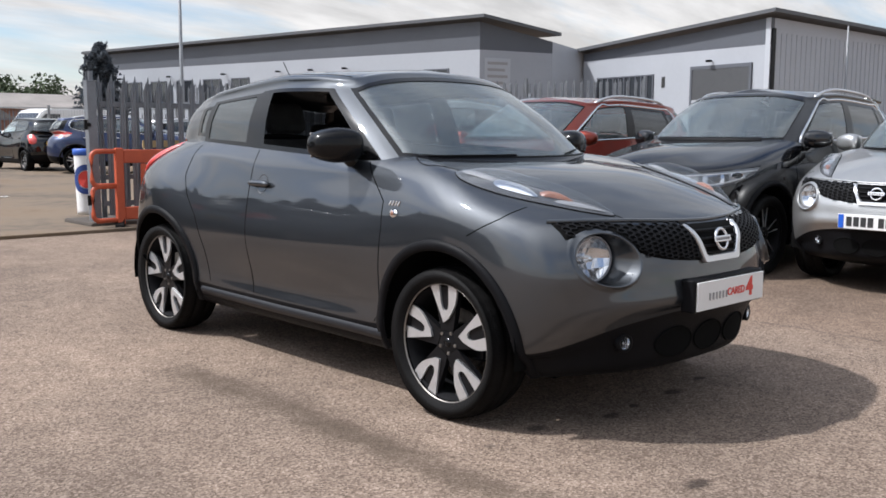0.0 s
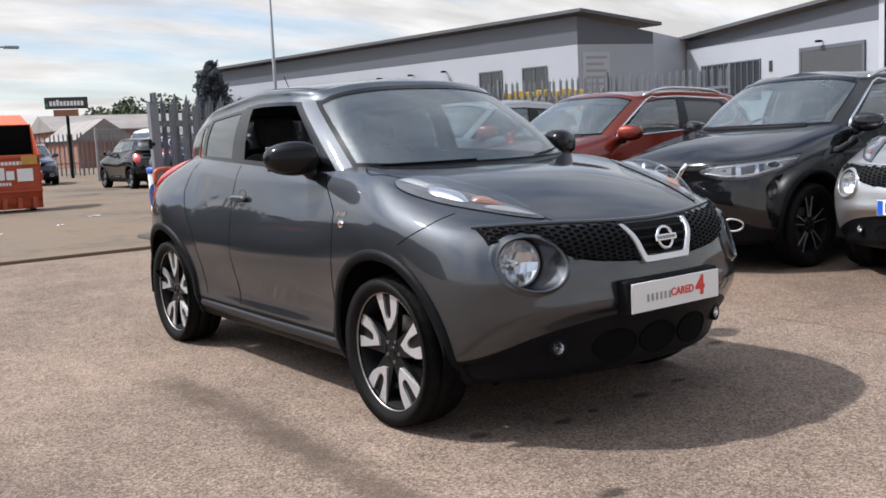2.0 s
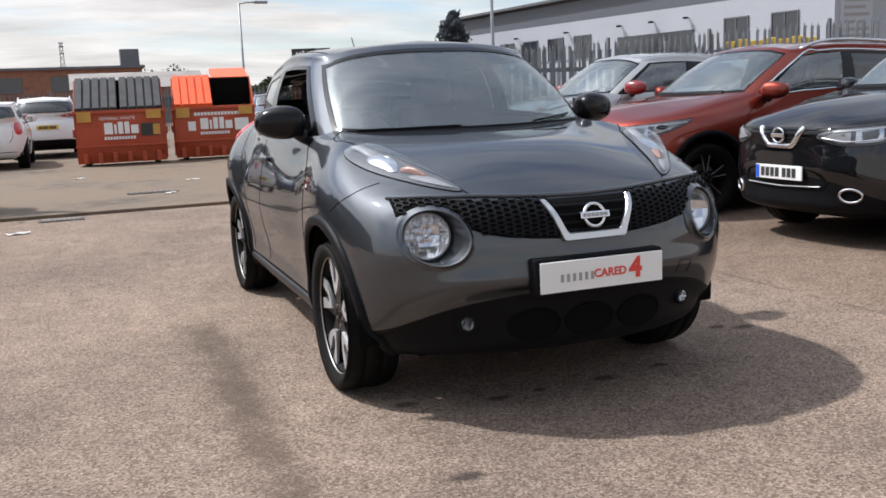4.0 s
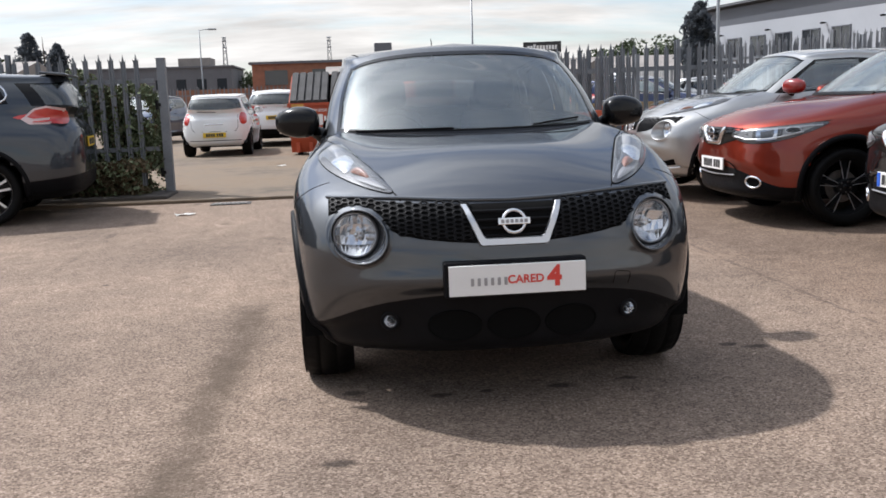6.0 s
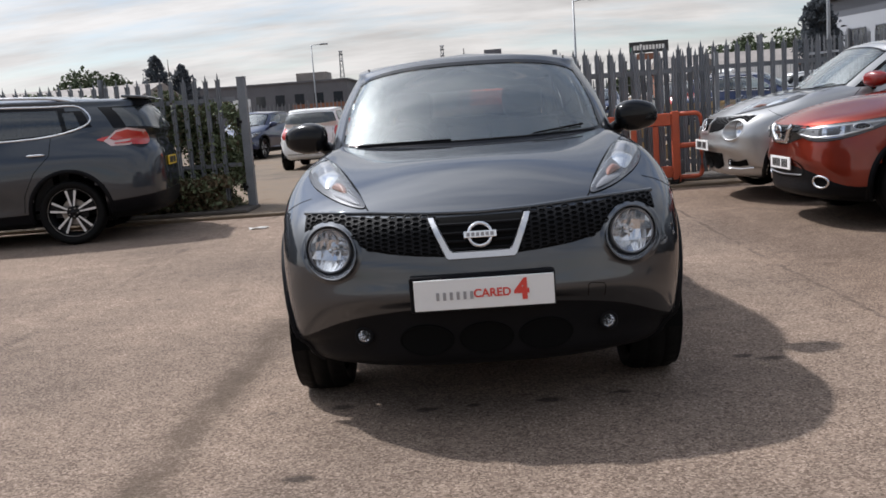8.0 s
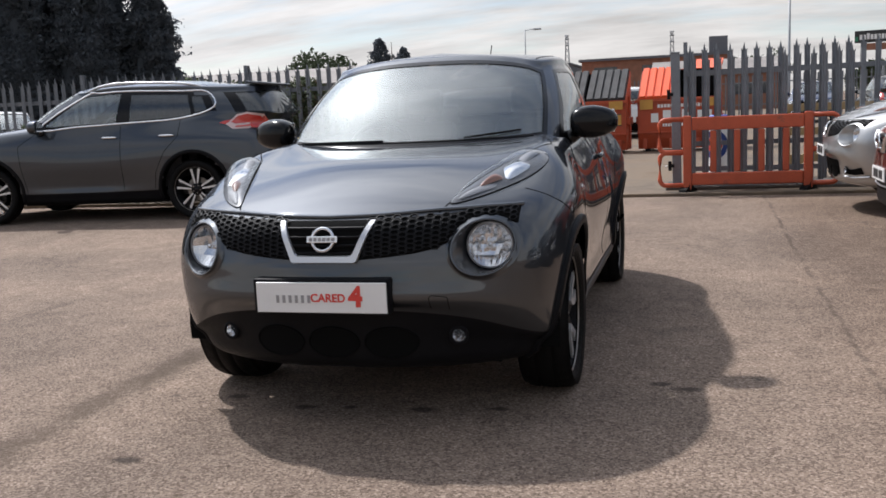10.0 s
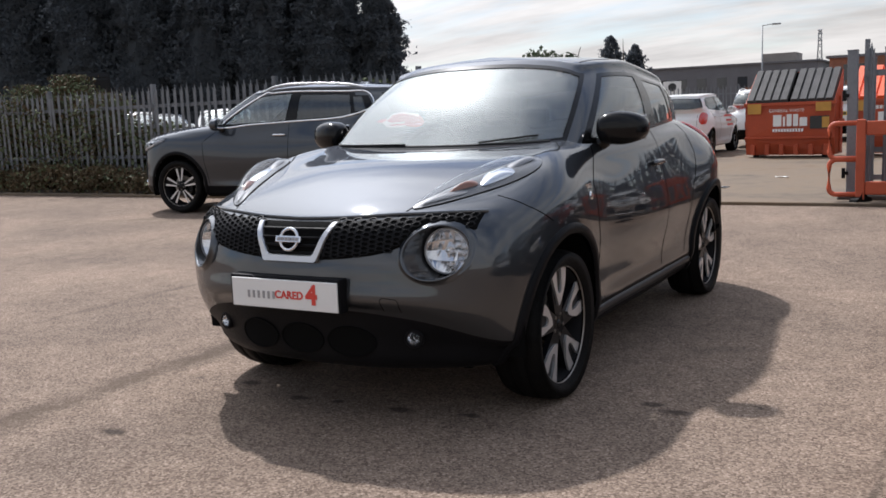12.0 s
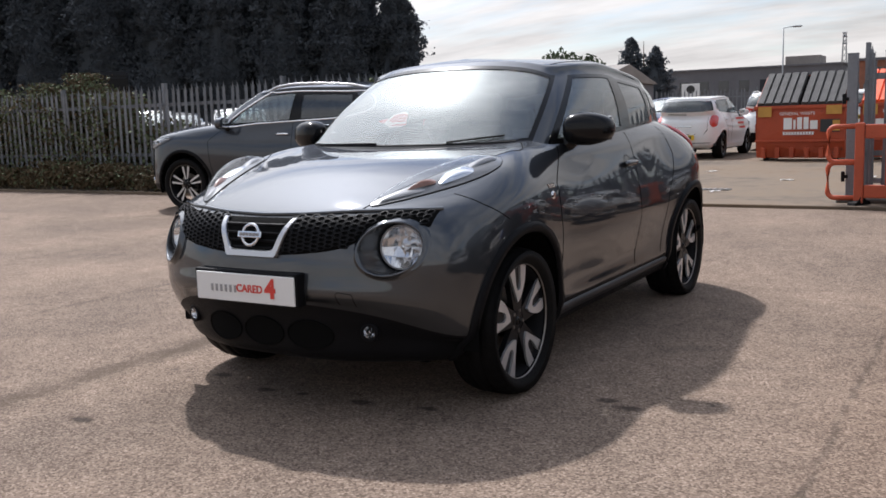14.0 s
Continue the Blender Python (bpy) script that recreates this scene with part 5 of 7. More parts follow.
def family_crossover(name, at, label, skin, wb=2.646, front=0.87, rear=0.80, wide=1.02, tall=1.0, height=1.59, wr=0.345, group="", rails=True, plate="front", chrome_line=True, spokes="split", vee=True, fine=8, flares=True, fogs=True, tail="wrap", nose=0.0, lower=None, boxy=False):
    """A larger five-door crossover or hatchback."""
    spec = dict(wb=wb, wr=wr, bend=bender(wb, front, rear, wide, tall, nose, boxy), cladding=lower or M_PLASTIC, upper=(BELT_LONG, RAIL_LONG, ROOF_LONG), height=height, windows=(5.12, 6.9, 7.12, 8.25, 8.34, 8.80), fine=fine, fair=(12, 4) if fine >= 8 else (0, 0), group=group, wide=wide, track=0.76 * wide, spokes=spokes, rim=wr - 0.095, flares=flares, swell=0.02, trim=0.048, tail_glass=(9.75, 12, 0.02, 1.80) if tail == "upright" else (9.65, 12, 0.12, 1.80))
    car, body, (belt, rail, roof) = build_car(name, at, label, skin, spec)
    k = tall
    hz = 0.86 * k - 0.04 + nose
    mid = [(0.0, hz + 0.03), (0.30, hz + 0.035), (0.50, hz + 0.022), (0.46, hz - 0.07), (0.30, hz - 0.105), (0.16, hz - 0.135), (0.0, hz - 0.14)]
    if vee:
        grille = patch("grille", path(mid, 3)[:-1] + [(-x, z) for x, z in path(mid, 3)[::-1]][:-1], body.front, M_GLOSSBLACK, car, 0.003, 0, rings=4)
        for bar in range(4):
            z = hz + 0.010 - 0.030 * bar
            ribbon("grille_bar", [body.front(x, z) for x in np.linspace(-0.36 + 0.05 * bar, 0.36 - 0.05 * bar, 11)], 0.008, M_PLASTIC, grille, 0.006, 0.004)
        v = path([(-0.235, hz + 0.028), (-0.185, hz - 0.05), (-0.125, hz - 0.110), (0.125, hz - 0.110), (0.185, hz - 0.05), (0.235, hz + 0.028)], 5)
        ribbon("grille_vee", [body.front(x, z) for x, z in v], 0.042, M_CHROME, grille, 0.010, 0.012)
        p, n = body.front(0, hz - 0.03)
        em = part("emblem", add_tube(bmesh.new(), [p + Vector((0.062 * math.cos(a), -0.02, 0.055 * math.sin(a))) for a in np.linspace(0, 2 * math.pi, 25)[:-1]], 0.009, 6, True), M_CHROME, grille, smooth=True)
        part("emblem_bar", box(-0.072, 0.072, -0.012, 0.004, -0.015, 0.015, 0.003, Matrix.Translation(p + Vector((0, -0.02, 0)))), M_CHROME, em)
    for s in (-1, 1):
        # slanting lamp from the grille back over the wing, laid by its bearing about the engine bay
        cy = -wb / 2 + 0.30

        def lay(deg, z, s=s):
            a = radians(deg)
            return body.cast((s * 3 * math.sin(a), cy - 3 * math.cos(a), z), (-s * math.sin(a), math.cos(a), 0))

        lamp = spline([(18, hz - 0.046), (27, hz - 0.104), (38, hz - 0.094), (49, hz - 0.034), (61, hz + 0.066), (51, hz + 0.062), (40, hz + 0.040), (28, hz + 0.018), (20, hz - 0.006)], 4, closed=True)
        hl = patch("headlamp", lamp, lay, M_LAMPDARK, car, 0.004, 0.004)
        cells = ([(21, -0.036), (26, -0.084), (30, -0.082), (30, 0.002), (24, -0.008)], [(31.5, -0.082), (37, -0.078), (40, -0.066), (40, 0.028), (31.5, 0.010)], [(42, -0.058), (48, -0.022), (54, 0.028), (54, 0.052), (42, 0.032)])
        for cell, shine in zip(cells, (M_LAMPPALE, M_REFLECTOR, M_LAMPPALE)):
            patch("lamp_reflector", path([(d, hz + z) for d, z in cell + cell[:1]], 3)[:-1], lay, shine, hl, 0.010, 0.0, 0.004, rings=3)
        ring = ellipse(46, hz + 0.004, 3.0, 0.024, 18)
        patch("headlamp_projector", ring, lay, M_GLOSSBLACK, hl, 0.013, 0.006)
        ribbon("projector_ring", [lay(*q) for q in ring], 0.008, M_CHROME, hl, 0.014, 0.004, closed=True)
        ribbon("lamp_strip", [lay(*q) for q in path([(20, hz - 0.045), (28, hz - 0.074), (38, hz - 0.064), (50, hz - 0.008)], 4)], 0.014, M_SATIN, hl, 0.010, 0.004)
        ribbon("lamp_strip", [lay(*q) for q in path([(24, hz - 0.004), (40, hz + 0.020), (58, hz + 0.046)], 5)], 0.012, M_SATIN, hl, 0.010, 0.004)
        patch("headlamp_lens", lamp, lay, M_LENS, hl, 0.010, 0.016)
        ribbon("lamp_edge", [lay(*q) for q in lamp], 0.006, M_GAP, hl, 0.004, closed=True)
        # crease under the lamp and the bonnet's shut line
        ribbon("bonnet_line", [lay(*q) for q in path([(17, hz + 0.022), (30, hz + 0.030), (45, hz + 0.052), (62, hz + 0.085)], 5)], 0.007, M_GAP, car)
        if fogs:
            ring = ellipse(0.60 * wide, 0.385 * k, 0.072, 0.050, 24)
            fog = patch("fog_lamp", [(s * x, z) for x, z in ring], body.front, M_GAP, car, 0.004, 0.0)
            ribbon("fog_ring", [body.front(s * x, z) for x, z in ring], 0.018, M_CHROME, fog, 0.006, 0.008, closed=True)
        mirror(car, s * 0.93 * wide, belt[5][1] + 0.04, belt[5][2] + 0.03, s, skin, 0.95)
        ys = -wb / 2 + 0.47
        ribbon("door_line", line_on(body, "side", [(belt[5][1] + 0.02, belt[5][2] - 0.02), (ys - 0.03, 0.90 * k), (ys, 0.60 * k), (ys + 0.04, 0.36 * k)], 6, s), 0.007, M_GAP, car)
        yb = belt[7][1] - 0.02
        ribbon("door_line", line_on(body, "side", [(yb, belt[7][2] - 0.02), (yb, 0.70 * k), (yb, 0.37 * k)], 7, s), 0.007, M_GAP, car)
        ye = belt[8][1]
        ribbon("door_line", line_on(body, "side", [(ye, belt[8][2] - 0.01), (ye - 0.02, 0.95 * k), (ye - 0.20, 0.78 * k), (ye - 0.33, 0.55 * k), (ye - 0.36, 0.37 * k)], 6, s), 0.007, M_GAP, car)
        for yh in (yb - 0.14, ye - 0.16):
            p, n = body.side(yh, 0.965 * k, s)
            part("door_handle", add_tube(bmesh.new(), [p + Vector((s * 0.02, d, 0)) for d in np.linspace(-0.1, 0.1, 7)], [0.009, 0.014, 0.015, 0.015, 0.015, 0.014, 0.009], 8), M_CHROME if chrome_line else skin, car, smooth=True)
        if chrome_line:
            # bright strip round the side glass
            loop = []
            ring_b, ring_r = belt, rail
            edge_pts = [Vector(ring_b[c]) for c in (5, 6, 7, 8)] + [Vector(ring_b[9]).lerp(Vector(ring_r[9]), 0.30)] + [Vector(ring_r[c]) for c in (9, 8, 7, 6, 5)]
            for q in spline([tuple(v) for v in edge_pts], 4, closed=True):
                loop.append(body.cast((s * 2.2, q[1], q[2]), (-s, 0, 0)))
            ribbon("window_strip", loop, 0.020, M_CHROME, car, 0.004, 0.005, closed=True)
        if rails:
            pts = [(s * (rail[c][0] - 0.035), rail[c][1], z) for c, z in ((5, rail[5][2] + 0.045), (6, rail[6][2] + 0.085), (7, rail[7][2] + 0.10), (8, rail[8][2] + 0.095), (9, rail[9][2] + 0.05))]
            part("roof_rail", add_tube(bmesh.new(), [tuple(q) for q in spline(pts, 4)], 0.016, 8), M_SATIN, car, smooth=True)
        yy = wb / 2
        on_side = lambda y, z, s=s: body.side(y, z, s)
        if tail == "upright" and skin is M_WHITECAR:
            for q, (y0, y1) in enumerate(((-0.85, -0.10), (-0.75, -0.22), (-0.85, -0.30))):
                ribbon("door_wording", [on_side(y, 0.90 - 0.11 * q) for y in np.linspace(y0, y1, 7)], 0.05, M_INKRED, car, 0.003)
        if tail == "upright":
            tl = spline([(0.70, 0.79 * k), (0.80, 0.82 * k), (0.80, 0.99 * k), (0.74, 1.07 * k), (0.655, 1.06 * k), (0.635, 0.90 * k)], 4, closed=True)
            patch("tail_lamp", [(s * x * wide, z) for x, z in tl], body.rear, M_TAIL, car, 0.004, 0.016)
        else:
            tl = spline([(0.80, 1.08 * k), (0.70, 1.15 * k), (0.55, 1.11 * k), (0.50, 1.05 * k), (0.62, 1.00 * k), (0.76, 1.02 * k)], 4, closed=True)
            back = (0.42, 0.76, 0.02) if boxy else (0.11, 1.0, 0.0)

            def on_tail(pts):
                """An outline of offsets behind the rear axle and heights, closed and finely stepped."""
                pts = [(yy + back[0] + (o - 0.11) * back[1], (z + back[2]) * k) for o, z in pts]
                return path(pts + pts[:1], 4)[:-1]

            lamp_side = patch("tail_lamp", on_tail([(0.11, 1.040), (0.28, 1.145), (0.45, 1.168), (0.69, 1.140), (0.69, 1.040), (0.46, 0.982), (0.22, 0.985)]), on_side, M_TAILWHITE, car, 0.004, 0.012)
            patch("red_lens", on_tail([(0.19, 1.060), (0.30, 1.130), (0.45, 1.150), (0.64, 1.128), (0.64, 1.075), (0.45, 1.045), (0.27, 1.035)]), on_side, M_TAIL, lamp_side, 0.018, 0.003)
            patch("red_strip", on_tail([(0.27, 1.010), (0.46, 1.012), (0.64, 1.052), (0.64, 1.042), (0.46, 0.998), (0.26, 0.998)]), on_side, M_TAIL, lamp_side, 0.018, 0.001)
            patch("tail_lamp", [(s * x, z) for x, z in tl], body.rear, M_TAIL, car, 0.004, 0.012)
    if tail == "upright" and fine >= 8:
        # tailgate's shut line, bumper crease, handle and wiper
        gate = [(-0.60, 1.02), (-0.60, 0.72), (-0.52, 0.62), (0.52, 0.62), (0.60, 0.72), (0.60, 1.02)]
        ribbon("tailgate_line", [body.rear(x * wide, z * k) for x, z in path(gate, 5)], 0.010, M_GAP, car)
        ribbon("bumper_line", [body.rear(x * wide, 0.40 * k) for x in np.linspace(-0.66, 0.66, 19)], 0.016, M_GAP, car, 0.002)
        ribbon("tailgate_handle", [body.rear(x, 0.80 * k) for x in np.linspace(-0.20, 0.20, 9)], 0.022, M_CHROME, car, 0.004, 0.008)
        ribbon("rear_wiper", [body.rear(x, (1.10 + 0.05 * x) * k) for x in np.linspace(-0.05, 0.38, 9)], 0.014, M_PLASTIC, car, 0.006, 0.006)
    ribbon("screen_foot", [body.cast((x, -3, belt[2][2] + 0.012), (0, 1, 0)) for x in np.linspace(-0.55, 0.55, 15)], 0.05, M_PLASTIC, car, 0.003, 0.006)
    pz = 0.525 * k
    py = body.front(0, pz)[0].y
    if plate:
        number_plate(car, (0, py - 0.02, pz), band=plate == "band")
    plate_z = 0.50 if tail == "upright" else 0.80 * k
    ry = body.rear(0, plate_z)[0].y
    number_plate(car, (0, ry + 0.02, plate_z), 180, yellow=True)
    intake = [(-0.45, 0.46), (-0.35, 0.55), (0, 0.56), (0.35, 0.55), (0.45, 0.46), (0.3, 0.41), (0, 0.40), (-0.3, 0.41)]
    patch("lower_intake", [(x, z * k) for x, z in spline(intake, 3, closed=True)], body.front, M_GAP, car, 0.004, 0.0, 0.02)
    if rails and height > 1.69:
        rz, ry2 = roof[12][2], roof[12][1]
        part("roof_spoiler", box(-0.50, 0.50, -0.14, 0.14, -0.016, 0.016, 0.012, Matrix.Translation((0, ry2 - 0.04, rz + 0.012)) @ Matrix.Rotation(radians(-6), 4, "X")), skin, car)
    if fogs:
        ribbon("intake_strip", [body.front(x, (0.425 + 0.03 * abs(x)) * k) for x in np.linspace(-0.40, 0.40, 13)], 0.010, M_SATIN, car, 0.010, 0.004)
    return car


# ---------------------------------------------------------------- ground
def ground_z(y):
    """The forecourt lies level and rises a little towards the gate."""
    s = min(1.0, max(0.0, (y - 0.5) / 6.0))
    return 0.075 * s * s * (3 - 2 * s)


def ground_sheet():
    xs = [-2500, -400, -120, -50, -25, -10, 0, 10, 25, 50, 120, 400, 2500]
    ys = [-2500, -400, -100, -30, -10, -4, 0] + [0.5 + 0.25 * k for k in range(27)] + [9, 14, 25, 50, 100, 300, 900, 2500]
    vs = [(x, y, ground_z(y)) for y in ys for x in xs]
    n = len(xs)
    fs = [(j * n + i, j * n + i + 1, (j + 1) * n + i + 1, (j + 1) * n + i) for j in range(len(ys) - 1) for i in range(n - 1)]
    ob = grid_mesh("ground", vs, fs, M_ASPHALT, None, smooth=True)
    return tagged(ob, "worn tan asphalt forecourt with damp streaks and oil spots", "ground", kind="structure")


ground_sheet()
Z1 = 0.115
# concrete yard beyond the gate
yard = part("yard_slab", box(-60, 48, 6.34, 75, Z1 - 0.10, Z1, 0.012), M_CONC, None)
tagged(yard, "stained tan concrete yard beyond the gate", "pavement", kind="structure")


# ---------------------------------------------------------------- fences
def pale_mesh(h):
    xs = (-0.034, -0.017, 0.0, 0.017, 0.034)
    dy = (0.0, 0.014, 0.004, 0.014, 0.0)
    vs, fs = [], []
    for off in (0.0, 0.0035):
        for z in (0.05, h - 0.12):
            vs += [(x, d + off, z) for x, d in zip(xs, dy)]
        tips = (h - 0.075, h - 0.10, h, h - 0.10, h - 0.075)
        vs += [(x * 1.15, d + off - (0.018 if abs(x) > 0.03 else 0), z) for x, d, z in zip(xs, dy, tips)]
    for o in (0, 15):
        for r in range(2):
            for k in range(4):
                q = (o + 5 * r + k, o + 5 * r + k + 1, o + 5 * r + 6 + k, o + 5 * r + 5 + k)
                fs.append(q if o == 0 else q[::-1])
    for k in (0, 4):
        for r in range(2):
            fs.append((5 * r + k, 5 * r + 5 + k, 20 + 5 * r + k, 15 + 5 * r + k))
    me = bpy.data.meshes.new("pale")
    me.from_pydata(vs, [], fs)
    me.update()
    me.materials.append(M_GALV)
    return me


def palisade(label, ends, h, pitch=0.155, post_gap=2.75, z=Z1, rails=(0.30, 0.80), lean=0.01, group="palisade fences", posts=True):
    """A steel palisade fence along straight ends, each pale, rail and post a part."""
    f = thing("palisade_fence", None, label, "fence", group)
    me = pale_mesh(h)
    rnd = random.Random(len(label) + int(h * 100))
    for (x0, y0), (x1, y1) in zip(ends, ends[1:]):
        length = math.hypot(x1 - x0, y1 - y0)
        a = math.atan2(y1 - y0, x1 - x0)
        m = pose(x0, y0, z, 0, 0, math.degrees(a))
        for k in range(int(length / pitch)):
            s = (k + 0.5) * pitch
            ob = new("pale", me)
            ob.parent = f
            ob.matrix_basis = m @ pose(s, -0.03, rnd.uniform(-0.015, 0.01), rnd.gauss(0, 0.4), rnd.gauss(0, 0.5), 0)
        for r in rails:
            bm = box(0, length, 0.0, 0.006, h * r - 0.03, h * r + 0.03)
            add_box(bm, 0, length, 0.006, 0.05, h * r - 0.03, h * r - 0.024)
            bmesh.ops.transform(bm, matrix=m, verts=bm.verts)
            part("fence_rail", bm, M_GALV, f)
        if posts:
            for k in range(int(length / post_gap) + 1):
                s = min(k * post_gap, length)
                bm = box(s - 0.025, s + 0.025, 0.05, 0.056, -0.1, h + 0.03)
                add_box(bm, s - 0.025, s + 0.025, 0.144, 0.15, -0.1, h + 0.03)
                add_box(bm, s - 0.003, s + 0.003, 0.056, 0.144, -0.1, h + 0.03)
                bmesh.ops.transform(bm, matrix=m, verts=bm.verts)
                part("fence_post", bm, M_GALV, f)
    return f


FENCE_W = [(-27.0, 6.75), (-3.15, 7.30)]
FENCE_N = [(1.25, 7.12), (13.2, 7.30)]
FENCE_E = [(14.45, 8.23), (9.0, 19.5)]
palisade("galvanised steel palisade fence overgrown with creeper beside the gate", FENCE_W, 1.80, z=Z1 + 0.08)
palisade("galvanised steel palisade fence behind the parked cars", FENCE_N, 1.80, z=Z1 + 0.02)
palisade("tall galvanised palisade fence at the far side of the bays", FENCE_E, 2.40, z=Z1)


def gate_post(x, y, label, h, lean=0.0):
    t = thing("gate_post", pose(x, y, Z1, 0, lean, 0), label, "gate post", "gate posts")
    part("post", box(-0.056, 0.056, -0.056, 0.056, -0.05, h, 0.008), M_GALV, t)
    part("cap", box(-0.060, 0.060, -0.060, 0.060, h, h + 0.013, 0.004), M_GALV, t)
    for z in (0.30, 1.20):
        hinge = add_tube(bmesh.new(), [(-0.085, -0.05, z - 0.06), (-0.085, -0.05, z + 0.06)], 0.022, 10)
        add_box(hinge, -0.09, -0.03, -0.07, -0.03, z - 0.02, z + 0.02)
        part("hinge", hinge, M_RIMDARK, t)
    return t


gate_post(-3.05, 7.33, "grey steel gate post with hinges at the fence end", 1.80)
gate_post(1.14, 6.93, "grey steel gate post with hinges beside the orange barrier", 1.71, -0.5)

# kerbs under the fences
for x0, x1, y in ((-27.0, -2.98, 6.62), (1.0, 13.0, 6.72)):
    k = part("kerb", box(x0, x1, y, y + 0.85, Z1 - 0.1, Z1 + 0.045, 0.03), M_KERB)
    tagged(k, "low weathered concrete kerb under the palisade fence", "kerb", kind="structure")


# ---------------------------------------------------------------- buildings
def wall_run(parent, name, a, b, z0, z1a, z1b, thick, material):
    """An upright slab from a to b whose top runs from z1a to z1b."""
    a, b = Vector((*a, 0)), Vector((*b, 0))
    d = (b - a).normalized()
    n = Vector((-d.y, d.x, 0)) * thick
    bm = bmesh.new()
    v = [bm.verts.new(p) for p in (a + Vector((0, 0, z0)), b + Vector((0, 0, z0)), b + Vector((0, 0, z1b)), a + Vector((0, 0, z1a)))]
    w = [bm.verts.new(Vector(p.co) + n) for p in v]
    bm.faces.new(v)
    bm.faces.new(w[::-1])
    for k in range(4):
        j = (k + 1) % 4
        bm.faces.new((v[j], v[k], w[k], w[j]))
    bmesh.ops.recalc_face_normals(bm, faces=bm.faces)
    return part(name, bm, material, parent)


def on_wall(a, b, s, out=0.0):
    """A pose on a wall's outer face, s metres along from a; local x runs along it and -y points outwards."""
    ang = math.degrees(math.atan2(b[1] - a[1], b[0] - a[0]))
    d = Vector((b[0] - a[0], b[1] - a[1], 0)).normalized()
    o = Vector((d.y, -d.x, 0)) * out
    return pose(a[0] + d.x * s + o.x, a[1] + d.y * s + o.y, 0, 0, 0, ang)


def wall_window(parent, m, w, z0, z1, material=M_DARKGLASS, mull=1, name="window"):
    win = part(name, add_box(bmesh.new(), -w / 2, w / 2, -0.03, 0.05, z0, z1, 0, m), material, parent)
    for x in [-w / 2, w / 2] + [-w / 2 + w * (k + 1) / (mull + 1) for k in range(mull)]:
        part("window_bar", add_box(bmesh.new(), x - 0.04, x + 0.04, -0.07, 0.0, z0 - 0.04, z1 + 0.04, 0, m), M_CLADGREY, win)
    for z in (z0, z1):
        part("window_bar", add_box(bmesh.new(), -w / 2, w / 2, -0.068, -0.002, z - 0.04, z + 0.04, 0, m), M_CLADGREY, win)
    return win


def wall_lamp(parent, m, z):
    bm = box(-0.03, 0.03, -0.25, 0.0, z, z + 0.05, 0, m)
    add_box(bm, -0.14, 0.14, -0.42, -0.22, z - 0.04, z + 0.08, 0.02, m)
    part("wall_lamp", bm, M_PLASTIC, parent)


def unit(label, a, b, c, d, za, zb, split, name="industrial_unit"):
    """An industrial unit: front wall a to b, gable b to c; white below the split height, grey above, with a projecting roof edge."""
    t = thing(name, None, label, "building", "industrial units")
    wall_run(t, "white_wall", a, b, 0, split, split, 0.3, M_RENDER)
    wall_run(t, "upper_cladding", a, b, split, za, zb, 0.28, M_CLADGREY)
    wall_run(t, "end_wall", b, c, 0, split if d else zb, split if d else zb - 0.6, 0.3, M_RENDER if d else M_CLADLIGHT)
    if d:
        wall_run(t, "end_cladding", b, c, split, zb, zb - 0.9, 0.28, M_CLADGREY)
    A, B, C = Vector((*a, za)), Vector((*b, zb)), Vector((*c, zb - 0.75))
    out = (A - C).normalized() * 0
    dd = (B - A).normalized()
    nn = Vector((dd.y, -dd.x, 0)).normalized() * 0.5
    bm = bmesh.new()
    D = A + (C - B)
    top = [A + nn - dd * 0.6, B + nn + dd * 0.6, C + dd * 0.6, D - dd * 0.6]
    lo = [bm.verts.new(p + Vector((0, 0, 0.16))) for p in top]
    hi = [bm.verts.new(p + Vector((0, 0, 0.35))) for p in top]
    bm.faces.new(lo[::-1])
    bm.faces.new(hi)
    for k in range(4):
        j = (k + 1) % 4
        bm.faces.new((lo[k], lo[j], hi[j], hi[k]))
    bmesh.ops.recalc_face_normals(bm, faces=bm.faces)
    part("roof", bm, M_ROOFTRIM, t)
    return t


UA, UB, UC = (28.7, 71.5), (36.0, 34.5), (41.0, 33.2)
U1 = unit("long industrial unit, white wall under grey cladding", UA, UB, UC, True, 7.4, 7.75, 6.15)
for k, s in enumerate((2.5, 5.5, 8.5, 11.5, 14.5, 17.5, 31.2, 34.6)):
    wall_window(U1, on_wall(UA, UB, s), 1.75, 3.5, 5.1)
part("loading_door", add_box(bmesh.new(), -3.4, 3.4, -0.05, 0.05, 0, 4.7, 0, on_wall(UA, UB, 24.5)), M_DARKGLASS, U1)
for s in (4.0, 10.0, 16.0, 21.5, 24.5, 27.5):
    wall_lamp(U1, on_wall(UA, UB, s), 5.4)
VA, VB, VC = (44.7, 33.7), (42.0, 19.6), (66.0, 16.5)
U2 = unit("industrial unit with a roller door, white wall under grey cladding", VA, VB, VC, False, 6.35, 7.25, 5.9)


wall_run(U1, "rear_wall", UC, (47.5, 34.4), 0, 6.85, 6.4, 0.3, M_CLADLIGHT)


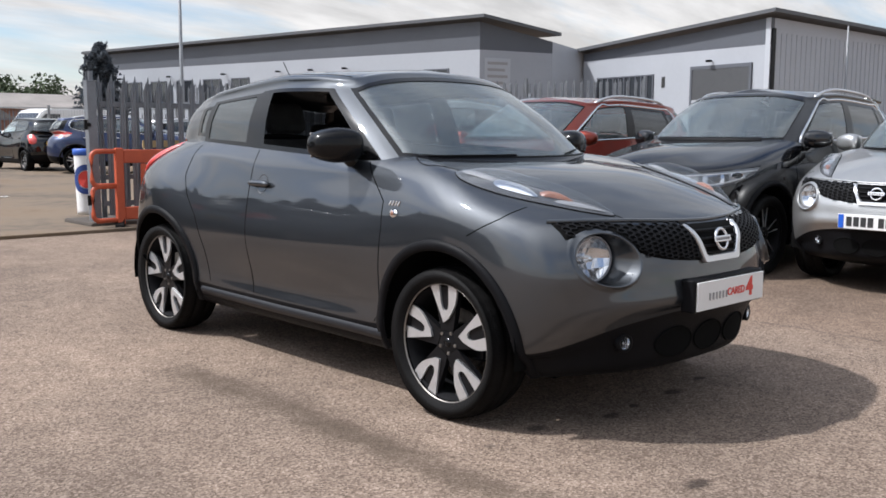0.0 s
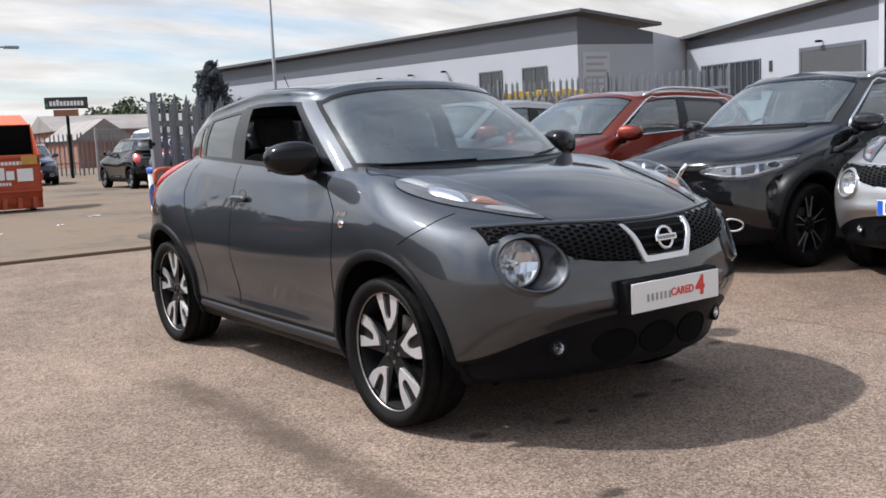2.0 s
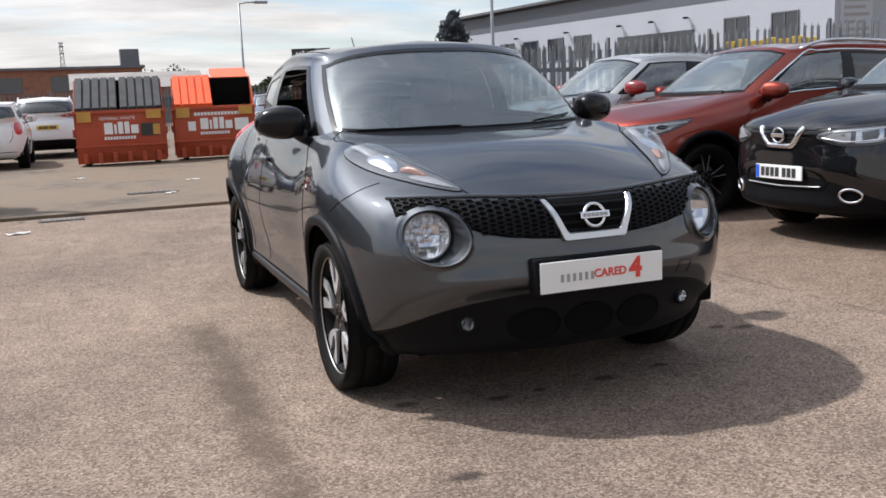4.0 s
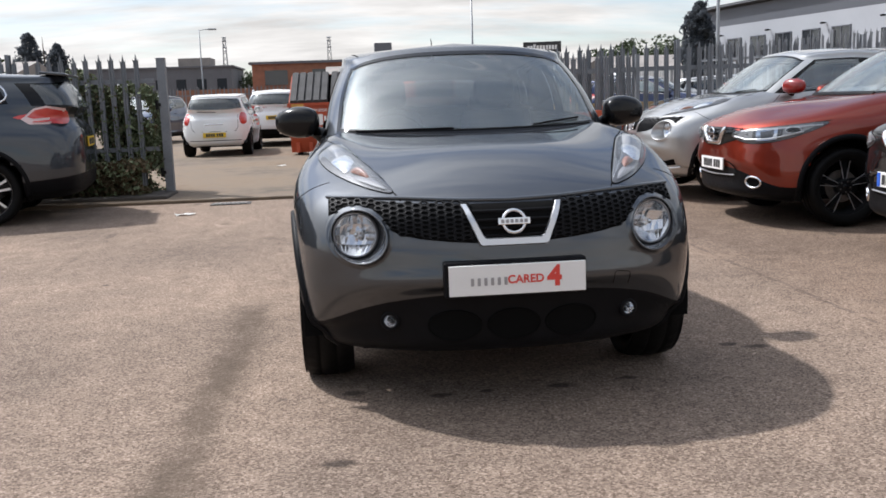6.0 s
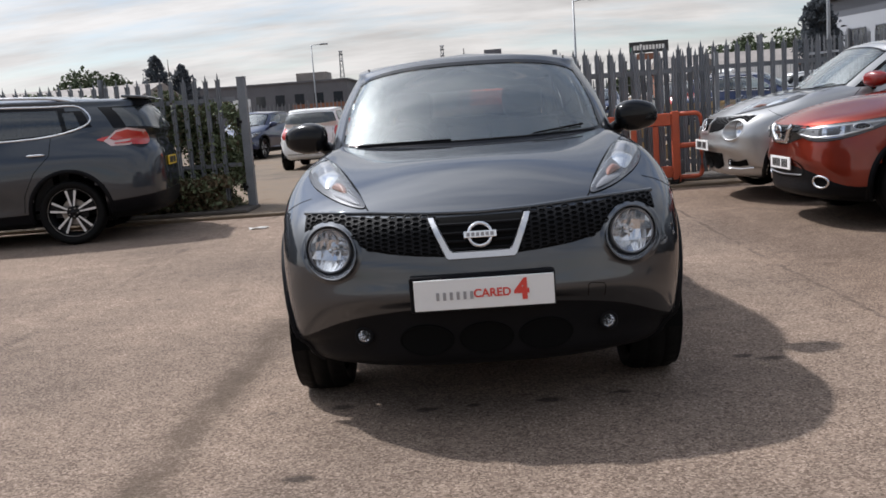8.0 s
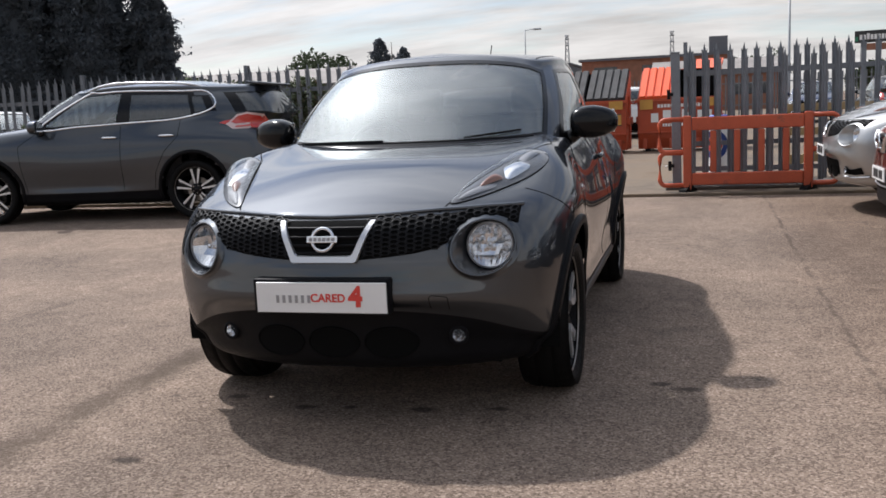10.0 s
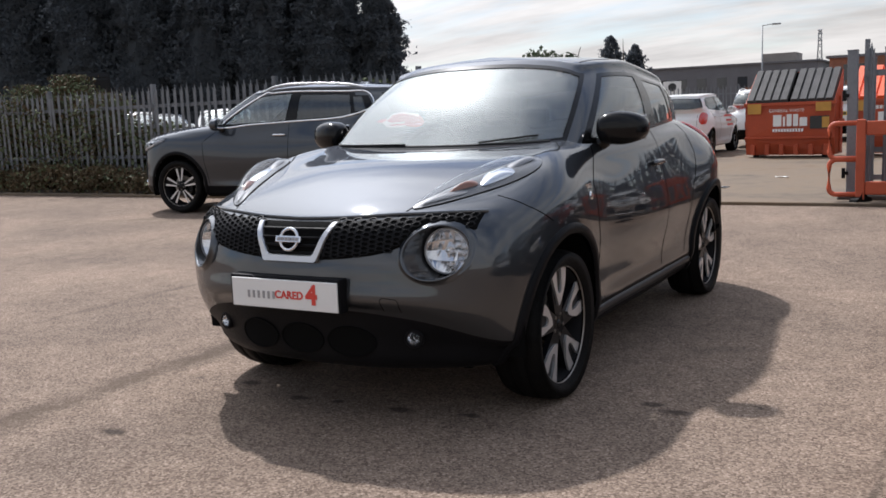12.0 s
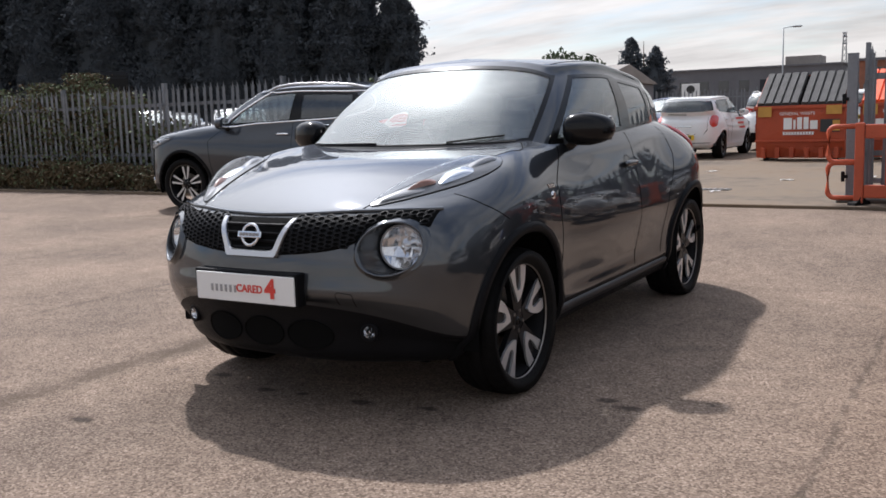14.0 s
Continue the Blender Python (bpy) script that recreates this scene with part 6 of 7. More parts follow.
def lamp_post(x, y, h, arm, label, yaw=0.0):
    t = thing("street_lamp", pose(x, y, Z1, 0, 0, yaw), label, "street lamp", "street lamps")
    part("column", add_tube(bmesh.new(), [(0, 0, 0), (0, 0, h * 0.25), (0, 0, h)], [0.075, 0.06, 0.04], 10), M_POLE, t, smooth=True)
    if arm:
        part("arm", add_tube(bmesh.new(), [(0, 0, h - 0.02), (arm * 0.5, 0, h + 0.03), (arm, 0, h + 0.05)], 0.03, 8), M_POLE, t, smooth=True)
        bm = box(arm - 0.05, arm + 0.55, -0.11, 0.11, h - 0.02, h + 0.10, 0.04)
        part("lamp_head", bm, M_POLE, t)
    return t


lamp_post(5.1, 36.6, 5.5, 0.7, "grey street lamp with a short arm", 0)
lamp_post(-11.1, 65.6, 6.7, 0.7, "far grey street lamp with a short arm", 0)
lamp_post(11.2, 23.6, 9.0, 0, "tall thin grey lamp column")


# ---------------------------------------------------------------- the cars
main_car = small_crossover("small_crossover", pose(0, 0, 0), "gunmetal grey small crossover with black mirrors on two-tone alloy wheels", M_GREY)
family_crossover("suv", pose(-5.98, 5.48, 0.065, 0, 0, -82.3), "slate grey large crossover with roof rails parked along the fence", M_XT, wb=2.705, front=0.83, rear=0.99, wide=1.03, tall=1.07, height=1.73, wr=0.365, nose=0.07, boxy=True)
family_crossover("crossover", pose(5.50, 0.72, 0.0, 0, 0, -90), "black family crossover with chrome window strip in a parking bay", M_BLACKCAR, group="cars in the bays", plate="band", tall=1.07, height=1.71, wr=0.355, spokes="dark")
family_crossover("crossover", pose(5.05, 3.05, 0.03, 0, 0, -90), "copper red family crossover with chrome window strip in a parking bay", M_RED, group="cars in the bays", tall=1.035, height=1.64, spokes="dark")
small_crossover("small_crossover", pose(4.75, 5.02, 0.10, 0, 0, -90), "silver small crossover with red mirrors in a parking bay", M_SILVER, False, "plate", "cars in the bays", True)
small_crossover("small_crossover", pose(5.75, -1.26, 0.0, 0, 0, -90), "silver small crossover with a black grille in a parking bay", M_SILVER, False, "plate", "cars in the bays")
family_crossover("hatchback", pose(-3.68, 18.2, Z1, 0, 0, 180), "white small hatchback parked in the yard", M_WHITECAR, wb=2.38, front=0.76, rear=0.60, wide=0.885, tall=0.93, height=1.45, wr=0.29, rails=False, chrome_line=False, flares=False, fogs=False, tail="upright", lower=M_WHITECAR)
# open gate leaf folded back on the fence
leaf = palisade("steel palisade gate leaf standing open against the fence", [(1.26, 6.93), (3.30, 6.86)], 1.66, z=Z1 + 0.05, posts=False, rails=(0.12, 0.84), group="")
leaf.name = "gate_leaf"
tagged(leaf, category="gate")
bm = box(0, 0.05, -0.02, 0.03, 0.05, 1.60)
bmesh.ops.transform(bm, matrix=pose(3.28, 6.86, Z1 + 0.05), verts=bm.verts)
part("gate_stile", bm, M_GALV, leaf)


# ---------------------------------------------------------------- barrier, bin, skips
def barrier(at, label):
    """A moulded plastic pedestrian barrier on rubber feet."""
    t = thing("barrier", at, label, "barrier")

    def slat(name, x0, x1, z0, z1, d=0.024):
        part(name, box(x0, x1, -d, d, z0, z1, 0.014), M_ORANGE, t)

    slat("top_board", 0.403, 1.697, 0.79, 0.95)
    slat("bottom_board", 0.403, 1.697, 0.12, 0.27)
    for x in (0.30, 1.70):
        slat("upright", x, x + 0.10, 0.06, 0.97, 0.035)
    for x in (0.62, 0.90, 1.18, 1.46):
        slat("strut", x, x + 0.075, 0.274, 0.786, 0.018)
    for s, x in ((-1, 0.33), (1, 1.77)):
        for z0, z1 in ((0.12, 0.52), (0.53, 0.93)):
            c = 0.075
            loop = [(x, 0, z0)]
            loop += [(x + s * (0.235 + c * math.sin(a)), 0, z0 + c - c * math.cos(a)) for a in np.linspace(0, math.pi / 2, 7)]
            loop += [(x + s * (0.235 + c * math.cos(a)), 0, z1 - c + c * math.sin(a)) for a in np.linspace(0, math.pi / 2, 7)]
            loop.append((x, 0, z1))
            part("end_loop", add_tube(bmesh.new(), loop, 0.028, 8), M_ORANGE, t, smooth=True)
    for x in (0.35, 1.75):
        bm = bmesh.new()
        add_prism(bm, [(-0.16, 0.0), (0.16, 0.0), (0.13, 0.07), (0.05, 0.10), (0.04, 0.15), (-0.04, 0.15), (-0.05, 0.10), (-0.13, 0.07)], 0.10, pose(x + 0.05, 0, 0, 0, 0, 60))
        part("foot", bm, M_RUBBER, t)
    return t


barrier(pose(0.92, 6.52, 0.075, 0, 0, 0.5), "orange plastic pedestrian barrier on black feet before the gate")

bin_post = thing("litter_bin", pose(1.68, 8.45, Z1), "white litter bin with blue rim and round red mark", "bin")
part("drum", add_revolve(bmesh.new(), [(0.001, 0.0), (0.135, 0.0), (0.135, 0.06), (0.155, 0.80), (0.155, 0.86)], 28, "z"), M_WHITE, bin_post, smooth=True)
part("rim", add_revolve(bmesh.new(), [(0.156, 0.80), (0.168, 0.81), (0.168, 0.88), (0.150, 0.89), (0.001, 0.89)], 28, "z"), mat("blue_plastic", (0.03, 0.10, 0.42), 0.4), bin_post, smooth=True)
M_BLUEDISC = mat("roundel_blue", (0.02, 0.05, 0.20), 0.5)
for r, rr, mm in ((0.20, 0.125, M_BLUEDISC), (0.115, 0.001, M_INKRED)):
    vs, fs = [], []
    for k in range(40):
        a = 2 * math.pi * k / 40
        for q in (r, rr):
            ang, z = q * math.cos(a) / 0.158, 0.48 + q * math.sin(a)
            vs.append((0.158 * math.sin(ang - 0.4), -0.158 * math.cos(ang - 0.4), z))
    fs = [(2 * k, 2 * k + 1, 2 * ((k + 1) % 40) + 1, 2 * ((k + 1) % 40)) for k in range(40)]
    grid_mesh("roundel", vs, fs, mm, bin_post)


def skip(at, label, lid_mats, open_right=False, wide=1.80, words=True):
    """A steel waste container with a sloping top, pockets, stickers and two plastic lids."""
    t = thing("waste_container", at, label, "skip", "waste containers")
    hw, d = wide / 2, 0.84
    zf, zr = 1.16, 1.80
    body = bmesh.new()

    def plate(pts, th):
        vs = [body.verts.new(p) for p in pts]
        f = body.faces.new(vs)
        f.normal_update()
        n = f.normal * th
        ws = [body.verts.new(v.co - n) for v in vs]
        body.faces.new(ws[::-1])
        for k in range(len(vs)):
            j = (k + 1) % len(vs)
            body.faces.new((vs[j], vs[k], ws[k], ws[j]))

    plate([(-hw, 0, zf), (-hw, 0.0, 0.42), (-hw + 0.02, 0.10, 0.06), (hw - 0.02, 0.10, 0.06), (hw, 0.0, 0.42), (hw, 0, zf)], 0.02)
    plate([(hw, d, zr), (hw, d, 0.06), (-hw, d, 0.06), (-hw, d, zr)], 0.02)
    plate([(-hw, d, zr), (-hw, d, 0.06), (-hw, 0.10, 0.06), (-hw, 0, 0.42), (-hw, 0, zf)], 0.02)
    plate([(hw, 0, zf), (hw, 0, 0.42), (hw, 0.10, 0.06), (hw, d, 0.06), (hw, d, zr)], 0.02)
    plate([(-hw, 0.1, 0.08), (-hw, d, 0.08), (hw, d, 0.08), (hw, 0.1, 0.08)], 0.02)
    part("body", body, M_SKIP, t)
    # near-black fill and back sheet paint in the shade inside the container
    part("inner_shade", box(-hw + 0.03, hw - 0.03, 0.20, d - 0.03, 0.09, zf - 0.12), M_GAP, t)
    part("back_shade", box(-hw + 0.03, hw - 0.03, d - 0.05, d - 0.022, zf - 0.2, zr - 0.02), M_GAP, t)
    for x in (-hw + 0.2, hw - 0.2):
        part("skid", box(x - 0.06, x + 0.06, 0.12, d - 0.05, 0.0, 0.062), M_RIMDARK, t)
    part("top_rail", box(-hw - 0.03, hw + 0.03, -0.045, 0.02, zf - 0.07, zf, 0.008), M_SKIP, t)
    part("waist_rail", box(-hw - 0.01, hw + 0.01, -0.03, 0.02, 0.40, 0.44, 0.006), M_SKIP, t)
    for k in range(6):
        x = -hw + 0.16 + k * (wide - 0.32) / 5
        part("rib", box(x - 0.045, x + 0.045, -0.02, 0.10, 0.06, 0.28, 0.006), M_SKIP, t)
    for s in (-1, 1):
        part("lift_pocket", box(s * hw - 0.06, s * hw + 0.06, 0.15, d - 0.1, 0.62, 0.78, 0.01), M_SKIP, t)
        part("side_rib", box(s * hw - 0.03, s * hw + 0.03, 0.45, 0.55, 0.10, 1.25, 0.006), M_SKIP, t)
    slope = math.atan2(zr - zf, d)
    long = math.hypot(zr - zf, d)
    for q, mm in enumerate(lid_mats):
        x0 = -hw + q * hw + 0.030
        bm = bmesh.new()
        # one corrugated sheet with its front edge turned down
        top = [(x0, 0.03)]
        for k in range(5):
            xr = x0 + 0.078 + k * (hw - 0.216) / 4
            top += [(xr - 0.072, 0.03), (xr - 0.063, 0.066), (xr + 0.063, 0.066), (xr + 0.072, 0.03)]
        top += [(x0 + hw - 0.06, 0.03)]
        add_prism(bm, [(x0 + hw - 0.06, 0.0), (x0, 0.0)] + top, long, Matrix.Identity(4))
        for v in bm.verts:
            if v.co.y < 0.01 and v.co.z < 0.01:
                v.co.z, v.co.y = -0.07, -0.03
        if open_right and q == 1:
            bmesh.ops.transform(bm, matrix=Matrix.Translation((0, d + 0.02, zr)) @ Matrix.Rotation(radians(-171), 4, "X") @ Matrix.Translation((0, -long, 0)), verts=bm.verts)
        else:
            bmesh.ops.transform(bm, matrix=Matrix.Translation((0, 0, zf + 0.01)) @ Matrix.Rotation(slope, 4, "X"), verts=bm.verts)
        part("lid", bm, mm, t)
    # painted name as plain white shapes, a line of bars beneath, stickers
    bm = bmesh.new()
    x = -0.32
    for wd, hh in ((0.17, 0.24), (0.045, 0.20), (0.10, 0.25), (0.10, 0.25), (0.15, 0.18)):
        add_box(bm, x, x + wd, -0.006, -0.001, 0.66, 0.66 + hh)
        x += wd + 0.03
    part("name_mark", bm, M_WHITE, t)
    for k in range(11):
        part("number_bar", box(-0.33 + k * 0.058, -0.33 + k * 0.058 + 0.04, -0.006, -0.001, 0.545, 0.61), M_WHITE, t)
    if words:
        letters("GENERAL WASTE", 0.092, M_WHITE, t, (-0.05, -0.003, 0.985), name="wording")
        part("sticker", box(0.42, 0.80, -0.006, -0.001, 0.60, 0.86), M_INK, t)
        part("sticker", box(0.66, 0.80, -0.009, -0.0065, 0.62, 0.84), M_STICKER, t)
    else:
        for k in range(14):
            part("wording_bar", box(-0.44 + k * 0.072, -0.44 + k * 0.072 + 0.055, -0.006, -0.001, 0.96, 1.03, 0.001), M_WHITE, t)
        part("sticker", box(-0.58, -0.42, -0.006, -0.001, 0.64, 0.84), M_WHITE, t)
        part("sticker", box(0.42, 0.72, -0.006, -0.001, 0.62, 0.88), M_WHITE, t)
    part("sticker", box(-hw + 0.06, -hw + 0.34, -0.049, -0.046, zf - 0.23, zf - 0.02), M_STICKER, t)
    part("sticker", box(hw - 0.36, hw - 0.06, -0.049, -0.046, zf - 0.20, zf - 0.02), M_STICKER, t)
    return t


skip(pose(-1.02, 15.72, Z1, 0, 0, -4), "orange steel waste container with two closed grey lids", (M_LIDBLACK, M_LIDBLACK))
skip(pose(0.98, 15.95, Z1, 0, 0, -5), "orange steel waste container with one lid thrown open", (M_LIDORANGE, M_LIDORANGE), True, 1.75, False)


# ---------------------------------------------------------------- greenery
def leaf_cloud(rng, pts, size, aspect=0.6):
    """Small bent leaves at the given places: vertices and faces."""
    n = len(pts)
    a = rng.normal(size=(n, 3))
    a /= np.linalg.norm(a, axis=1, keepdims=True)
    b = np.cross(a, rng.normal(size=(n, 3)))
    b /= np.linalg.norm(b, axis=1, keepdims=True) + 1e-9
    c = np.cross(a, b)
    s = (size * rng.uniform(0.6, 1.4, n))[:, None]
    v = np.empty((n, 4, 3))
    v[:, 0] = pts - a * s
    v[:, 1] = pts + b * s * aspect + c * s * 0.15
    v[:, 2] = pts + a * s
    v[:, 3] = pts - b * s * aspect + c * s * 0.15
    f = np.arange(4 * n).reshape(n, 4)
    return v.reshape(-1, 3), f


def leaves_part(name, v, f, material, parent):
    me = bpy.data.meshes.new(name)
    me.vertices.add(len(v))
    me.vertices.foreach_set("co", np.asarray(v, np.float32).ravel())
    me.loops.add(f.size)
    me.loops.foreach_set("vertex_index", f.astype(np.int32).ravel())
    me.polygons.add(len(f))
    me.polygons.foreach_set("loop_start", np.arange(0, f.size, f.shape[1], dtype=np.int32))
    me.update(calc_edges=True)
    return link(name, me, material, parent)


def conifer(x, y, h, r, seed, label, n=2600, size=0.26, group="conifers", base=0.3, spires=1):
    rng = np.random.default_rng(seed)
    t = thing("conifer", pose(x, y, Z1), label, "tree", group)
    part("trunk", add_tube(bmesh.new(), [(0, 0, 0), (0.05, 0, h * 0.5), (0, 0.03, h * 0.96)], [0.22, 0.12, 0.02], 8), M_BARK, t, smooth=True)
    pts = []
    for k in range(spires):
        cx = (k - (spires - 1) / 2) * r * 0.9
        hh = h * (1 - 0.12 * k)
        m = n // spires
        u = rng.uniform(0, 1, m) ** 0.8
        z = base + u * (hh - base)
        tier = 0.80 + 0.20 * np.cos(z * 2 * math.pi / 0.9 + rng.uniform(0, 6)) + 0.25 * np.sin(z * 1.7 + seed)
        rad = r * (1 - u) ** 0.72 * (0.62 + 0.38 * tier) + 0.12
        ang = rng.uniform(0, 2 * math.pi, m)
        lump = 1 + 0.22 * np.sin(3 * ang + z * 1.3 + seed) + 0.14 * np.sin(7 * ang - z * 2.1)
        rr = rad * lump * np.sqrt(rng.uniform(0.25, 1, m))
        pts.append(np.stack([cx + rr * np.cos(ang), rr * np.sin(ang), z - 0.15 * rr], 1))
        for q in range(26):
            uu = rng.uniform(0.25, 0.98)
            zz = base + uu * (hh - base)
            aa = rng.uniform(0, 2 * math.pi)
            out = r * (1 - uu) ** 0.72 * rng.uniform(1.0, 1.35) + 0.15
            s = rng.uniform(0.3, 1, 30)[:, None]
            pts.append(np.array([cx, 0, zz]) + s * np.array([out * math.cos(aa), out * math.sin(aa), 0.25 * out]) + rng.normal(0, 0.10, (30, 3)))
    v, f = leaf_cloud(rng, np.concatenate(pts), size, 0.45)
    leaves_part("crown", v, f, M_CONIFER, t)
    core = bmesh.new()
    for k in range(spires):
        cx = (k - (spires - 1) / 2) * r * 0.9
        add_tube(core, [(cx, 0, base), (cx, 0, h * 0.3), (cx, 0, h * 0.6), (cx, 0, h * (0.86 - 0.12 * k))], [r * 0.56, r * 0.54, r * 0.32, 0.05], 9)
    part("inner_crown", core, M_CONIFER, t)
    return t


row = [(-26.0, 38.4, 8.6), (-28.6, 36.8, 10.4), (-31.4, 35.2, 11.4), (-34.2, 33.6, 11.9), (-37.0, 31.9, 11.6), (-39.8, 30.2, 12.1), (-42.6, 28.5, 11.7), (-45.4, 26.8, 12.0), (-48.2, 25.1, 11.6), (-51.0, 23.4, 11.9), (-53.8, 21.7, 11.5), (-56.6, 20.0, 11.9)]
for k, (x, y, h) in enumerate(row):
    conifer(x, y, h, 3.1 if k else 2.5, 10 + k, "dense dark evergreen conifer in a tall hedge row", 26000, 0.11, "hedge row")
for k in range(11):
    conifer(-29.5 - 2.8 * k, 39.6 - 1.7 * k, 12.6 + 0.6 * math.sin(k * 2.1), 3.4, 110 + k, "dense dark evergreen conifer behind the hedge row", 12000, 0.15, "hedge row")
conifer(-29.2, 88.6, 8.6, 2.8, 40, "dark conifer with two spires in the distance", 4200, 0.19, "far trees", spires=2)
conifer(25.9, 63.5, 7.6, 2.7, 41, "dark conifer beside the industrial unit", 3600, 0.19, "far trees")


def broadleaf(x, y, h, r, seed, label, n=1500, size=0.3, material=None, group="far trees"):
    rng = np.random.default_rng(seed)
    t = thing("tree", pose(x, y, Z1), label, "tree", group)
    bm = add_tube(bmesh.new(), [(0, 0, 0), (0.06, 0.04, h * 0.35), (0.0, 0.1, h * 0.6)], [0.22, 0.16, 0.09], 8)
    pts = []
    for k in range(11):
        a = rng.uniform(0, 2 * math.pi)
        tip = np.array([r * 0.75 * math.cos(a) * rng.uniform(0.3, 1), r * 0.75 * math.sin(a) * rng.uniform(0.3, 1), h * rng.uniform(0.55, 0.95)])
        add_tube(bm, [(0.03, 0.05, h * 0.38), tuple(tip * 0.55 + np.array([0, 0, h * 0.22])), tuple(tip)], [0.08, 0.05, 0.015], 6)
        m = n // 11
        d = rng.normal(0, 1, (m, 3))
        d /= np.linalg.norm(d, axis=1, keepdims=True)
        pts.append(tip + d * (r * 0.42 * rng.uniform(0.2, 1.05, m) ** 0.6)[:, None] * np.array([1, 1, 0.75]))
    part("trunk", bm, M_BARK, t, smooth=True)
    v, f = leaf_cloud(rng, np.concatenate(pts), size)
    leaves_part("crown", v, f, material or M_LEAFFAR, t)
    return t


broadleaf(-32.4, 77, 6.8, 3.6, 51, "spreading broadleaf tree in the distance", 2600, 0.20)
for k, (x, y, h, r) in enumerate([(-56, 150, 8, 5), (-70, 150, 8, 5), (-14, 158, 7, 5), (12, 155, 7, 6), (24, 100, 3.6, 3), (28, 104, 4.2, 4), (32, 98, 5.2, 4), (20, 112, 3.8, 3), (37, 108, 7.0, 5), (33, 110, 6.0, 4)]):
    broadleaf(x, y, h, r, 60 + k, "broadleaf tree in the far belt of trees", 2200, 0.24)


def creeper(x0, x1, y, zmax, seed, label, n=5000, depth=0.35, size=0.045, dry=0.12, on=None):
    """Creeper grown through a stretch of fence: stems and small leaves."""
    rng = np.random.default_rng(seed)
    t = thing("creeper", None, label, "climbing plant", "creepers", "stuff")
    bm = bmesh.new()
    for k in range(int((x1 - x0) * 9)):
        px = rng.uniform(x0, x1)
        pz = [Vector((px, y + 0.1, Z1))]
        for q in range(5):
            last = pz[-1]
            pz.append(last + Vector((rng.normal(0, 0.10), rng.normal(0, 0.05), zmax / 5.5)))
        add_tube(bm, pz, 0.006, 4)
    part("stems", bm, M_BARK, t)
    xs = rng.uniform(x0, x1, n)
    edge = 0.55 + 0.45 * np.sin(xs * 2.3 + seed) * np.sin(xs * 0.9 + 1) + 0.2 * np.sin(xs * 7)
    zs = Z1 + rng.uniform(0, 1, n) ** 0.85 * zmax * np.clip(0.62 + 0.42 * edge, 0.4, 1.05)
    ys = y + rng.normal(0, 0.33, n) * depth + 0.08
    pts = np.stack([xs, ys, zs], 1)
    cl = np.sin(xs * 5.1) * np.sin(zs * 6.3 + xs) + 0.5 * np.sin(xs * 13 + zs * 9)
    pts = pts[cl > -0.75]
    k = int(len(pts) * dry)
    v, f = leaf_cloud(rng, pts[k:], size, 0.75)
    leaves_part("leaves", v, f, M_LEAF, t)
    v, f = leaf_cloud(rng, pts[:k], size, 0.6)
    leaves_part("dry_leaves", v, f, M_DRY, t)
    return t


creeper(-6.6, -3.15, 7.55, 1.72, 71, "green ivy growing through the fence beside the gate post", 60000, 0.6, 0.024, 0.15)
creeper(-15.0, -12.0, 7.62, 2.12, 76, "brown-green bramble topping the palisade fence", 26000, 0.7, 0.034, 0.6)
creeper(-18.6, -11.6, 7.38, 1.98, 72, "straggling brown-green creeper over the palisade fence", 80000, 0.8, 0.030, 0.5)
creeper(-7.4, -3.25, 6.98, 0.55, 77, "dark weeds and litter of leaves at the foot of the fence", 20000, 0.45, 0.028, 0.7)
creeper(-16.8, -9.4, 6.66, 0.52, 75, "dark scrub spilling over the kerb at the foot of the fence", 20000, 0.5, 0.032, 0.85)
creeper(-24.5, -16.5, 7.1, 0.9, 73, "low weeds along the foot of the fence", 16000, 0.7, 0.05, 0.4)
creeper(-12.9, -5.6, 7.40, 1.25, 74, "low weeds behind the parked crossover", 26000, 0.6, 0.040, 0.4)


# ---------------------------------------------------------------- the far side
def shed(label, x0, x1, y0, y1, h, ridge, wall, roof, name="shed", windows=0, group="far buildings", along_x=True, wz=(0.45, 0.75), door=False):
    """A far building with walls, pitched or flat roof and a row of windows towards the yard."""
    t = thing(name, None, label, "building", group)
    bm = box(x0, x1, y0, y1, Z1, h)
    part("wall", bm, wall, t)
    if ridge > 0:
        bm = bmesh.new()
        if along_x:
            prof = [(y0 - 0.3, h), (y1 + 0.3, h), ((y0 + y1) / 2, h + ridge)]
            pts = [(x0 - 0.3, a, b) for a, b in prof] + [(x1 + 0.3, a, b) for a, b in prof]
        else:
            prof = [(x0 - 0.3, h), (x1 + 0.3, h), ((x0 + x1) / 2, h + ridge)]
            pts = [(a, y0 - 0.3, b) for a, b in prof] + [(a, y1 + 0.3, b) for a, b in prof]
        vs = [bm.verts.new(p) for p in pts]
        for f in ((0, 1, 2), (5, 4, 3), (0, 3, 4, 1), (1, 4, 5, 2), (2, 5, 3, 0)):
            bm.faces.new([vs[k] for k in f])
        bmesh.ops.recalc_face_normals(bm, faces=bm.faces)
        part("roof", bm, roof, t)
    else:
        part("roof", box(x0 - 0.3, x1 + 0.3, y0 - 0.3, y1 + 0.3, h, h + 0.25), roof, t)
    for k in range(windows):
        xc = x0 + (x1 - x0) * (k + 0.5) / windows
        wd = (x1 - x0) / windows * 0.24
        part("window", box(xc - wd, xc + wd, y0 - 0.05, y0 + 0.05, h * wz[0], h * wz[1]), M_DARKGLASS, t)
    return t


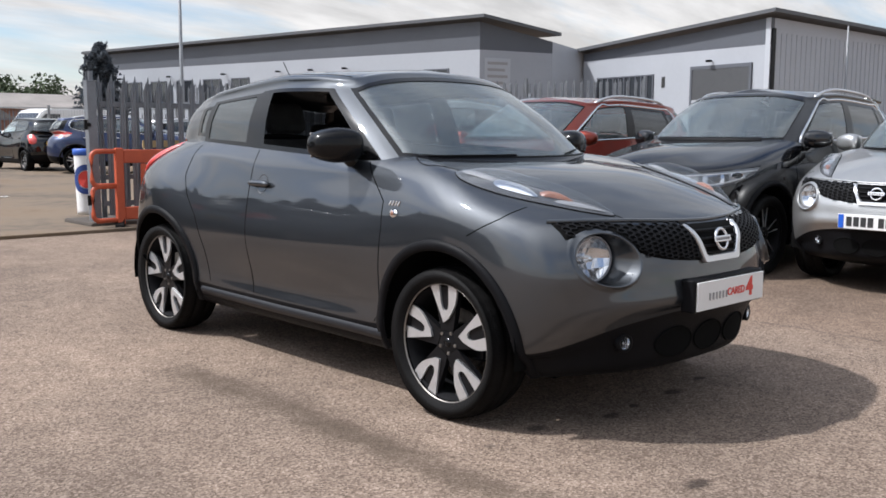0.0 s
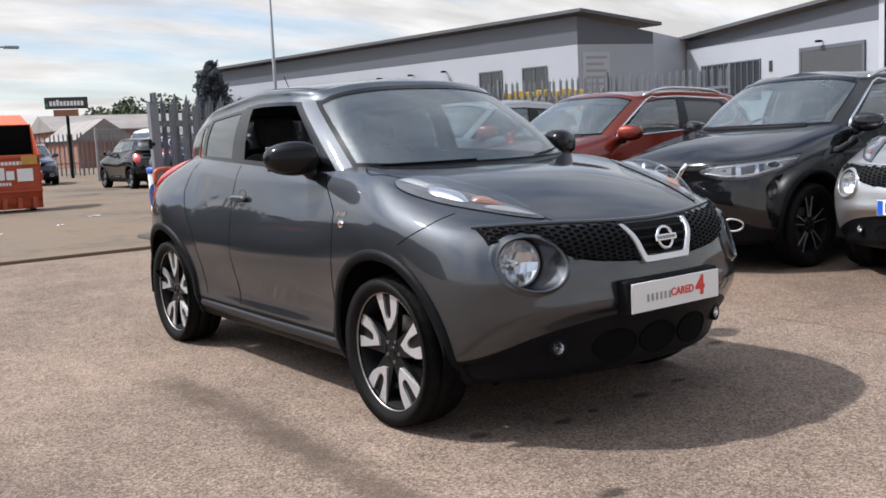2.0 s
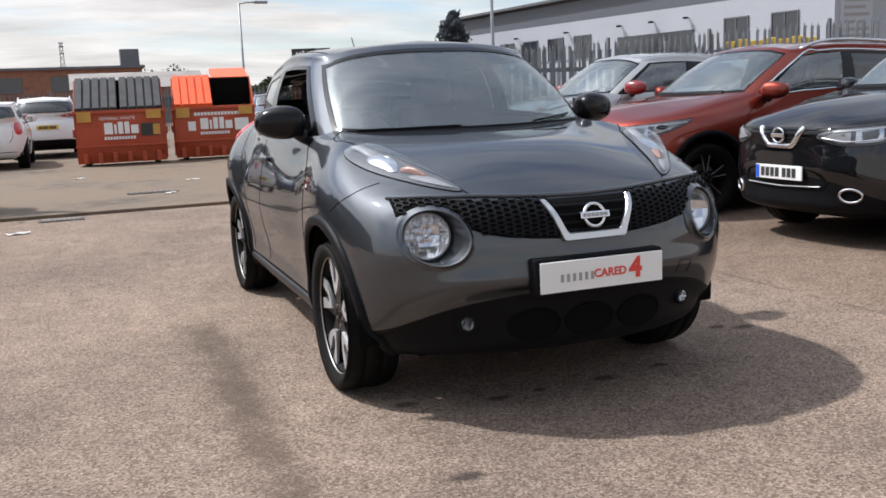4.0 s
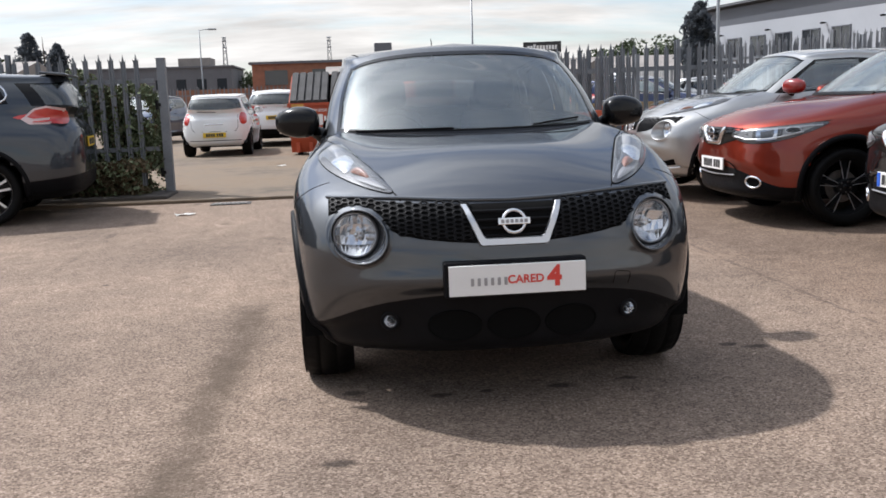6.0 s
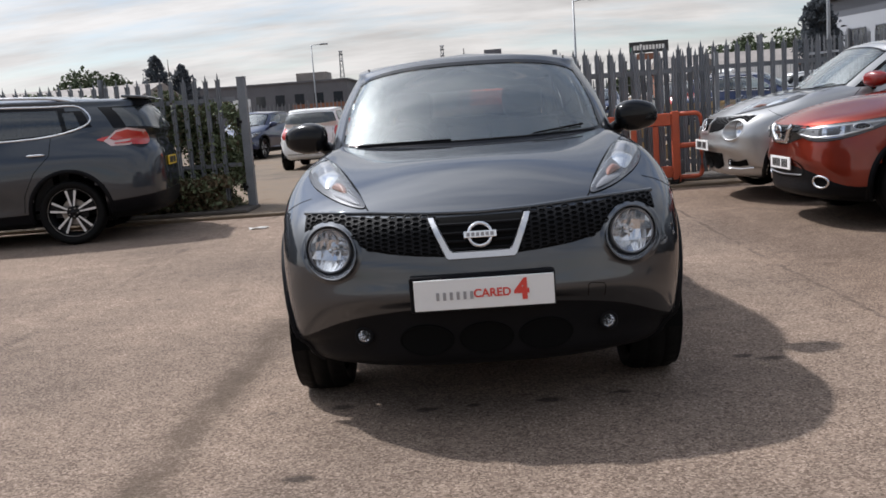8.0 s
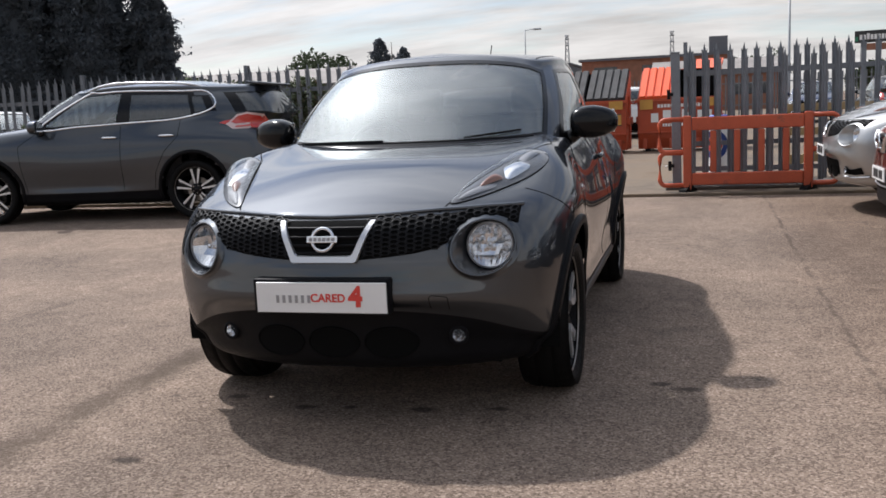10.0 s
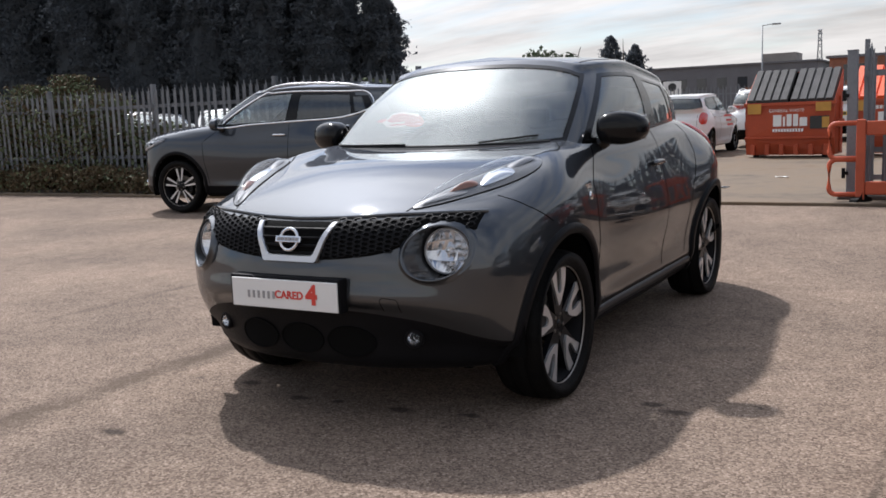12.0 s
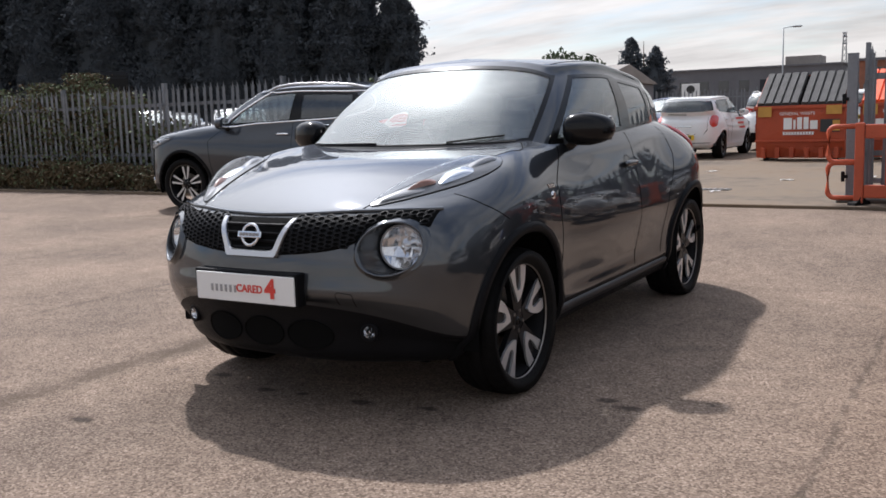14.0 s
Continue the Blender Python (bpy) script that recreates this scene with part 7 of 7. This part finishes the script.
shed("grey two-storey office block with a row of dark windows", -47, -18.5, 147, 165, 7.4, 0, M_FARGREY, M_FARGREY, "office_block", 9, wz=(0.52, 0.76))
part("plant_room", box(-27, -22, 149, 155, 7.6, 9.0), M_FARROOF, bpy.data.objects["office_block"])
shed("flat-roofed brick building with a low wing", -10.2, 4.5, 94, 106, 5.4, 0, M_BRICK, M_FARGREY, "brick_building", 3, wz=(0.6, 0.88))
part("brick_wing", box(-17, -8, 88, 93.6, Z1, 2.9), M_BRICK, bpy.data.objects["brick_building"])
part("roof_tank", box(2.6, 4.4, 95, 97, 5.6, 7.3), M_FARGREY, bpy.data.objects["brick_building"])
shed("long low warehouse with a pale roof", -44, -24, 62, 76, 3.6, 1.5, M_FARGREY, M_FARROOF, "warehouse", 0)
shed("low brick workshop with a pale pitched roof", 17.5, 21.5, 70, 80, 2.3, 1.6, M_BRICK, M_FARROOF, "workshop", 0, along_x=False)
shed("low brick workshop with a corrugated roof", 20, 40, 86, 96, 3.4, 1.6, M_BRICK, M_FARROOF, "workshop", 3)
shed("pale low factory shed behind the far fence", 42, 75, 96, 115, 4.6, 1.4, M_CLADLIGHT, M_FARROOF, "workshop", 4)
shed("low brick workshop with a pale roof", -2, 8, 74, 84, 3.0, 1.4, M_BRICK, M_FARROOF, "workshop", 2)


def pylon(x, y, h, label):
    t = thing("lattice_mast", pose(x, y, Z1), label, "mast", "masts")
    bm = bmesh.new()
    for k in range(4):
        a = math.pi / 4 + k * math.pi / 2
        add_tube(bm, [(1.2 * math.cos(a), 1.2 * math.sin(a), 0), (0.35 * math.cos(a), 0.35 * math.sin(a), h)], 0.10, 4)
    part("legs", bm, M_POLE, t)
    bm = bmesh.new()
    n = 12
    for q in range(n):
        s0, s1 = 1.2 - 0.85 * q / n, 1.2 - 0.85 * (q + 1) / n
        for k in range(4):
            a, b = math.pi / 4 + k * math.pi / 2, math.pi / 4 + (k + 1) * math.pi / 2
            add_tube(bm, [(s0 * math.cos(a), s0 * math.sin(a), h * q / n), (s1 * math.cos(b), s1 * math.sin(b), h * (q + 1) / n)], 0.06, 4)
    for z in (0.86, 0.95, 1.0):
        add_tube(bm, [(-0.5, 0, h * z), (0.5, 0, h * z)], 0.14, 4)
    part("bracing", bm, M_POLE, t)
    return t


pylon(-28.4, 221, 17.0, "far grey lattice mast with aerials")
pylon(-4.0, 215, 16.0, "far grey lattice mast with aerials")

sign = thing("billboard", pose(9.3, 41.5, Z1, 0, 0, -12), "dark roadside hoarding with pale bars of lettering on a post", "sign")
part("panel", box(-0.95, 0.95, -0.05, 0.05, 3.26, 3.80, 0.01), M_INK, sign)
part("panel_foot", box(-0.60, 0.50, -0.04, 0.04, 2.92, 3.22), M_BRICK, sign)
part("post", box(-0.07, 0.07, 0.0, 0.14, 0, 3.2), M_RIMDARK, sign)
for k in range(10):
    part("wording_bar", box(-0.74 + k * 0.152, -0.74 + k * 0.152 + 0.115, -0.058, -0.052, 3.40, 3.62 + (0.06 if k in (2,) else 0)), M_WHITE, sign)
part("green_mark", box(-0.92, -0.80, -0.058, -0.052, 3.34, 3.54), mat("sign_green", (0.03, 0.22, 0.12), 0.5), sign)

# fence round the far yard
far = palisade("far palisade fence round the neighbouring yard", [(-14, 46), (22, 44)], 2.2, pitch=0.22, z=Z1)

mesh_fence = thing("wire_fence", None, "grey wire mesh fence on steel posts behind the yard cars", "fence")
for k in range(6):
    x, y = 8.2 + 2.2 * k, 33.6 - 0.9 * k
    part("fence_post", box(x - 0.04, x + 0.04, y - 0.04, y + 0.04, Z1, Z1 + 2.15), M_POLE, mesh_fence)
ang = math.degrees(math.atan2(-0.9, 2.2))
span = math.hypot(2.2, 0.9) * 5
for z in (0.1, 1.05, 2.05):
    part("fence_rail", box(0, span, -0.015, 0.015, Z1 + z - 0.015, Z1 + z + 0.015, 0, pose(8.2, 33.6, 0, 0, 0, ang)), M_POLE, mesh_fence)
wire = bmesh.new()
for k in range(int(span / 0.10)):
    add_box(wire, k * 0.10 - 0.004, k * 0.10 + 0.004, -0.004, 0.004, Z1 + 0.1, Z1 + 2.05, 0, pose(8.2, 33.6, 0, 0, 0, ang))
tagged(part("wire_mesh", wire, M_POLE, mesh_fence), kind="stuff")

board_far = thing("name_board", pose(-12.6, 47.9, Z1, 0, 0, 15) @ Matrix.Scale(0.85, 4), "white roadside board with a dark oval mark on two legs", "sign")
part("board", box(-0.58, 0.58, -0.05, 0.05, 1.80, 3.05, 0.01), M_WHITE, board_far)
part("board_mark", add_revolve(bmesh.new(), [(0.001, 0.062), (0.26, 0.062), (0.27, 0.055)], 24, "y", pose(0, 0, 2.68, 0, 0, 180)), M_INK, board_far)
part("board_bar", box(-0.42, 0.42, -0.062, -0.052, 2.05, 2.17), M_INKGREY, board_far)
for x in (-0.45, 0.45):
    part("leg", box(x - 0.05, x + 0.05, -0.03, 0.03, 0, 1.81), M_POLE, board_far)

hoard = thing("yellow_hoarding", pose(17.4, 17.5, Z1, 0, 0, -41), "yellow barrier panels stacked behind the fence", "panel stack")
for k in range(7):
    part("panel", box(-1.30 + k * 0.38, -0.96 + k * 0.38, -0.05, 0.05, 1.75, 2.40 + 0.05 * (k % 2), 0.02), M_YELLOW, hoard)
    part("panel_leg", box(-1.16 + k * 0.38, -1.10 + k * 0.38, -0.03, 0.03, 0.0, 1.76), M_YELLOW, hoard)

timber = thing("timber_racking", pose(5.2, 8.5, Z1), "pale timber framework standing behind the fence", "timber frame")
M_TIMBER = mat("pale_timber", (0.42, 0.29, 0.14), 0.8, vary=0.25, scale=6, bump=0.2, bump_scale=40)
for x in (-2.6, -1.3, 0.0, 1.3, 2.6):
    part("upright", box(x - 0.04, x + 0.04, -0.04, 0.04, 0, 1.0), M_TIMBER, timber)
for z in (0.25, 0.62, 0.95):
    part("cross_rail", box(-2.7, 2.7, -0.06, -0.042, z - 0.05, z + 0.05), M_TIMBER, timber)
for x in (-1.95, 0.65):
    bm = box(-0.75, 0.75, -0.085, -0.065, -0.05, 0.05)
    bmesh.ops.transform(bm, matrix=pose(x, 0, 0.55, 0, -34, 0), verts=bm.verts)
    part("brace", bm, M_TIMBER, timber)

# gratings and litter on the ground
for x, y, w in ((-2.10, 6.05, 0.42), (-0.95, 8.35, 0.62)):
    g = thing("drain_grating", pose(x, y, (ground_z(y) if y < 6.3 else Z1) + 0.002), "dark iron drain grating let into the ground", "drain", "drains")
    part("rim", box(-w / 2 - 0.03, w / 2 + 0.03, -0.13, 0.13, -0.02, 0.004), M_RIMDARK, g)
    for k in range(8):
        xx = -w / 2 + (k + 0.5) * w / 8
        part("bar", box(xx - 0.016, xx + 0.016, -0.10, 0.10, 0.004, 0.012), M_STEEL, g)
for x, y, s, a in ((-2.5, 5.1, 0.11, 20), (-0.75, 8.0, 0.09, 60), (-0.2, 10.2, 0.10, 10), (0.9, 11.0, 0.08, 40), (-1.9, 12.2, 0.10, 75), (1.9, 12.6, 0.12, 15)):
    bm = bmesh.new()
    vs = [bm.verts.new((s * (i - 1.5) / 1.5, s * 0.6 * (j - 1) + 0.01 * math.sin(i * 2.0), 0.006 + 0.014 * abs(math.sin(i * 1.7 + j * 2.3)))) for j in range(3) for i in range(4)]
    for j in range(2):
        for i in range(3):
            bm.faces.new([vs[q] for q in (4 * j + i, 4 * j + i + 1, 4 * j + i + 5, 4 * j + i + 4)])
    bmesh.ops.solidify(bm, geom=bm.faces, thickness=0.002)
    ob = part("paper_scrap", bm, M_WHITE)
    ob.matrix_basis = pose(x, y, ground_z(y) if y < 6.3 else Z1, 0, 0, a)
    tagged(ob, "crumpled scrap of pale paper on the ground", "litter", "litter")

# details of the units
wa, wb_ = VA, VB
m = on_wall(wa, wb_, 11.2)
door = part("roller_door", add_box(bmesh.new(), -1.95, 1.95, -0.06, 0.04, 0, 4.85, 0, m), M_SHUTTER, U2)
for x0, x1, z0, z1 in ((-2.1, -1.95, 0, 4.85), (1.95, 2.1, 0, 4.85), (-2.1, 2.1, 4.85, 5.05)):
    part("door_surround", add_box(bmesh.new(), x0, x1, -0.10, 0.0, z0, z1, 0, m), M_CLADGREY, door)
for k in range(40):
    part("door_slat", add_box(bmesh.new(), -1.93, 1.93, -0.080, -0.062, 0.45 + k * 0.11, 0.545 + k * 0.11, 0, m), M_SHUTTER, door)
part("door_foot_bar", add_box(bmesh.new(), -1.93, 1.93, -0.095, -0.062, 3.02, 3.20, 0, m), M_RENDER, door)
wall_window(U2, on_wall(wa, wb_, 3.8), 4.8, 2.6, 4.75, mull=9)
wall_lamp(U2, on_wall(wa, wb_, 10.6), 5.25)
part("number_mark", add_box(bmesh.new(), -0.12, 0.12, -0.03, 0.0, 4.0, 4.6, 0, on_wall(wa, wb_, 7.0)), M_INK, U2)
for k in range(48):
    part("cladding_rib", add_box(bmesh.new(), -0.05, 0.05, -0.03, 0.0, 0, 6.5, 0, on_wall(VB, VC, 0.5 + k * 0.45)), M_CLADLIGHT, U2)
part("downpipe", add_box(bmesh.new(), -0.08, 0.08, -0.16, 0.0, 0, 6.7, 0, on_wall(VB, VC, 0.15)), M_RIMDARK, U2)
board = part("notice_board", add_box(bmesh.new(), -0.9, 0.9, -0.06, 0.0, 3.6, 5.7, 0, on_wall(UB, UC, 1.2)), M_CLADLIGHT, U1)
for k in range(5):
    part("notice_bar", add_box(bmesh.new(), -0.7, 0.7 - 0.2 * (k % 2), -0.075, -0.062, 3.8 + k * 0.38, 3.96 + k * 0.38, 0, on_wall(UB, UC, 1.2)), M_INKGREY, board)
lamp_post(46.5, 17.6, 6.9, 0, "thin grey lamp column beside the unit")
YARD = "cars in the yard"
family_crossover("suv", pose(-2.65, 22.6, Z1, 0, 0, 182), "white crossover parked beyond the small hatchback", M_WHITECAR, fine=3, group=YARD, rails=True)
family_crossover("hatchback", pose(-0.9, 25.6, Z1, 0, 0, 178), "white hatchback further back in the yard", M_WHITECAR, fine=3, group=YARD, rails=False, chrome_line=False)
family_crossover("hatchback", pose(-7.3, 27.0, Z1, 0, 0, -12), "dark blue hatchback facing the gate", M_NAVY, fine=3, group=YARD, rails=False, chrome_line=False)
family_crossover("hatchback", pose(7.0, 24.9, Z1, 0, 0, 181), "black hatchback with red tail lamps in the yard", M_BLACKCAR, wb=2.45, front=0.78, rear=0.62, wide=0.95, tall=0.98, height=1.53, wr=0.30, fine=3, fogs=False, tail="upright", group=YARD, rails=False, chrome_line=False)
family_crossover("crossover", pose(8.2, 21.1, Z1, 0, 0, 62), "dark blue crossover parked across the yard", M_NAVY, fine=3, group=YARD)
family_crossover("crossover", pose(5.8, 34.5, Z1, 0, 0, -8), "dark blue crossover at the back of the yard", M_NAVY, fine=3, group=YARD)
family_crossover("parked_car", pose(11.4, 22.4, Z1, 0, 0, 70), "silver crossover behind the palisade fence", M_SILVER, fine=3, group=YARD, rails=False, chrome_line=False)
family_crossover("parked_car", pose(-0.4, 31.0, Z1, 0, 0, 175), "silver hatchback at the back of the yard", M_SILVER, fine=3, group=YARD, rails=False, chrome_line=False)
for x, y, rz, mm, lab in ((-15.4, 14.4, 45, M_WHITECAR, "white hatchback beyond the overgrown fence"), (-17.0, 12.5, 45, M_WHITECAR, "white estate car beyond the overgrown fence"), (-21.0, 17.5, 60, M_BLACKCAR, "black car beyond the overgrown fence")):
    family_crossover("parked_car", pose(x, y, Z1, 0, 0, rz), lab, mm, fine=3, group=YARD, rails=False, chrome_line=False)


def van(at, label, skin, long=5.0, high=2.2):
    t = thing("van", at, label, "van", YARD)
    prof = [(-long / 2, 0.45), (-long / 2, 0.95), (-long / 2 + 0.75, 1.25), (-long / 2 + 1.45, high - 0.12), (-long / 2 + 1.9, high), (long / 2 - 0.1, high), (long / 2, high - 0.2), (long / 2, 0.45)]
    bm = bmesh.new()
    add_prism(bm, prof, 1.9, Matrix.Translation((0, -0.95, 0)))
    bmesh.ops.bevel(bm, geom=list(bm.edges), offset=0.06, segments=2, affect="EDGES")
    part("body", bm, skin, t)
    for s in (-1, 1):
        bm = bmesh.new()
        add_prism(bm, [(-long / 2 + 0.95, 1.28), (-long / 2 + 1.55, high - 0.25), (-long / 2 + 2.3, high - 0.25), (-long / 2 + 2.3, 1.28)], 0.01, Matrix.Translation((0, s * 0.955 - 0.005, 0)))
        part("side_window", bm, M_DARKGLASS, t)
        for e in (-long / 2 + 0.85, long / 2 - 1.0):
            part("wheel", add_revolve(bmesh.new(), [(0.001, 0.1), (0.2, 0.1), (0.22, 0.11), (0.33, 0.1), (0.33, -0.1)], 24, "y", pose(e, s * 0.86, 0.33, 0, 0, 0 if s > 0 else 180)), M_RUBBER, t)
    bm = bmesh.new()
    add_box(bm, -0.01, 0.01, -0.78, 0.78, -0.42, 0.40, 0, pose(-long / 2 + 1.08, 0, 1.68, 0, 40, 0))
    part("windscreen", bm, M_DARKGLASS, t)
    return t


van(pose(13.5, 40.5, Z1, 0, 0, 12), "white panel van beyond the wire fence", M_WHITECAR)
van(pose(-32.0, 18.6, Z1, 0, 0, 35), "white panel van beyond the overgrown fence", M_WHITECAR, 5.4, 2.3)
van(pose(-25.8, 18.3, Z1, 0, 0, -39), "tall dark van beyond the overgrown fence", M_RIMDARK, 3.5, 3.1)
